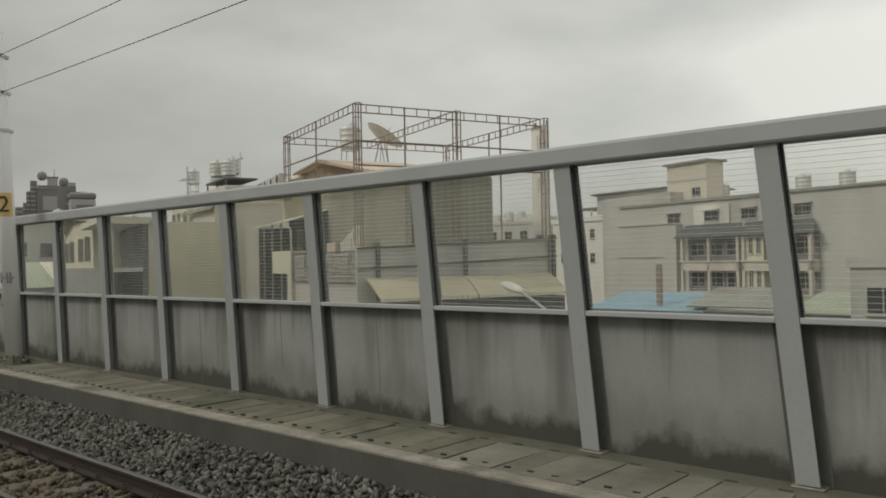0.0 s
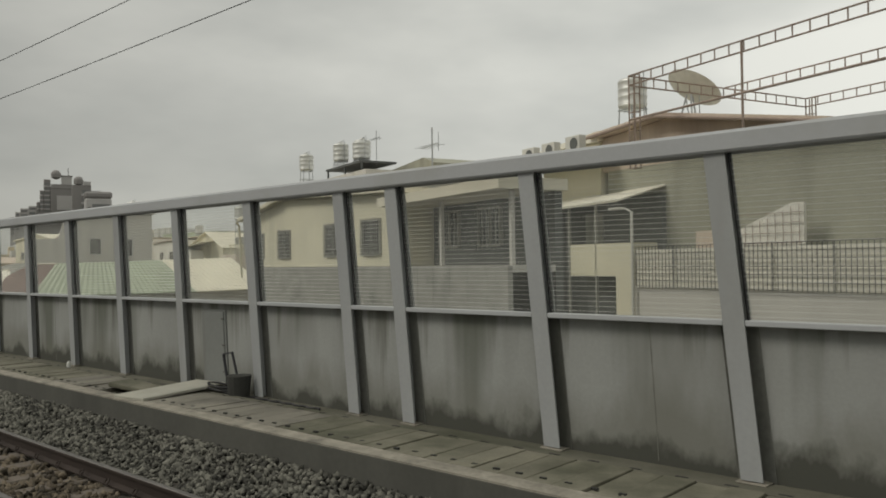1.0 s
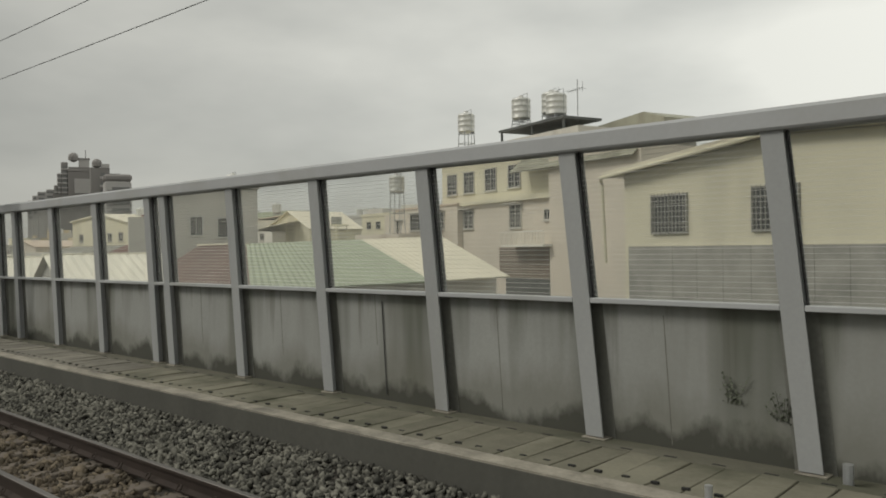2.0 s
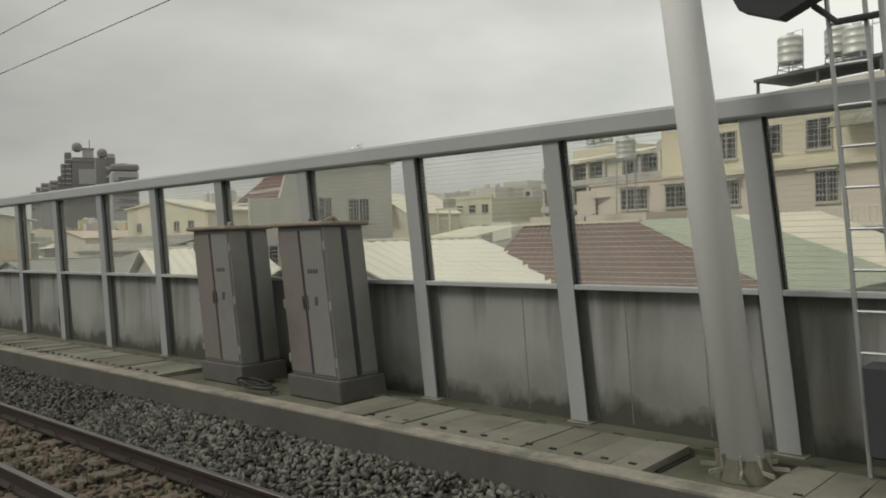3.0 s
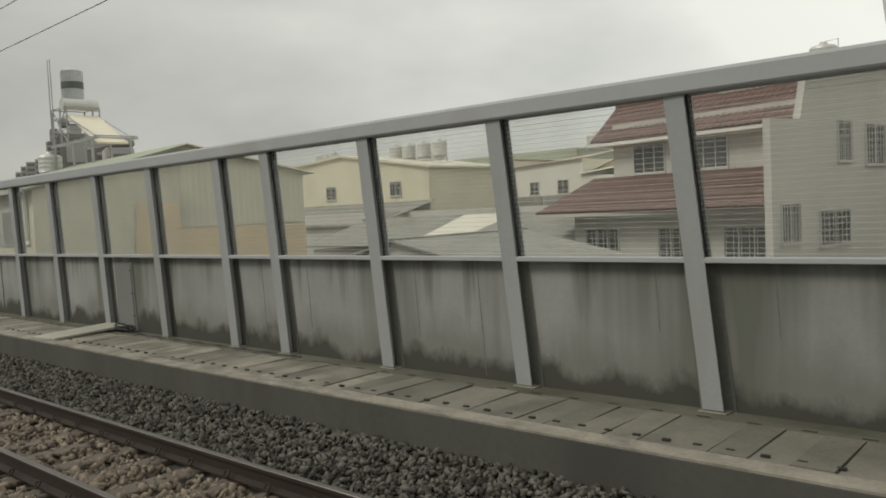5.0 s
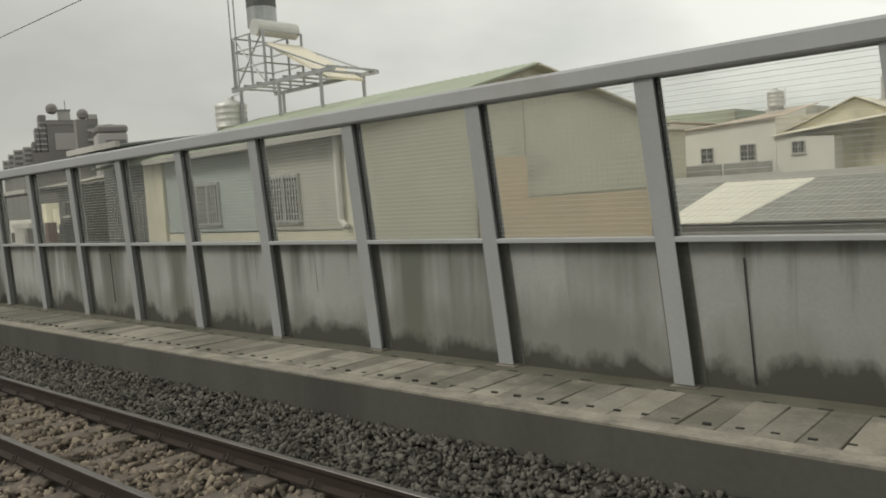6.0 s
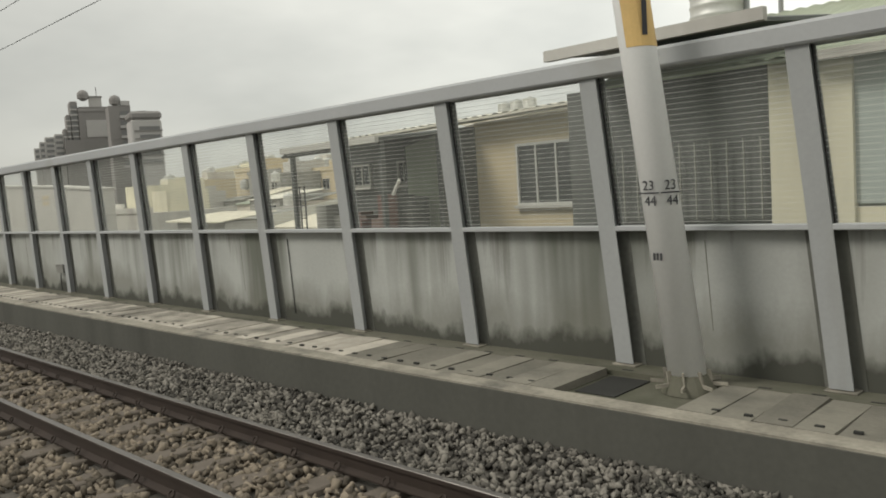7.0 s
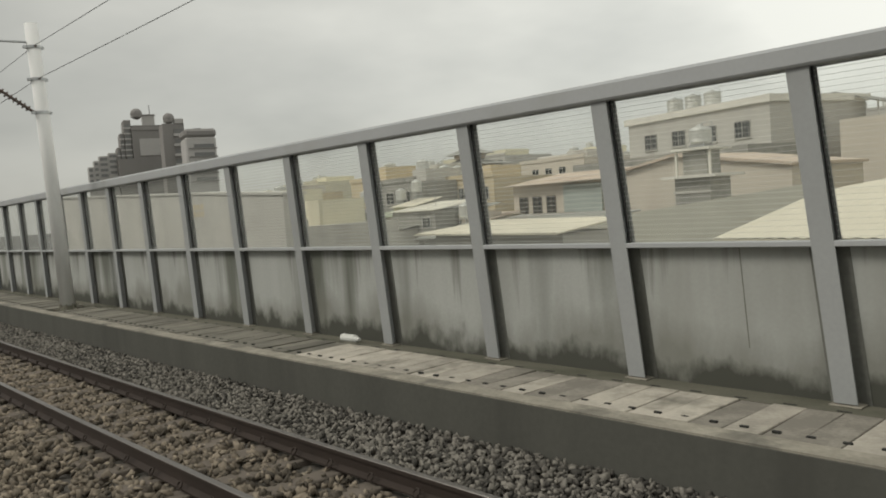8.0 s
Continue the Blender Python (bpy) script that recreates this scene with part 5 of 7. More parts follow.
sheet(h7, "hood", M_OLIVETIN, (-7.0, -0.9, 6.3), (3.2, -0.9, 6.3), (3.2, 0.5, 7.5), (-7.0, 0.5, 7.5), 0.3, 0.03, "olive tin hood over the upper windows")
prism(h7, "roof", M_OLIVETIN, [(10.5, 8.95), (-1.4, 8.95), (-1.4, 9.42), (0.25, 9.95), (10.5, 9.2)], 6.8, 12.5, "grey green roof")
for u, z, w, hgt in ((3.2, 3.16, 1.2, 1.4), (8.5, 3.26, 1.25, 1.2)):
    window(h7, "f", u, 0.0, z, w, hgt, 7, 2, frame=M_GREYP, hood=True)
window(h7, "f", 0.4, 0.0, 3.54, 0.6, 0.6, frame=M_GREYP)
window(h7, "f", 11.6, -0.4, 3.3, 1.5, 1.2, 5, 0, frame=M_GREYP, hood=True)
window(h7, "f", 14.4, -0.4, 3.3, 2.2, 1.2, 6, 0, frame=M_GREYP, hood=True)
for u in (3.8, 6.4, 9.0, 11.2):
    window(h7, "f", u, 0.4, 5.6, 1.3, 1.4, 4, 2, frame=M_GREYP)
bal = hbox(h7, "balcony", M_WHITE, -0.3, 3.8, -1.1, 0.0, 2.05, 2.18)
for k in range(17):
    x = 0.3 - 4.1 * k / 16
    part("baluster", boxed(x - 0.02, x + 0.02, -1.08, -1.04, 2.18, 2.85), M_WHITE, bal)
part("balcony_rail", boxed(-3.8, 0.3, -1.1, -1.02, 2.85, 2.93), M_WHITE, bal)
sheet(h7, "shutter", M_BROWNSHUT, (-0.1, -0.06, 0.2), (-0.1, -0.06, 2.02), (5.5, -0.06, 2.02), (5.5, -0.06, 0.2), 0.14, 0.03, "brown roller shutter")
# no opening here: a dark box painted as its shade
hbox(h7, "shop_shade", M_DARKTIN, 0.2, 4.8, -0.1, 0.0, -2.2, 0.2, "dark box standing in for the shaded shop opening")
hbox(h7, "roof_platform", M_DARKTIN, 3.0, 10.0, 3.0, 6.0, 9.75, 9.9, "dark steel tank platform")
for a in (3.1, 6.3, 9.8):
    hbox(h7, "platform_leg", M_DARKTIN, a, a + 0.12, 3.1, 3.22, 9.0, 9.75)
water_tank(on(h7, 8.2, 3.6, 9.9), 0.62, 1.4, 0.5), water_tank(on(h7, 6.2, 4.6, 9.9), 0.65, 1.4, 0.6), water_tank(on(h7, 4.7, 3.8, 9.9), 0.65, 1.35, 0.25)
antenna(on(h7, 3.6, 4.6, 9.7), 2.6)
hbox(h7, "stair_head", M_CREAM, 12.6, 15.2, 1.5, 5.0, 4.85, 8.7)
water_tank(on(h7, 13.7, 2.7, 8.7), 0.6, 1.35, 1.5)
water_tank(on(h7, 13.1, -3.2, 3.0), 0.52, 1.1, 2.8, "stainless steel water tank on a tall stand")
hbox(h7, "shed", M_PINK, 10.5, 15.0, -4.4, -1.6, GROUND, 3.0)

# -- hipped tin roofs close behind the parapet --
h8 = house(56.61, 15.25, 0, "low workshop with green, cream and purple tin roofs", "sheds")
hbox(h8, "wall", M_GREYP, 0.4, 8.4, 0.4, 13.5, GROUND, 0.7)
sheet(h8, "roof", M_PURPLETIN, (0.0, 0.0, 0.75), (8.0, 0.0, 0.75), (8.6, 3.2, 2.3), (5.0, 3.2, 2.35), 0.3, 0.04, "purple brown tin roof")
sheet(h8, "roof", M_GREENTIN, (0.0, 0.0, 0.75), (0.0, 8.8, 0.7), (5.0, 9.4, 2.5), (5.0, 3.2, 2.35), 0.3, 0.04, "grey green tin roof")
sheet(h8, "roof", M_CREAMTIN, (0.0, 8.8, 0.7), (-0.8, 13.0, 0.75), (3.6, 13.4, 2.6), (5.0, 9.4, 2.5), 0.3, 0.04, "cream tin roof")
sheet(h8, "roof", M_GREENTIN, (5.0, 3.2, 2.35), (5.0, 13.4, 2.55), (9.5, 13.4, 0.9), (8.6, 3.2, 2.3), 0.3, 0.04)
hbox(h8, "ridge", M_CREAMTIN, 4.9, 8.6, 3.1, 3.3, 2.33, 2.4, "pale ridge capping")

# -- row of low gabled roofs --
def low_gable(s, y, depth, left, right, ze, zr, roof, turn=0.0, label="low house with a pale ribbed tin gable roof"):
    ob = thing("low_house", frame_at(s, y, 0, turn), label, "house", "low gabled houses")
    prism(ob, "wall", M_GREYP, [(-right + 0.3, GROUND), (left - 0.3, GROUND), (left - 0.3, ze - 0.1), (0, zr - 0.12), (-right + 0.3, ze - 0.1)], 0.25, depth - 0.2)
    sheet(ob, "roof", roof, (-right, 0, ze), (-right, depth, ze), (0, depth, zr), (0, 0, zr), 0.34, 0.045, "pale ribbed roof slope")
    sheet(ob, "roof", roof, (left, 0, ze), (left, depth, ze), (0, depth, zr), (0, 0, zr), 0.34, 0.045)
    part("ridge_cap", boxed(-0.12, 0.12, -0.03, depth + 0.03, zr + 0.0, zr + 0.06, bevel=0.01), roof, ob)
    return ob


low_gable(80.08, 14.32, 4.3, 4.2, 4.8, 0.9, 1.88, M_WHITETIN, -20)
low_gable(67.49, 12.83, 5.0, 4.2, 4.4, 0.9, 2.02, M_WHITETIN, -14)
low_gable(74.27, 20.90, 8.0, 7.0, 6.0, 0.1, 1.4, M_CREAMTIN)
low_gable(86.64, 22.17, 9.0, 6.0, 6.0, -0.5, 0.75, M_GREYTIN)
low_gable(104.5, 17.39, 7.0, 4.2, 5.0, 0.2, 1.25, M_GREYTIN)

# -- grey house with red tiled roofs --
h9 = house(97.2, 29.4, -11, "grey tiled house with red tiled roofs and white windows")
prism_side(h9, "side_wall", M_GREYP, [(0.6, GROUND), (11.5, GROUND), (11.5, 7.4), (3.4, 7.2), (2.7, 4.95), (0.6, 4.9)], 0.0, 0.3, "grey tiled side wall")
hbox(h9, "wall", M_GREYP, 0.3, 11.2, 5.0, 11.5, GROUND, 6.0)
hbox(h9, "wall", M_GREYP, 0.3, 6.0, 6.5, 11.5, 6.0, 7.4)
hbox(h9, "coping", M_GREYP, -0.15, 6.1, 6.4, 11.7, 7.45, 7.6)
hbox(h9, "wall", M_GREYP, 0.3, 11.4, 2.2, 5.0, GROUND, 1.6, "grey ground floor wall")
sheet(h9, "roof", M_REDTILE, (0.35, 4.1, 5.1), (12.1, 4.3, 5.2), (12.4, 6.8, 7.1), (0.35, 6.8, 7.1), 0.32, 0.06, "red tiled upper roof", tiles=0.4)
sheet(h9, "roof", M_REDTILE, (12.1, 4.3, 5.2), (12.1, 11.0, 5.2), (12.4, 9.0, 7.1), (12.4, 6.8, 7.1), 0.32, 0.06, tiles=0.4)
hbox(h9, "eave", M_WHITE, 0.35, 12.0, 4.15, 6.8, 4.93, 5.08, "pale eave band")
part("ridge_cap", bent(bmesh.new(), [(-0.4, 6.8, 7.16), (-12.4, 6.8, 7.16)], 0.11, 8), M_REDTILE, h9)
sheet(h9, "roof", M_REDTILE, (0.35, 0.6, 1.7), (12.9, 1.0, 1.7), (12.6, 5.0, 3.35), (0.35, 5.0, 3.35), 0.32, 0.06, "red tiled lower roof", tiles=0.4)
sheet(h9, "roof", M_REDTILE, (12.9, 1.0, 1.7), (12.9, 9.0, 1.7), (12.6, 8.0, 3.35), (12.6, 5.0, 3.35), 0.32, 0.06, tiles=0.4)
hbox(h9, "eave", M_GREYP, 0.35, 12.7, 0.9, 5.0, 1.5, 1.64)
for u, w in ((8.0, 1.9), (4.6, 1.9)):
    window(h9, "f", u, 5.0, 3.45, w, 1.4, 0, 0, mullion=2)
for u in (1.0, 4.3, 8.6):
    window(h9, "f", u, 2.2, -0.5, 2.1, 1.4, 6, 2, mullion=2)
for u, z, w, hgt in ((5.5, 3.35, 1.1, 1.67), (7.85, 3.2, 1.75, 1.75), (1.15, 0.24, 1.35, 1.53), (3.95, 0.0, 2.45, 1.44)):
    window(h9, "s", u, 0.0, z, w, hgt, 7, 6)
water_tank(on(h9, 3.0, 10.4, 7.4), 0.6, 1.2, 0.3)

# -- beige block and far balconied flats --
h10 = house(70.88, 35.92, 0, "beige rendered building with dark windows", "town houses")
hbox(h10, "wall", M_PINK, -2.0, 7.8, 6.0, 12.0, GROUND, 4.6)
hbox(h10, "wall", M_PINK, 7.8, 11.5, 6.2, 12.0, GROUND, 3.15, "low beige wing")
for u, z in ((3.3, 2.7), (5.4, 2.7), (0.4, 2.7)):
    window(h10, "f", u, 6.0, z, 1.1, 1.4, 5, 3, frame=M_GREYP, hood=True)
sheet(h10, "canopy", M_GREYTIN, (2.0, 0.5, 0.6), (11.0, 0.5, 0.6), (11.0, 6.0, 1.5), (2.0, 6.0, 1.5), 0.3, 0.04, "grey tin canopy")
ac_unit(on(h10, 6.9, 5.7, 2.6)), ac_unit(on(h10, 2.4, 5.7, 2.6))
h11 = house(128.3, 97.8, -17, "weathered flats with rows of balcony windows", "far flats")
hbox(h11, "wall", M_GREYP, -30.0, 0.0, 1.4, 14.0, GROUND, 11.9)
hbox(h11, "roof_room", M_CREAM, -14.0, -2.5, 4.0, 10.0, 11.9, 14.2)
hbox(h11, "roof_room", M_GREYP, -30.5, -24.5, 0.6, 8.0, 11.9, 13.0)
sheet(h11, "canopy", M_WHITETIN, (-23.0, -0.7, 12.0), (-4.5, -0.7, 12.0), (-4.5, 3.4, 12.9), (-23.0, 3.4, 12.9), 0.4, 0.05, "pale tin roof canopy")
for z in (2.6, 6.0, 9.4):
    hbox(h11, "balcony_slab", M_GREYP, -30.0, 0.3, 0.0, 1.4, z - 0.9, z)
    hbox(h11, "slab_edge", M_TILEWALL, -30.0, 0.4, -0.06, 0.0, z - 0.9, z - 0.75)
    # dark sheet painted as the balcony's shaded depth
    hbox(h11, "balcony_shade_sheet", M_TOWERD, -30.0, 0.0, 1.28, 1.4, z, z + 2.3, "dark sheet standing in for shaded balcony depth")
    for k in range(9):
        hbox(h11, "pillar", M_CREAM if k % 2 else M_GREYP, -3.6 * k - 0.5, -3.6 * k, 0.1, 0.5, z, z + 2.4)
        if k < 8:
            window(h11, "f", -3.6 * k - 2.9, 1.27, z + 0.4, 2.2, 1.6, 0, 0, sill=False, mullion=2)
            if k % 3 == 1:
                hbox(h11, "infill", M_CREAM, -3.6 * k - 3.6, -3.6 * k - 0.5, 0.5, 0.7, z, z + 2.4, "closed balcony bay")
for a in (-4.5, -6.5, -8.3):
    water_tank(on(h11, a, 6, 14.2), 0.75, 1.6, 0.9)
water_tank(on(h11, -20, 6, 11.9), 0.75, 1.5, 0.6)
h24 = house(103.0, 62.0, -17, "small white roof box among dark low roofs", "sheds")
hbox(h24, "wall", M_WHITE, -2.0, 1.4, 0.0, 3.0, GROUND, 3.3)
hbox(h24, "low_wall", M_TILEWALL, -14.0, 6.0, 1.0, 9.0, GROUND, 2.6, "dark low block")
st = thing("tank_stand", frame_at(105.09, 56.87, 0), "cream tank stand over a low sloping roof", "stand")
for x in (-0.8, 0.8):
    for y in (-0.8, 0.8):
        part("leg", tube(bmesh.new(), (x, y, GROUND), (x, y, 4.6), 0.07, sides=6), M_CREAM, st)
part("platform", boxed(-1, 1, -1, 1, 4.6, 4.75), M_CREAM, st)
part("tub", tube(bmesh.new(), (0, 0, 4.75), (0, 0, 5.6), 0.6, sides=14), M_GREYTIN, st)
h12 = house(98.44, 46.00, 0, "low cream sheds with sloping roofs behind the houses", "sheds")
hbox(h12, "wall", M_CREAM, -1.0, 4.0, 0.0, 12.0, GROUND, 1.2)
sheet(h12, "roof", M_CREAMTIN, (-1.5, -0.5, 1.1), (4.5, -0.5, 1.1), (4.5, 12.0, 2.9), (-1.5, 12.0, 2.9), 0.35, 0.04, "cream tin roof")
hbox(h12, "wall", M_GREYP, -12.0, -1.5, 1.0, 12.0, GROUND, 0.5)
sheet(h12, "roof", M_GREYTIN, (-12.4, 0.5, 0.4), (-1.5, 0.5, 0.4), (-1.5, 12.0, 1.9), (-12.4, 12.0, 1.9), 0.35, 0.04, "grey tin roof")

# -- yellow warehouse --
h13 = house(118.50, 43.63, 0, "long cream rendered warehouse with a low pitched roof", "warehouses")
prism(h13, "wall", M_CREAM, [(10, GROUND), (30, GROUND), (30, 6.2), (20, 6.9), (10, 5.4)], 0.0, 9.0)
prism(h13, "roof", M_CREAMTIN, [(9.6, 5.35), (20, 6.88), (30.3, 6.18), (30.3, 6.33), (20, 7.05), (9.6, 5.5)], -0.3, 9.3)
for u in (13.0, 16.4, 21.0, 26.0):
    window(h13, "f", u, 0.0, 3.4, 1.3, 1.1, 5, 3, frame=M_GREYP)
hbox(h13, "wall", M_GREYP, 10.0, 30.0, -6.0, 0.0, GROUND, 2.2, "low grey annexe")
sheet(h13, "roof", M_GREYTIN, (9.5, -6.4, 1.3), (30.5, -6.4, 1.3), (30.5, 0.0, 2.9), (9.5, 0.0, 2.9), 0.4, 0.05)

for a in (13.0, 14.8, 16.6, 18.2):
    water_tank(on(h13, a, 4.5, 6.0), 0.6, 1.2, 0.5)

# -- dark and white low roofs, white houses behind --
h14 = house(109.44, 33.29, 0, "low dark tin roofs with one white sheet", "sheds")
hbox(h14, "wall", M_GREYP, 0.0, 20.0, 0.5, 7.5, GROUND, -0.1)
for a0, a1, m in ((-0.4, 7.7, M_GREYTIN), (7.7, 10.9, M_WHITETIN), (10.9, 20.5, M_GREYTIN)):
    sheet(h14, "roof", m, (a0, 0.0, 0.1), (a1, 0.0, 0.1), (a1 - (1.4 if m is M_WHITETIN else 2.3), 4.0, 1.75), (a0 - (1.4 if a0 > 9 else 2.3), 4.0, 1.75), 0.34, 0.045, "tin roof slope")
sheet(h14, "roof", M_GREYTIN, (-2.6, 4.0, 1.74), (19.0, 4.0, 1.74), (19.0, 8.0, 0.2), (-2.0, 8.0, 0.2), 0.34, 0.045)
hbox(h14, "coping", M_GREYP, -3, 20, 7.8, 8.1, -1.0, 2.1)
h15 = house(114.27, 57.70, 0, "white rendered terraced houses with pale sloping roofs", "terraced houses")
prism(h15, "wall", M_WHITE, [(9.6, GROUND), (17.3, GROUND), (17.3, 5.5), (9.6, 5.9)], 0.0, 9.0)
sheet(h15, "roof", M_SALMON, (9.3, -0.3, 5.95), (17.6, -0.3, 5.55), (17.6, 9.0, 6.4), (9.3, 9.0, 7.3), 0.4, 0.04, "brown tin roof")
prism(h15, "wall", M_CREAM, [(0.5, GROUND), (9.5, GROUND), (9.5, 4.9), (4.9, 6.75), (0.5, 4.6)], 2.0, 10.0)
sheet(h15, "roof", M_CREAMTIN, (9.9, 1.6, 4.85), (9.9, 10.2, 4.85), (4.9, 10.2, 6.9), (4.9, 1.6, 6.9), 0.4, 0.04, "pale sloping roof")
sheet(h15, "roof", M_CREAMTIN, (0.2, 1.6, 4.55), (0.2, 10.2, 4.55), (4.9, 10.2, 6.9), (4.9, 1.6, 6.9), 0.4, 0.04)
prism(h15, "wall", M_WHITE, [(5.8, GROUND), (9.58, GROUND), (9.58, 4.6), (5.8, 4.3)], 0.0, 2.0)
sheet(h15, "roof", M_CREAMTIN, (9.8, -0.3, 4.62), (9.8, 2.2, 4.95), (2.6, 2.2, 5.6), (2.6, -0.3, 5.3), 0.4, 0.04, "pale sloping roof")
prism(h15, "wall", M_WHITE, [(17.5, GROUND), (24.6, GROUND), (24.6, 4.9), (17.5, 6.3)], 0.0, 8.0)
sheet(h15, "roof", M_WHITETIN, (24.9, -0.3, 4.92), (24.9, 8.3, 4.92), (17.2, 8.3, 6.5), (17.2, -0.3, 6.5), 0.4, 0.04, "white sloping roof")
hbox(h15, "wall", M_CREAM, 24.6, 34.0, 1.0, 9.0, GROUND, 4.4)
hbox(h15, "wall", M_GREENTIN, 16.0, 33.0, 9.0, 16.0, GROUND, 7.6, "pale green blank wall")
hbox(h15, "boundary", M_ORANGEP, 19.9, 25.4, -6.0, -5.7, GROUND, 2.2, "orange boundary wall")
for u, z, w, hgt in ((11.0, 3.05, 1.15, 1.2), (14.1, 3.05, 1.0, 1.15), (7.65, 3.3, 0.9, 0.85), (18.6, 3.0, 1.3, 1.2), (22.4, 3.2, 1.1, 1.1)):
    window(h15, "f", u, 0.0, z, w, hgt, 5, 2, frame=M_GREYP)
window(h15, "f", 27.0, 1.0, 2.6, 1.3, 1.2, 5, 2, frame=M_GREYP)
window(h15, "f", 30.5, 1.0, 2.6, 1.3, 1.2, 5, 2, frame=M_GREYP)
for a0, a1 in ((9.6, 13.0), (13.2, 16.4), (17.0, 24.0)):
    hbox(h15, "parapet", M_TILEWALL, a0, a1, -1.0, -0.8, GROUND, 2.95, "dark roof terrace parapet")
for a, b, z in ((10.9, 4.0, 6.6), (26.0, 4.0, 4.4), (28.0, 4.5, 4.4), (30.2, 4.0, 4.4)):
    water_tank(on(h15, a, b, z), 0.6, 1.2, 0.3)

# -- long factory shed close to the line --
M_GREYSIDE = mat("grey_beige_siding", (0.50, 0.49, 0.42), 0.65, var=0.08, scale=0.7, fine=8, bump=0.04, dark=(0.40, 0.385, 0.32), stain=0.2)
h16 = house(115.4, 11.05, -3, "cream sided factory shed with grilled windows and a gable roof", "warehouses")
prism_side(h16, "gable_wall", M_WALLTIN, [(0.0, GROUND), (11.2, GROUND), (11.2, 4.1), (5.7, 5.15), (0.0, 3.5)], 0.55, 0.75, "cream gable wall")
sheet(h16, "siding", M_WALLTIN, (0.52, 5.4, 1.9), (0.52, 11.1, 1.9), (0.52, 11.1, 3.95), (0.52, 5.4, 4.9), 0.25, 0.02)
hbox(h16, "patch", M_ORANGEP, 0.48, 0.5, 3.5, 11.18, 0.2, 1.85, "orange painted lower band")
hbox(h16, "patch", M_ORANGEP, 0.475, 0.49, 3.6, 5.35, 1.85, 2.9, "orange painted patch")
hbox(h16, "wall", M_BLUETIN, 0.75, 9.0, 0.05, 0.25, GROUND, 3.5, "blue grey long wall")
sheet(h16, "siding", M_BLUETIN, (4.45, 0.02, 1.5), (8.95, 0.02, 1.5), (8.95, 0.02, 3.45), (4.45, 0.02, 3.45), 0.22, 0.02, "blue grey siding")
sheet(h16, "siding", M_GREYSIDE, (1.15, 0.02, 1.5), (4.44, 0.02, 1.5), (4.44, 0.02, 3.45), (1.15, 0.02, 3.45), 0.22, 0.02, "grey beige siding")
hbox(h16, "corner_post", M_WALLTIN, 0.5, 1.14, -0.03, 0.05, GROUND, 3.5, "cream corner strip")
hbox(h16, "band", M_CREAM, 0.55, 9.0, -0.04, 0.02, 0.5, 1.46, "cream lower band")
for u in (2.57, 6.06):
    window(h16, "f", u, -0.02, 1.66, 1.24, 1.1, 12, 8, mullion=1, sill=False)
part("downpipe", bent(bmesh.new(), [(-1.07, -0.12, 3.55), (-1.07, -0.12, 1.7), (-0.9, -0.12, 1.55)], 0.07, 12), M_WHITE, h16, "white downpipe")
sheet(h16, "roof", M_GREENTIN, (0.2, -0.35, 3.5), (13.0, -0.35, 3.5), (13.0, 5.7, 5.2), (0.2, 5.7, 5.2), 0.3, 0.035, "grey green tin roof")
sheet(h16, "roof", M_CREAMTIN, (0.2, 11.6, 4.05), (13.0, 11.6, 4.05), (13.0, 5.7, 5.2), (0.2, 5.7, 5.2), 0.3, 0.035)
hbox(h16, "gutter", M_GREYP, 0.3, 9.4, -0.45, -0.33, 3.4, 3.52)
hbox(h16, "pilaster", M_CREAM, 8.95, 10.05, -0.12, 0.4, GROUND, 3.55, "cream pilaster")
hbox(h16, "wall", M_DARKTIN, 10.05, 13.85, 0.3, 0.5, GROUND, 3.55, "dark corrugated wall")
sheet(h16, "siding", M_DARKTIN, (10.05, 0.26, 1.3), (13.1, 0.26, 1.3), (13.1, 0.26, 3.5), (10.05, 0.26, 3.5), 0.12, 0.03, "dark corrugated siding")
for k in range(11):
    part("lattice_bar", boxed(-12.9 + 0.26 * k, -12.88 + 0.26 * k, 0.1, 0.13, 1.3, 2.5), M_GREYTIN, h16)
sheet(h16, "porch_roof", M_DARKTIN, (9.8, -0.9, 4.0), (13.2, -0.9, 4.04), (13.2, 1.8, 4.3), (9.8, 1.8, 4.3), 0.3, 0.04, "dark porch roof")
hbox(h16, "porch_gutter", M_GREYP, 9.7, 13.3, -1.0, -0.88, 3.95, 4.12, "grey porch gutter")
hbox(h16, "upper_wall", M_CREAM, 9.6, 13.0, 1.6, 5.0, 3.5, 4.25)
# tank tower on the shed roof
tw = thing("tank_tower", frame_at(125.78, 17.36, 0), "steel roof tower with a banded water tank and a solar heater", "tower")
for x in (-2.2, 0.0, 2.2):
    for y in (-0.9, 0.9):
        part("leg", tube(bmesh.new(), (x, y, 4.3), (x, y, 6.15), 0.06, sides=6), M_GALV, tw)
for y in (-0.9, 0.9):
    part("beam", boxed(-2.7, 2.9, y - 0.05, y + 0.05, 6.1, 6.22), M_GALV, tw)
for k in range(8):
    part("joist", boxed(-2.6 + 0.75 * k - 0.03, -2.6 + 0.75 * k + 0.03, -1.0, 1.0, 6.22, 6.28), M_GALV, tw)
for x in (-2.6, -1.6, -0.8):
    for y in (-0.8, 0.8):
        part("leg", tube(bmesh.new(), (x, y, 6.2), (x, y, 8.0), 0.045, sides=6), M_GALV, tw)
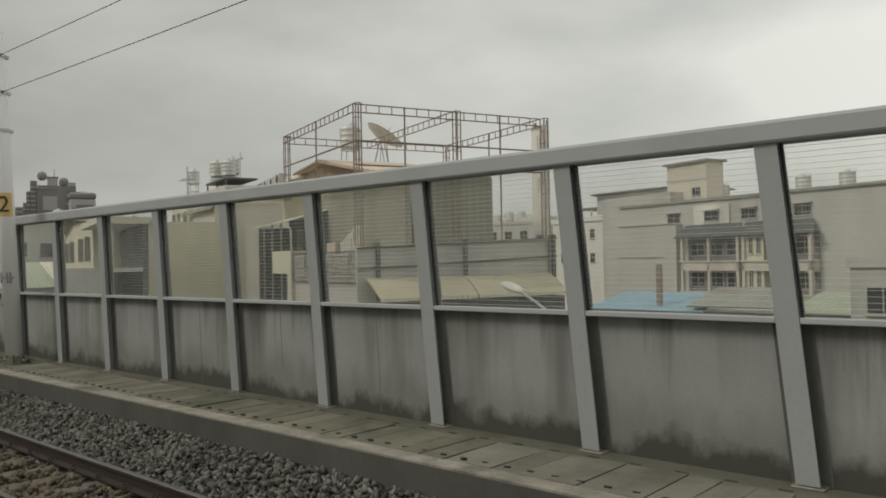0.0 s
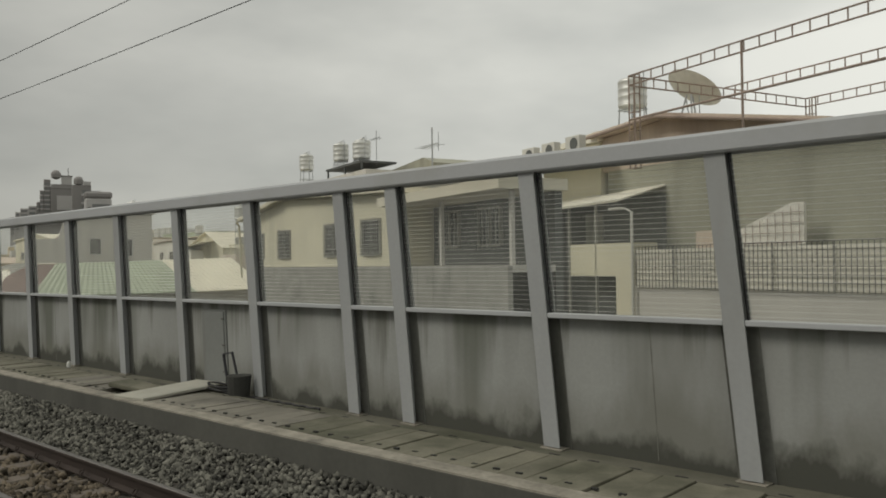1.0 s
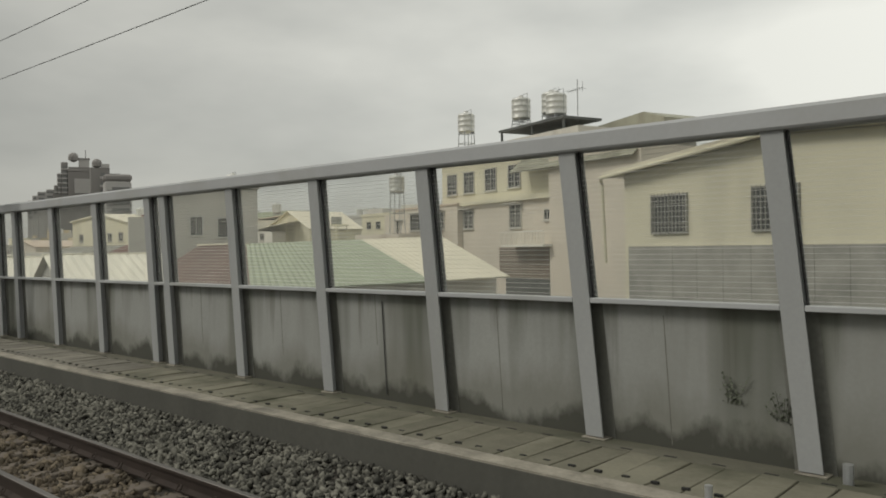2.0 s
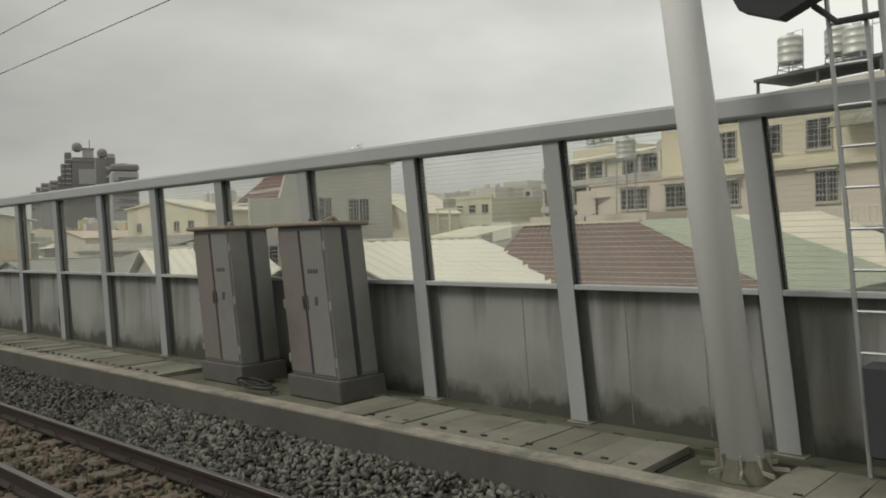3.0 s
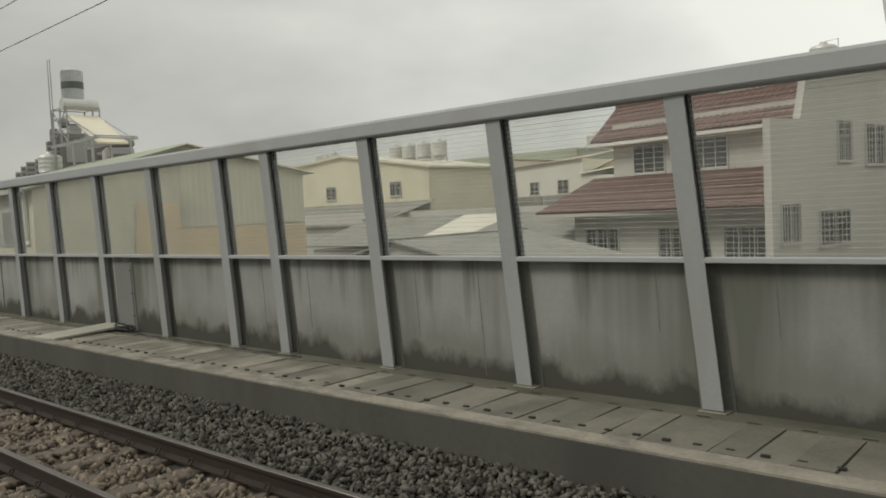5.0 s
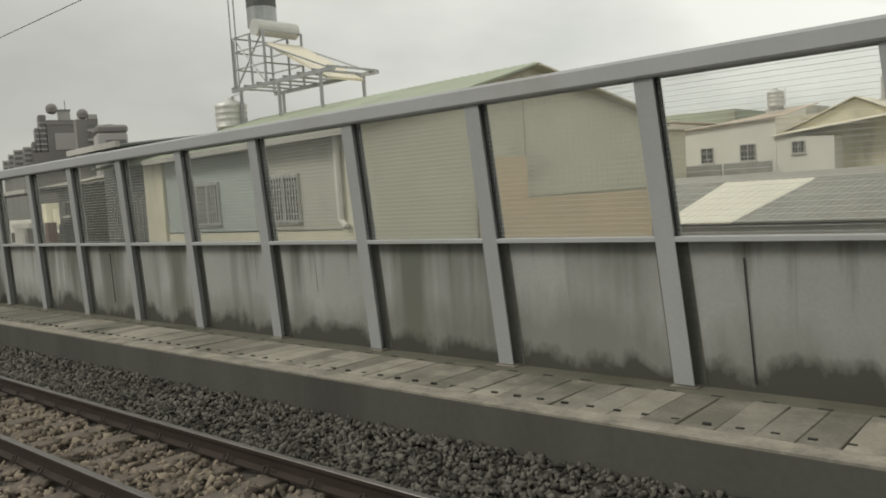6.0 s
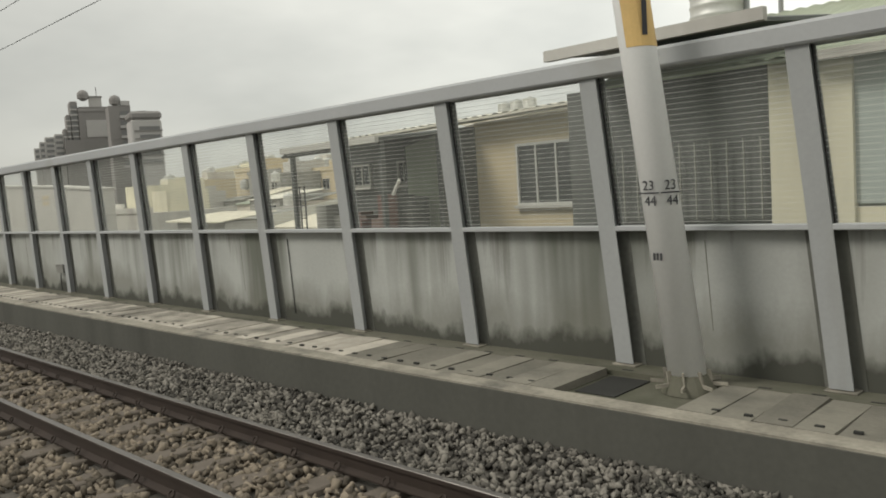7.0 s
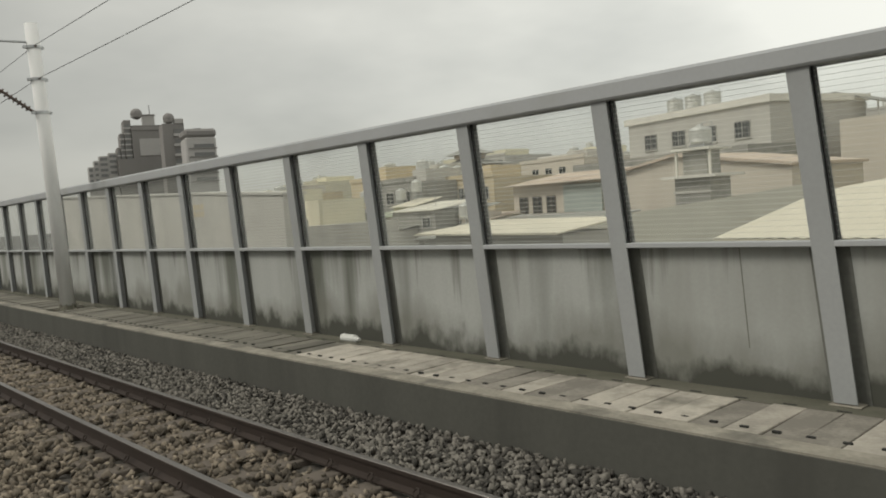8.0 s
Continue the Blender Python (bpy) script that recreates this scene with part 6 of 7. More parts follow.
for z in (6.9, 7.5, 8.0):
    for y in (-0.8, 0.8):
        part("brace", tube(bmesh.new(), (-2.6, y, z), (-0.8, y, z), 0.03, sides=5), M_GALV, tw)
    for x in (-2.6, -0.8):
        part("brace", tube(bmesh.new(), (x, -0.8, z), (x, 0.8, z), 0.03, sides=5), M_GALV, tw)
for p, q in (((-2.6, -0.8, 6.2), (-0.8, -0.8, 8.0)), ((-0.8, -0.8, 6.2), (-2.6, -0.8, 8.0)), ((2.6, -0.8, 6.2), (-0.8, -0.8, 7.5)), ((2.6, 0.8, 6.2), (-0.8, 0.8, 7.5))):
    part("brace", tube(bmesh.new(), p, q, 0.03, sides=5), M_GALV, tw)
sp = boxed(-0.9, 2.6, -0.75, 0.75, 0, 0.08)
bmesh.ops.transform(sp, matrix=Matrix.Translation((0, 0, 7.1)) @ Matrix.Rotation(radians(27), 4, "Y"), verts=sp.verts)
part("solar_panel", sp, M_CREAMTIN, tw, "pale tilted collector panel")
hz = tube(bmesh.new(), (-1.2, -0.85, 8.15), (-1.2, 0.85, 8.15), 0.28, sides=18)
part("heater_drum", hz, M_STAIN, tw, "horizontal steel heater drum")
part("tower_tank", tube(bmesh.new(), (-1.9, 0, 8.35), (-1.9, 0, 9.9), 0.52, sides=20), M_GALV, tw, "upright steel water tank")
part("tank_band", tube(bmesh.new(), (-1.9, 0, 9.0), (-1.9, 0, 9.35), 0.527, sides=20), M_DARKTIN, tw, "dark band round the tank")
part("tank_lid", tube(bmesh.new(), (-1.9, 0, 9.9), (-1.9, 0, 10.08), 0.5, 0.2, sides=20), M_STAIN, tw)
for x in (-2.65, -2.35):
    part("ladder_rail", tube(bmesh.new(), (x, -0.85, 6.2), (x, -0.85, 10.5), 0.025, sides=5), M_GALV, tw)
water_tank(frame_at(128.63, 16.37, 4.45), 0.55, 0.95, 0.35)

# -- yellow house, green wall and dark car port --
h17 = house(130.28, 13.78, -3, "yellow house with a white framed window beside a dark car port")
hbox(h17, "wall", M_YELLOWP, -0.9, 3.2, 0.0, 6.0, GROUND, 3.45)
window(h17, "f", 0.25, 0.0, 1.53, 1.65, 1.34, 0, 0, mullion=2)
sheet(h17, "roof", M_WHITETIN, (-0.3, -0.6, 3.55), (9.6, -0.6, 3.4), (9.6, 6.0, 4.1), (-0.3, 6.0, 4.25), 0.3, 0.03, "white tin roof")
hbox(h17, "wall", M_DARKTIN, -2.0, -0.9, -0.1, 0.1, GROUND, 3.4, "dark mesh wall")
hbox(h17, "wall", M_GREENTIN, 3.22, 3.37, -0.7, 6.0, GROUND, 3.0, "green tin side wall")
sheet(h17, "green_siding", M_GREENTIN, (3.2, -0.7, 1.0), (4.8, -0.7, 1.0), (4.8, -0.7, 3.05), (3.2, -0.7, 3.3), 0.2, 0.03, "green tin siding")
h18 = house(133.0, 11.9, -3, "dark timber and tin car port with clutter beneath", "car ports")
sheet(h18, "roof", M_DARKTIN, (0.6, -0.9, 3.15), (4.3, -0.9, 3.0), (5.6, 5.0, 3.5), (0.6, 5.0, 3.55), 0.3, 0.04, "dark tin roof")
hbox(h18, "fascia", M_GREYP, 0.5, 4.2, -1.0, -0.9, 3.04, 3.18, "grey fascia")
# inside walls take a dark colour in place of the car port's shade
hbox(h18, "back_wall", M_DARKTIN, 0.6, 6.0, 1.9, 2.1, GROUND, 3.3, "back wall coloured dark for the shade under the roof")
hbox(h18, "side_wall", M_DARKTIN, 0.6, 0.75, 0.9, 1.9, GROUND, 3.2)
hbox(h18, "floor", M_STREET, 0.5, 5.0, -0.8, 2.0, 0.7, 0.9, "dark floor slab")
for a in (0.7, 4.15):
    hbox(h18, "post", M_DARKTIN, a, a + 0.1, -0.7, -0.6, GROUND, 3.1)
for a, w in ((2.75, 0.52), (4.4, 0.75)):
    window(h18, "f", a, 1.88, 2.15, w, 0.6, 0, 0, frame=M_GREYTIN)
part("leaning_pole", tube(bmesh.new(), (-0.33, -0.75, 1.95), (-0.1, -0.75, 2.24), 0.035, sides=6), M_WHITE, h18, "short white leaning pole")
random.seed(4)
for k in range(9):
    a, b = random.uniform(0.9, 4.2), random.uniform(-0.2, 1.3)
    w, hgt = random.uniform(0.25, 0.55), random.uniform(0.4, 1.1)
    hbox(h18, "crate", (M_PURPLETIN, M_DARKTIN, M_TILEWALL, M_REDTILE)[k % 4], a, a + w, b, b + w, 0.9, 0.9 + hgt, "stacked crate")
ld = thing("ladder", frame_at(136.85, 11.35, 1.5), "short dark ladder against the car port", "ladder")
for x in (-0.1, 0.1):
    part("rail", tube(bmesh.new(), (x, 0, -0.6), (x, 0, 0.75), 0.02, sides=6), M_INK, ld)
for k in range(4):
    part("rung", tube(bmesh.new(), (-0.1, 0, -0.3 + 0.3 * k), (0.1, 0, -0.3 + 0.3 * k), 0.014, sides=5), M_INK, ld)

# -- pale roofs and walls further on --
h19 = house(149.0, 18.1, -10, "low sheds with cream roofs and a pale grey wall", "sheds")
hbox(h19, "wall", M_GREYP, -11.0, -0.2, 0.3, 8.6, GROUND, 0.65)
sheet(h19, "roof", M_CREAMTIN, (-11.5, 0.0, 0.8), (0.0, 0.0, 0.8), (0.2, 4.7, 1.72), (-11.5, 4.7, 1.72), 0.34, 0.03, "cream tin roof")
sheet(h19, "roof", M_CREAMTIN, (-11.5, 4.7, 1.72), (0.2, 4.7, 1.72), (0.0, 9.2, 2.05), (-11.5, 9.2, 2.05), 0.34, 0.03, "cream tin roof")
prism(h19, "side_wall", M_GREYSIDE, [(0.3, GROUND), (11.0, GROUND), (11.0, 1.0), (9.0, 1.14), (0.3, 1.98)], 4.5, 4.8, "pale grey wall")
sheet(h19, "roof", M_CREAMTIN, (5.4, -0.4, 1.0), (14.0, -0.4, 1.0), (13.0, 2.5, 1.33), (5.4, 2.5, 1.33), 0.34, 0.03, "cream tin roof")
hbox(h19, "wall", M_GREYP, 5.6, 13.0, 0.0, 2.4, GROUND, 0.95)
hbox(h19, "wall", M_GREYP, 11.0, 19.0, 3.0, 9.0, GROUND, 0.6, "grey shed wall")
sheet(h19, "roof", M_GREYTIN, (11.0, 2.6, 0.6), (19.2, 2.6, 0.6), (19.2, 9.0, 1.3), (11.0, 9.0, 1.3), 0.34, 0.03)
h20 = house(173.4, 20.1, 0, "long pale blank wall of a factory with a faded sign", "warehouses")
prism(h20, "wall", M_GREYP, [(0.0, GROUND), (40.0, GROUND), (40.0, 4.9), (9.8, 3.65), (0.0, 3.1)], 0.0, 1.2)
prism(h20, "coping", M_GREYP, [(-0.1, 3.1), (9.8, 3.65), (40.0, 4.9), (40.0, 5.02), (9.8, 3.77), (-0.1, 3.22)], -0.1, 1.3)
for r in range(2):
    for k in range(3):
        hbox(h20, "sign_bar", M_YELLOWP, 9.15 + 0.52 * k, 9.55 + 0.52 * k, -0.02, -0.004, 2.35 + 0.42 * r, 2.65 + 0.42 * r)
h21 = house(159.0, 40.2, 0, "beige gabled block beside a blue shuttered front", "town houses")
prism(h21, "wall", M_PINK, [(-1.6, GROUND), (8.8, GROUND), (8.8, 3.2), (5.0, 3.85), (-1.6, 2.9)], 0.0, 9.0)
prism(h21, "roof", M_SALMON, [(-1.8, 2.85), (5.0, 3.85), (9.0, 3.15), (9.0, 3.29), (5.0, 4.01), (-1.8, 3.0)], -0.3, 9.3, "brown roof edge")
hbox(h21, "shutter", M_BLUETIN, 20.0, 24.0, 12.8, 13.0, GROUND, 3.0, "blue grey shutters")
hbox(h21, "wall", M_PINK, 15.0, 30.0, 13.0, 20.0, GROUND, 3.4, "beige shop block")
for k in range(3):
    window(h21, "f", 25.0 + 1.6 * k, 13.0, 0.6, 1.1, 1.6, 4, 0, frame=M_BROWNSHUT)
sheet(h21, "lean_roof", M_SALMON, (14.5, 12.0, 3.3), (30.4, 12.0, 3.2), (30.4, 20.0, 4.2), (14.5, 20.0, 4.3), 0.4, 0.04, "brown tin roof")
h22 = house(170.9, 64.1, -14, "large grey apartment block with rooftop tanks", "far flats")
hbox(h22, "wall", M_GREYP, 0.0, 17.5, 0.0, 12.0, GROUND, 8.6)
hbox(h22, "coping", M_WHITE, -0.3, 17.8, -0.3, 12.3, 8.6, 9.2)
hbox(h22, "wall", M_TILEWALL, -3.0, 19.0, -6.0, 0.0, GROUND, 5.0)
for k in range(4):
    window(h22, "f", 2.0 + 3.8 * k, 0.0, 5.9, 1.8, 1.5, 5, 0, frame=M_GREYP)
for a in (10, 12.5, 15):
    water_tank(on(h22, a, 4, 9.2), 0.8, 1.3, 0.4)
h23 = house(156.60, 66.97, 0, "grey blocks with a peaked roof canopy and tanks", "far flats")
hbox(h23, "wall", M_PINK, -6.0, 9.0, 0.0, 12.0, GROUND, 6.6)
hbox(h23, "wall", M_GREYP, 9.0, 15.5, 8.0, 16.0, GROUND, 7.2)
prism(h23, "canopy", M_GREYTIN, [(8.5, 8.4), (12.2, 9.6), (16.0, 8.4), (16.0, 8.25), (12.2, 9.4), (8.5, 8.25)], 7.0, 14.0, "peaked tin canopy")
for a in (9.0, 12.2, 15.4):
    hbox(h23, "canopy_post", M_GREYP, a - 0.06, a + 0.06, 8.1, 8.22, 7.2, 8.4)
for a in (0, 2.5, 5.5):
    water_tank(on(h23, a, 3, 6.6), 0.8, 1.6, 0.9)

# banded tank on a tiled roof tower among the low roofs
tower_block = house(160.0, 33.0, 0, "narrow tiled roof tower with a white canopy and water tank", "town houses")
hbox(tower_block, "wall", M_TILEWALL, -2.2, -0.4, 0.0, 1.8, GROUND, 2.5)
for z in (0.4, 1.1, 1.8):
    hbox(tower_block, "band", M_GREYP, -2.25, -0.35, -0.05, 0.0, z, z + 0.12)
hbox(tower_block, "canopy", M_WHITE, -2.7, 0.1, -0.4, 2.2, 2.5, 2.64, "white canopy slab")
for a in (-2.2, -0.5):
    hbox(tower_block, "post", M_WHITE, a, a + 0.1, 0.1, 0.2, 2.64, 3.75)
hbox(tower_block, "cabin", M_TILEWALL, -1.9, -0.7, 0.3, 1.5, 2.64, 3.7)
hbox(tower_block, "cap", M_WHITE, -2.3, -0.3, -0.1, 1.9, 3.75, 3.87, "white roof cap")
water_tank(on(tower_block, -1.3, 0.9, 3.87), 0.5, 0.75, 0.15)
h25 = house(200.0, 42.0, 0, "low workshops with terraces, railings and patched tin roofs", "sheds")
random.seed(33)
for k in range(14):
    a0, b0 = random.uniform(-26, 16), random.uniform(-6, 9)
    w, d, z = random.uniform(3.0, 6.5), random.uniform(3.0, 6.0), random.uniform(-0.6, 1.9) + 0.06 * b0
    hbox(h25, "wall", random.choice((M_GREYP, M_WHITE, M_CREAM, M_TILEWALL, M_PINK)), a0, a0 + w, b0, b0 + d, GROUND, z)
    sheet(h25, "roof", random.choice((M_GREYTIN, M_CREAMTIN, M_WHITETIN, M_SALMON, M_GREENTIN)), (a0 - 0.2, b0 - 0.3, z), (a0 + w + 0.2, b0 - 0.3, z), (a0 + w + 0.2, b0 + d, z + 0.7), (a0 - 0.2, b0 + d, z + 0.7), 0.34, 0.04)
    window(h25, "f", a0 + 0.6, b0, z - 1.5, 1.2, 0.9, 4, 0, frame=random.choice((M_GREYP, M_BARS)), sill=False)
    if k % 3 == 0:
        water_tank(on(h25, a0 + w * 0.6, b0 + d * 0.6, z + 0.3), 0.5, 1.0, random.uniform(0.5, 1.2))
    elif k % 3 == 1:
        bm = bmesh.new()
        for q in range(9):
            tube(bm, (-a0 - w * q / 8, b0 - 0.25, z), (-a0 - w * q / 8, b0 - 0.25, z + 0.85), 0.02, sides=4)
        for zz in (0.45, 0.85):
            tube(bm, (-a0, b0 - 0.25, z + zz), (-a0 - w, b0 - 0.25, z + zz), 0.025, sides=4)
        part("railing", bm, M_GALV, h25, "thin steel terrace railing")
    else:
        antenna(on(h25, a0 + w * 0.4, b0 + d * 0.4, z + 0.2), 2.0)

# smaller blocks toward the horizon
random.seed(21)
FAR = [(214.0, 52.6, 5.5, 8, 5.2, M_YELLOWP), (198.0, 57.0, 15, 9, 4.5, M_YELLOWP), (203.96, 51.31, 8, 9, 4.6, M_TILEWALL), (200.05, 31.48, 9, 7, 1.6, M_WHITE), (187.10, 29.14, 10, 8, 1.2, M_GREYP), (215.15, 40.03, 12, 9, 3.0, M_GREYP), (227.13, 70.16, 14, 10, 6.5, M_CREAM), (239.09, 49.59, 12, 9, 4.0, M_GREYP), (210.17, 84.07, 14, 10, 7.0, M_PINK), (190.61, 98.36, 16, 10, 8.5, M_GREYP), (230.15, 109.61, 16, 12, 9.0, M_WHITE), (251.47, 91.67, 14, 10, 8.0, M_TILEWALL), (260.15, 63.39, 14, 10, 5.5, M_YELLOWP), (154.09, 98.52, 18, 12, 8.0, M_GREYP), (132.95, 91.06, 16, 12, 7.6, M_CREAM), (153.32, 76.93, 10, 9, 6.0, M_WHITE), (64.21, 95.44, 18, 12, 7.2, M_GREYP), (118.47, 109.49, 16, 10, 8.6, M_PINK), (44.73, 110.60, 20, 12, 9.0, M_GREYP), (-3.83, 70.00, 16, 12, 6.6, M_CREAM), (-7.93, 40.00, 18, 12, 1.4, M_GREYP), (-1.78, 100.00, 18, 12, 9.4, M_WHITE), (141.61, 29.38, 12, 8, -0.6, M_GREYP), (129.56, 25.52, 10, 8, -0.8, M_GREYP), (47.08, 50.52, 12, 9, 3.4, M_GREYP), (277.08, 123.86, 24, 14, 12, M_GREYP), (304.13, 89.19, 24, 14, 9, M_CREAM), (180.91, 147.23, 30, 14, 13, M_GREYP), (120.01, 159.03, 30, 14, 12, M_WHITE), (68.13, 170.54, 30, 14, 13, M_GREYP), (226.41, 167.91, 30, 14, 14, M_PINK)]
for s, y, w, d, z, m in FAR:
    ob = thing("town_block", frame_at(s, y, 0, random.uniform(-8, 4)), {M_YELLOWP: "yellow", M_CREAM: "cream", M_TILEWALL: "dark grey", M_WHITE: "white", M_GREYP: "grey", M_PINK: "pale pink"}[m] + " rendered town building with a flat parapet roof", "building", "distant town buildings")
    hbox(ob, "wall", m, 0, w, 0, d, GROUND, z)
    hbox(ob, "parapet", m, -0.12, w + 0.12, -0.12, 0.15, z, z + 0.5)
    hbox(ob, "roof_room", random.choice([M_GREYP, M_CREAM, m]), w * 0.2, w * 0.5, d * 0.3, d * 0.8, z, z + random.uniform(1.2, 2.2))
    lv = z - 2.2
    while lv > max(-1.0, z - 7):
        for k in range(int(w / 3)):
            window(ob, "f", 0.8 + 3.0 * k, 0.0, lv, 1.5, 1.3, 0, 0, frame=M_GREYP)
        lv -= 3.1
    if z > 2:
        for k in range(random.randint(1, 3)):
            water_tank(on(ob, w * (0.55 + 0.14 * k), d * 0.5, z), 0.7, 1.4, random.uniform(0.3, 1.0))
tt = thing("temple_roof", frame_at(244.94, 91.08, 0), "curved tiled temple roof rising among the houses", "temple")
for k, (w, z0, z1) in enumerate(((9.5, 5.6, 7.9), (6.5, 8.2, 9.8), (4.0, 10.1, 11.7))):
    bm = bmesh.new()
    rings = []
    for q in range(6):
        f = q / 5
        r = w * (1 - f) ** 1.7 + w * 0.22 * f
        rings.append([bm.verts.new((r * x, r * 0.7 * y, z0 + (z1 - z0) * f)) for x, y in ((-1, -1), (0, -0.94), (1, -1), (0.94, 0), (1, 1), (0, 0.94), (-1, 1), (-0.94, 0))])
    for a, b in zip(rings, rings[1:]):
        for q in range(8):
            bm.faces.new((a[q], a[(q + 1) % 8], b[(q + 1) % 8], b[q]))
    bm.faces.new(rings[0][::-1]), bm.faces.new(rings[-1])
    part("roof_tier", bm, M_TILEWALL, tt)
    part("tier_wall", boxed(-w * 0.55, w * 0.55, -w * 0.4, w * 0.4, GROUND if k == 0 else z0 - 0.7, z0), M_SALMON, tt)

# -- high apartment tower far ahead: three stepped blocks, staggered in depth to fit the camera's view --
tower = thing("apartment_tower", Matrix.Translation((-574.8, 227.8, 0)) @ Matrix.Rotation(radians(68), 4, "Z"), "brown and pale grey apartment tower with domed roof turrets", "tower")


def tbox(name, m, x0, x1, y0, y1, z0, z1, label="", bevel=0.0):
    return part(name, boxed(x0, x1, y0, y1, z0, z1, bevel=bevel), m, tower, label)


def tower_dome(x, y, z, r):
    bm = bmesh.new()
    tube(bm, (x, y, z - 5.0), (x, y, z - r), r * 0.96, sides=18)
    part("drum", bm, M_BROWNP, tower)
    bm = bmesh.new()
    bmesh.ops.create_uvsphere(bm, u_segments=18, v_segments=10, radius=r, matrix=Matrix.Translation((x, y, z - r)))
    part("dome", bm, M_BROWNP, tower, "round brown dome")


tbox("podium", M_BROWNP, -12, 18.4, -3, 16, GROUND, 40, "brown lower storeys")
tbox("main_block", M_BROWNP, -3.6, 18.4, 0, 16, 40, 56)
tbox("parapet", M_BROWNP, -4.1, 18.8, -0.4, 16.4, 56, 57.6, bevel=0.2)
tbox("crown", M_BROWNP, -3.2, 17.4, 1, 14, 57.6, 59.2)
tbox("pale_panel", M_TOWERP, 0.2, 17.0, -0.5, 0, 41.7, 51.4, "pale blank gable panel")
tbox("turret", M_TOWERP, 3.1, 9.6, 2, 9, 59.2, 64.6)
tbox("turret_cap", M_BROWNP, 2.7, 10.0, 1.6, 9.4, 64.6, 65.4)
part("mast", tube(bmesh.new(), (7.4, 5, 65.4), (7.4, 5, 71.0), 0.22, sides=6), M_TOWERD, tower)
tower_dome(-0.2, 1.0, 68.8, 3.2)
# dark boxes on the wings stand in for shade in balcony recesses
for x0, x1, z in ((-7.8, -3.6, 62.4), (-10.2, -7.8, 54.9), (-12.2, -10.2, 47.0)):
    tbox("step_wing", M_BROWNP, x0, x1, 1.5, 15, 33, z, bevel=0.5)
    for k in range(int((z - 36) / 3.1)):
        tbox("balcony", M_TOWERD, x0 + 0.5, x1 - 0.5, 0.9, 1.5, 36.5 + 3.1 * k, 38.2 + 3.1 * k, "dark box standing in for a shaded balcony recess")
        tbox("balcony_front", M_TOWERP, x0 + 0.2, x1 - 0.2, 0.4, 0.9, 35.6 + 3.1 * k, 36.4 + 3.1 * k)
for x0, x1, z in ((-17.0, -12.2, 44.2), (-22.0, -17.0, 42.6), (-25.0, -22.0, 40.0), (-28.0, -25.0, 36.6)):
    tbox("low_wing", M_TOWERP, x0, x1, 2.5, 14, GROUND, z, bevel=0.3)
    for k in range(4):
        tbox("balcony", M_TOWERD, x0 + 0.6, x1 - 0.6, 2.0, 2.5, z - 2.6 - 3.1 * k, z - 1.1 - 3.1 * k, "dark box standing in for a shaded balcony recess")
# middle block with the balcony stack and the second dome
tbox("link_block", M_BROWNP, 9.0, 20.2, -36, -20, GROUND, 55.5)
tbox("stair_head", M_TOWERP, 15.4, 20.0, -36.4, -30, 55.5, 58.0)
tower_dome(12.8, -34.0, 61.4, 3.0)
for k in range(6):
    z = 50.1 - 5.4 * k
    # recess shade is a dark box set before the wall
    tbox("balcony", M_TOWERD, 14.8, 19.4, -36.5, -36, z, z + 2.4, "dark box standing in for a shaded balcony recess")
    tbox("balcony_front", M_TOWERP, 14.4, 19.9, -37.0, -36, z - 1.5, z - 0.05)
# right block, rounded at its corners
tbox("side_block", M_TOWERP, 15.4, 30.6, -69, -52, GROUND, 44.5, bevel=0.8)
tbox("side_parapet", M_BROWNP, 15.0, 31.0, -69.4, -51.6, 44.5, 48.8, bevel=1.2)
for k in range(5):
    z = 39.2 - 4.2 * k
    tbox("window_band", M_TOWERD, 19.5, 29.5, -69.3, -69, z, z + 1.8, "dark window band")
    tbox("band_ledge", M_BROWNP, 17.0, 30.8, -69.6, -69, z - 0.7, z - 0.05)
part("aerial", tube(bmesh.new(), (19, -60, 49.6), (25, -60, 49.9), 0.16, sides=5), M_TOWERD, tower)
part("aerial", tube(bmesh.new(), (22, -60, 48.7), (22, -60, 49.8), 0.16, sides=5), M_TOWERD, tower)


# ---- pieces of the line: cover slabs and ballast stones ----
slab_bm = bmesh.new()
box(slab_bm, -0.139, 0.139, 5.48, 6.33, 0.2, 0.29, bevel=0.006)
slab_me = bpy.data.meshes.new("cover_slab")
slab_bm.to_mesh(slab_me)
slab_bm.free()
slab_me.materials.append(M_SLAB)
slab_pale = slab_me.copy()
slab_pale.materials.clear()
slab_pale.materials.append(mat("cover_slab_dry", (0.345, 0.318, 0.27), 0.92, var=0.42, scale=3.2, fine=30, bump=0.25, dark=(0.14, 0.132, 0.108), stain=0.45, per_object=0.75))
slab_mid = slab_me.copy()
slab_mid.materials.clear()
slab_mid.materials.append(mat("cover_slab_mid", (0.245, 0.229, 0.186), 0.92, var=0.4, scale=3.0, fine=30, bump=0.25, dark=(0.12, 0.115, 0.092), stain=0.5, per_object=0.7))
random.seed(9)
PITCH = 0.288
joined = bmesh.new()
k, s = 0, -4.0
SKIP = [(15.86, 0.9), (16.97, 0.5), (28.02, 0.35), (54.13, 0.5), (60.12, 1.9), (87.37, 0.5), (124.52, 0.5), (124.92, 0.3), (158.78, 0.5)]
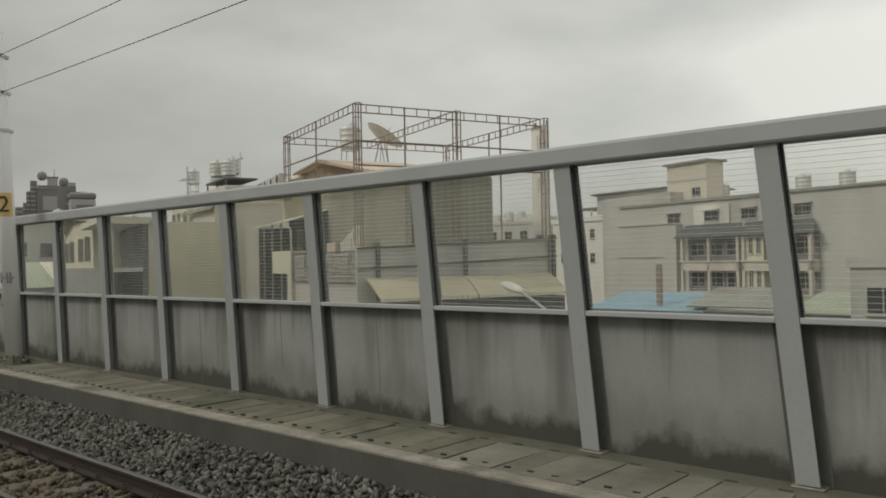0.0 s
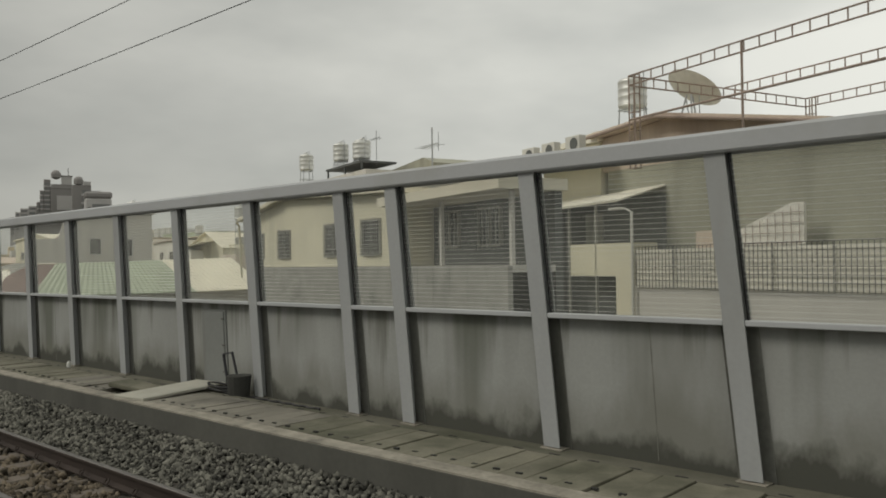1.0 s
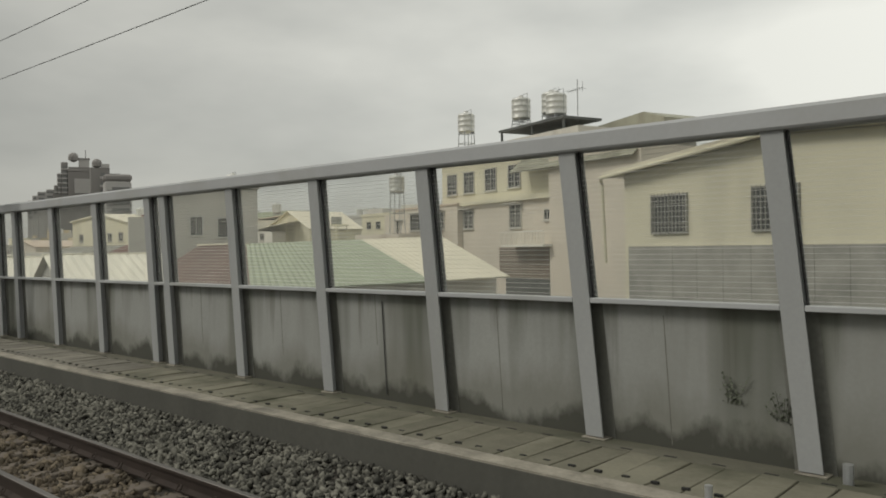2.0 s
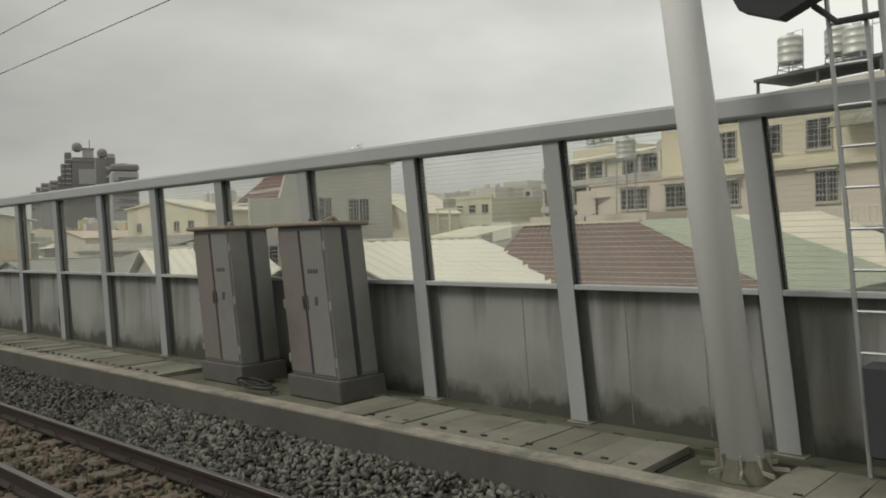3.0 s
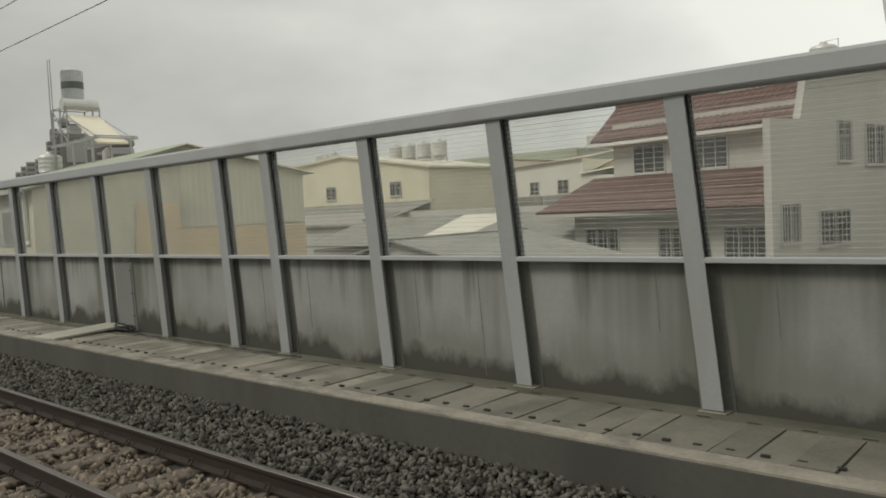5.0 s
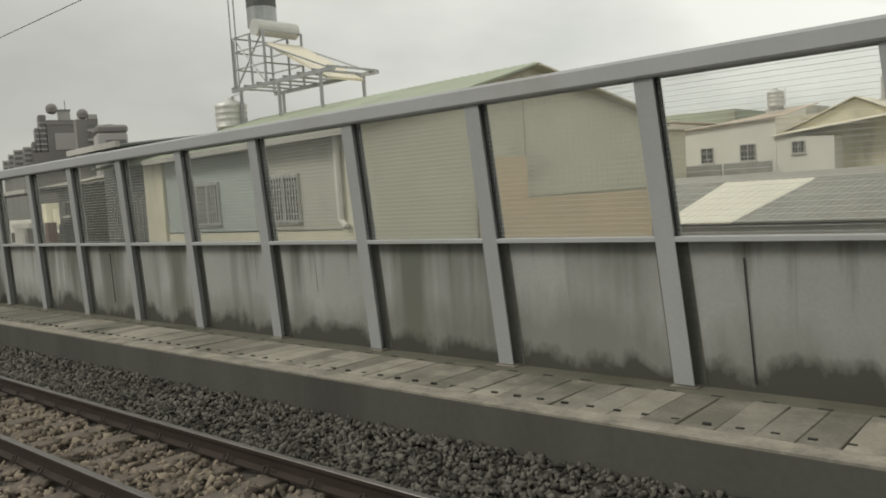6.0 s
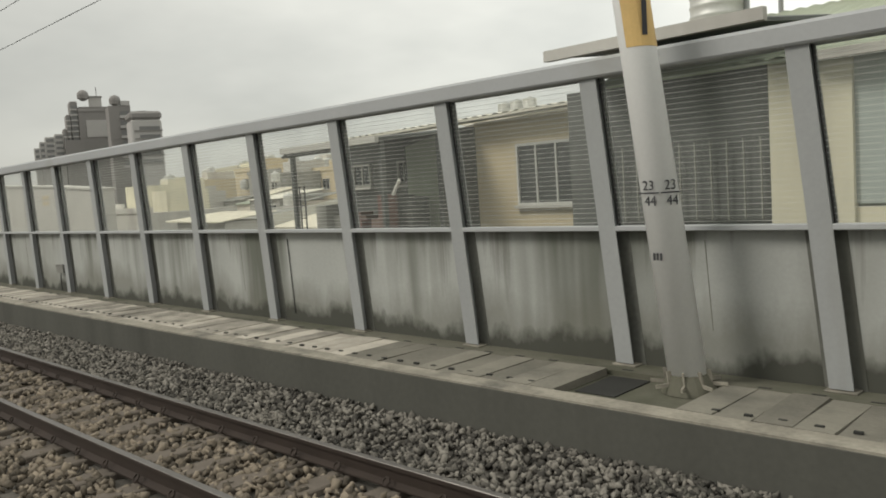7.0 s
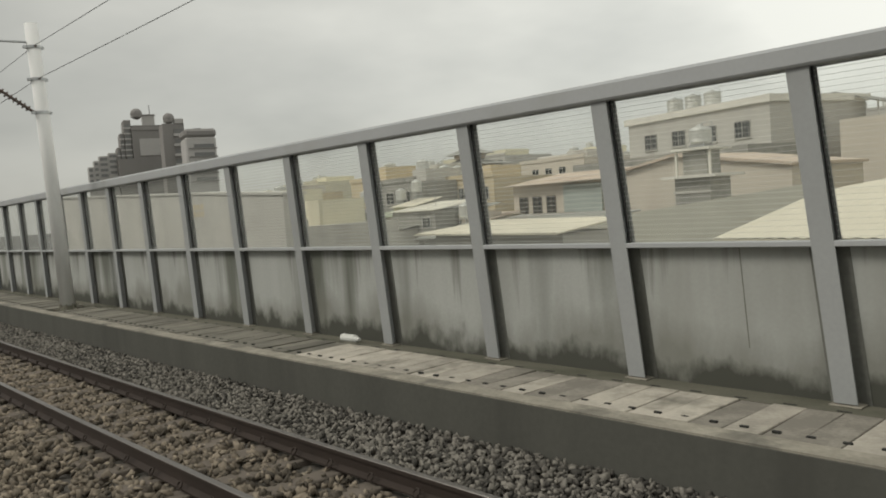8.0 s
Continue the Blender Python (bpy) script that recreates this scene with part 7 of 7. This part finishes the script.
while s < 178:
    if not any(abs(s - c) < w for c, w in SKIP):
        m = frame_at(s, 0, random.uniform(-0.012, 0.006)) @ Matrix.Translation((0, 6.0, 0)) @ Matrix.Rotation(random.gauss(0, 0.012), 4, "Z") @ Matrix.Rotation(random.gauss(0, 0.008), 4, "X") @ Matrix.Translation((0, -6.0, 0))
        if 4 < s < 24 or 30 < s < 46 or 93 < s < 118 or 128 < s < 148:
            o = new("slab", slab_me if s < 90 else slab_mid if s < 122 else slab_pale)
            o.parent = walkway
            o.matrix_world = m
        else:
            tmp = bmesh.new()
            box(tmp, -0.139, 0.139, 5.48, 6.33, 0.2, 0.29)
            tmp.transform(m)
            me = bpy.data.meshes.new("tmp")
            tmp.to_mesh(me)
            tmp.free()
            joined.from_mesh(me)
            bpy.data.meshes.remove(me)
    s += PITCH
link_mesh("slabs", joined, mat("cover_slab_far", (0.185, 0.174, 0.143), 0.92, var=0.32, scale=2.2, fine=30, bump=0.25, dark=(0.11, 0.105, 0.088), stain=0.4, island=0.5), walkway, kind="stuff")
# lip between kerb and slabs, the far strip, dark blocks for shaded handle slots
kerb_top = link_mesh("kerb_top", sweep([(5.25, 0.2), (5.25, 0.293), (5.465, 0.293), (5.465, 0.2)], A, B), M_SLAB_LIP, kerb, "pale worn kerb top")
strip = link_mesh("strip", sweep([(6.36, 0.1), (6.36, 0.272), (6.5, 0.272), (6.5, 0.1)], A, B), M_WALK, walkway)
bm = bmesh.new()
s = -4.0
while s < 178:
    m = frame_at(s, 0, 0)
    if not any(abs(s - c) < w + 0.08 for c, w in SKIP):
        for v in box(bm, -0.03, 0.03, 5.583, 5.612, 0.28, 0.299).verts[-8:]:
            v.co = m @ v.co
    s += 0.25
link_mesh("slots", bm, M_SLOT, kerb, "dark blocks standing in for the shaded handle slots", kind="stuff")
bm = bmesh.new()
s = -4.0
while s < 178:
    m = frame_at(s, 0, 0)
    for v in box(bm, -0.055, 0.055, 6.41, 6.435, 0.24, 0.2755).verts[-8:]:
        v.co = m @ v.co
    s += 0.43
link_mesh("slots", bm, M_SLOT, walkway, "dark blocks standing in for the shaded handle slots", kind="stuff")
# near-black blocks put for the shade of open pits beside the masts
for s, w in ((16.52, 0.3), (17.07, 0.3), (124.9, 0.2), (54.86, 0.3), (28.02, 0.3)):
    pit = link_mesh("pit", boxed(-w, w, 5.7, 6.3, 0.15, 0.235), M_SLOT, walkway, "near-black block standing in for the shade of an open cable pit")
    pit.matrix_world = frame_at(s, 0, 0)


def stones(name, n, s0, s1, y0, y1, material, label, seed, size=(0.022, 0.045)):
    """Loose crushed stone: angular lumps lying on the bed."""
    rng = np.random.default_rng(seed)
    cube = np.array([(x, y, z) for z in (-1, 1) for y in (-1, 1) for x in (-1, 1)], float)
    quads = np.array([(0, 2, 3, 1), (4, 5, 7, 6), (0, 1, 5, 4), (2, 6, 7, 3), (0, 4, 6, 2), (1, 3, 7, 5)])
    ss = rng.uniform(s0, s1, n)
    ys = rng.uniform(y0, y1, n)
    ok = (np.abs(ys - Y_R2) > 0.1) & (np.abs(ys - Y_R2 - 1.13) > 0.1)
    ss, ys = ss[ok], ys[ok]
    n = len(ss)
    cen = np.array([spot(a, b, bed_height(a, b) + 0.0) for a, b in zip(ss, ys)])
    cen[:, 2] += rng.uniform(-0.03, 0.014, n)
    sc = rng.uniform(*size, (n, 3)) * np.array([1.35, 0.95, 0.55]) * rng.uniform(0.7, 1.3, (n, 1))
    v = cube[None] * (1 + rng.uniform(-0.38, 0.25, (n, 8, 3))) * sc[:, None, :]
    q = rng.normal(size=(n, 4))
    q /= np.linalg.norm(q, axis=1, keepdims=True)
    w, x, y, z = q.T
    R = np.stack([1 - 2 * (y * y + z * z), 2 * (x * y - z * w), 2 * (x * z + y * w), 2 * (x * y + z * w), 1 - 2 * (x * x + z * z), 2 * (y * z - x * w), 2 * (x * z - y * w), 2 * (y * z + x * w), 1 - 2 * (x * x + y * y)], 1).reshape(n, 3, 3)
    v = np.einsum("nij,nkj->nki", R, v) + cen[:, None, :]
    f = (quads[None] + 8 * np.arange(n)[:, None, None]).reshape(-1, 4)
    me = bpy.data.meshes.new(name)
    me.vertices.add(8 * n)
    me.vertices.foreach_set("co", v.reshape(-1).astype(np.float32))
    me.loops.add(24 * n)
    me.loops.foreach_set("vertex_index", f.reshape(-1).astype(np.int32))
    me.polygons.add(6 * n)
    me.polygons.foreach_set("loop_start", (4 * np.arange(6 * n)).astype(np.int32))
    me.update(calc_edges=True)
    me.materials.append(material)
    ob = new(name, me)
    return tagged(ob, label, "gravel", kind="stuff")


stones("ballast_stones", 40000, -3, 62, 4.1, 5.24, M_STONE, "grey crushed stone heaped against the kerb", 1, (0.014, 0.03))
stones("dull_ballast_stones", 42000, 60, 124, 4.1, 5.24, M_STONE_M, "dull grey crushed stone low beside the kerb, toned dark for shade", 4, (0.012, 0.028))
stones("dark_ballast_stones", 32000, 123, 172, 4.1, 5.24, M_STONE_D, "paler grey crushed stone lying low beside the kerb", 3, (0.012, 0.028))
stones("track_stones", 55000, -3, 92, 1.6, 4.15, M_STONE_B, "rust-brown crushed stone between the rails", 2, (0.017, 0.036))
stones("dusty_track_stones", 45000, 90, 168, 1.6, 4.15, M_STONE_E, "paler brown crushed stone between the rails", 5, (0.017, 0.036))
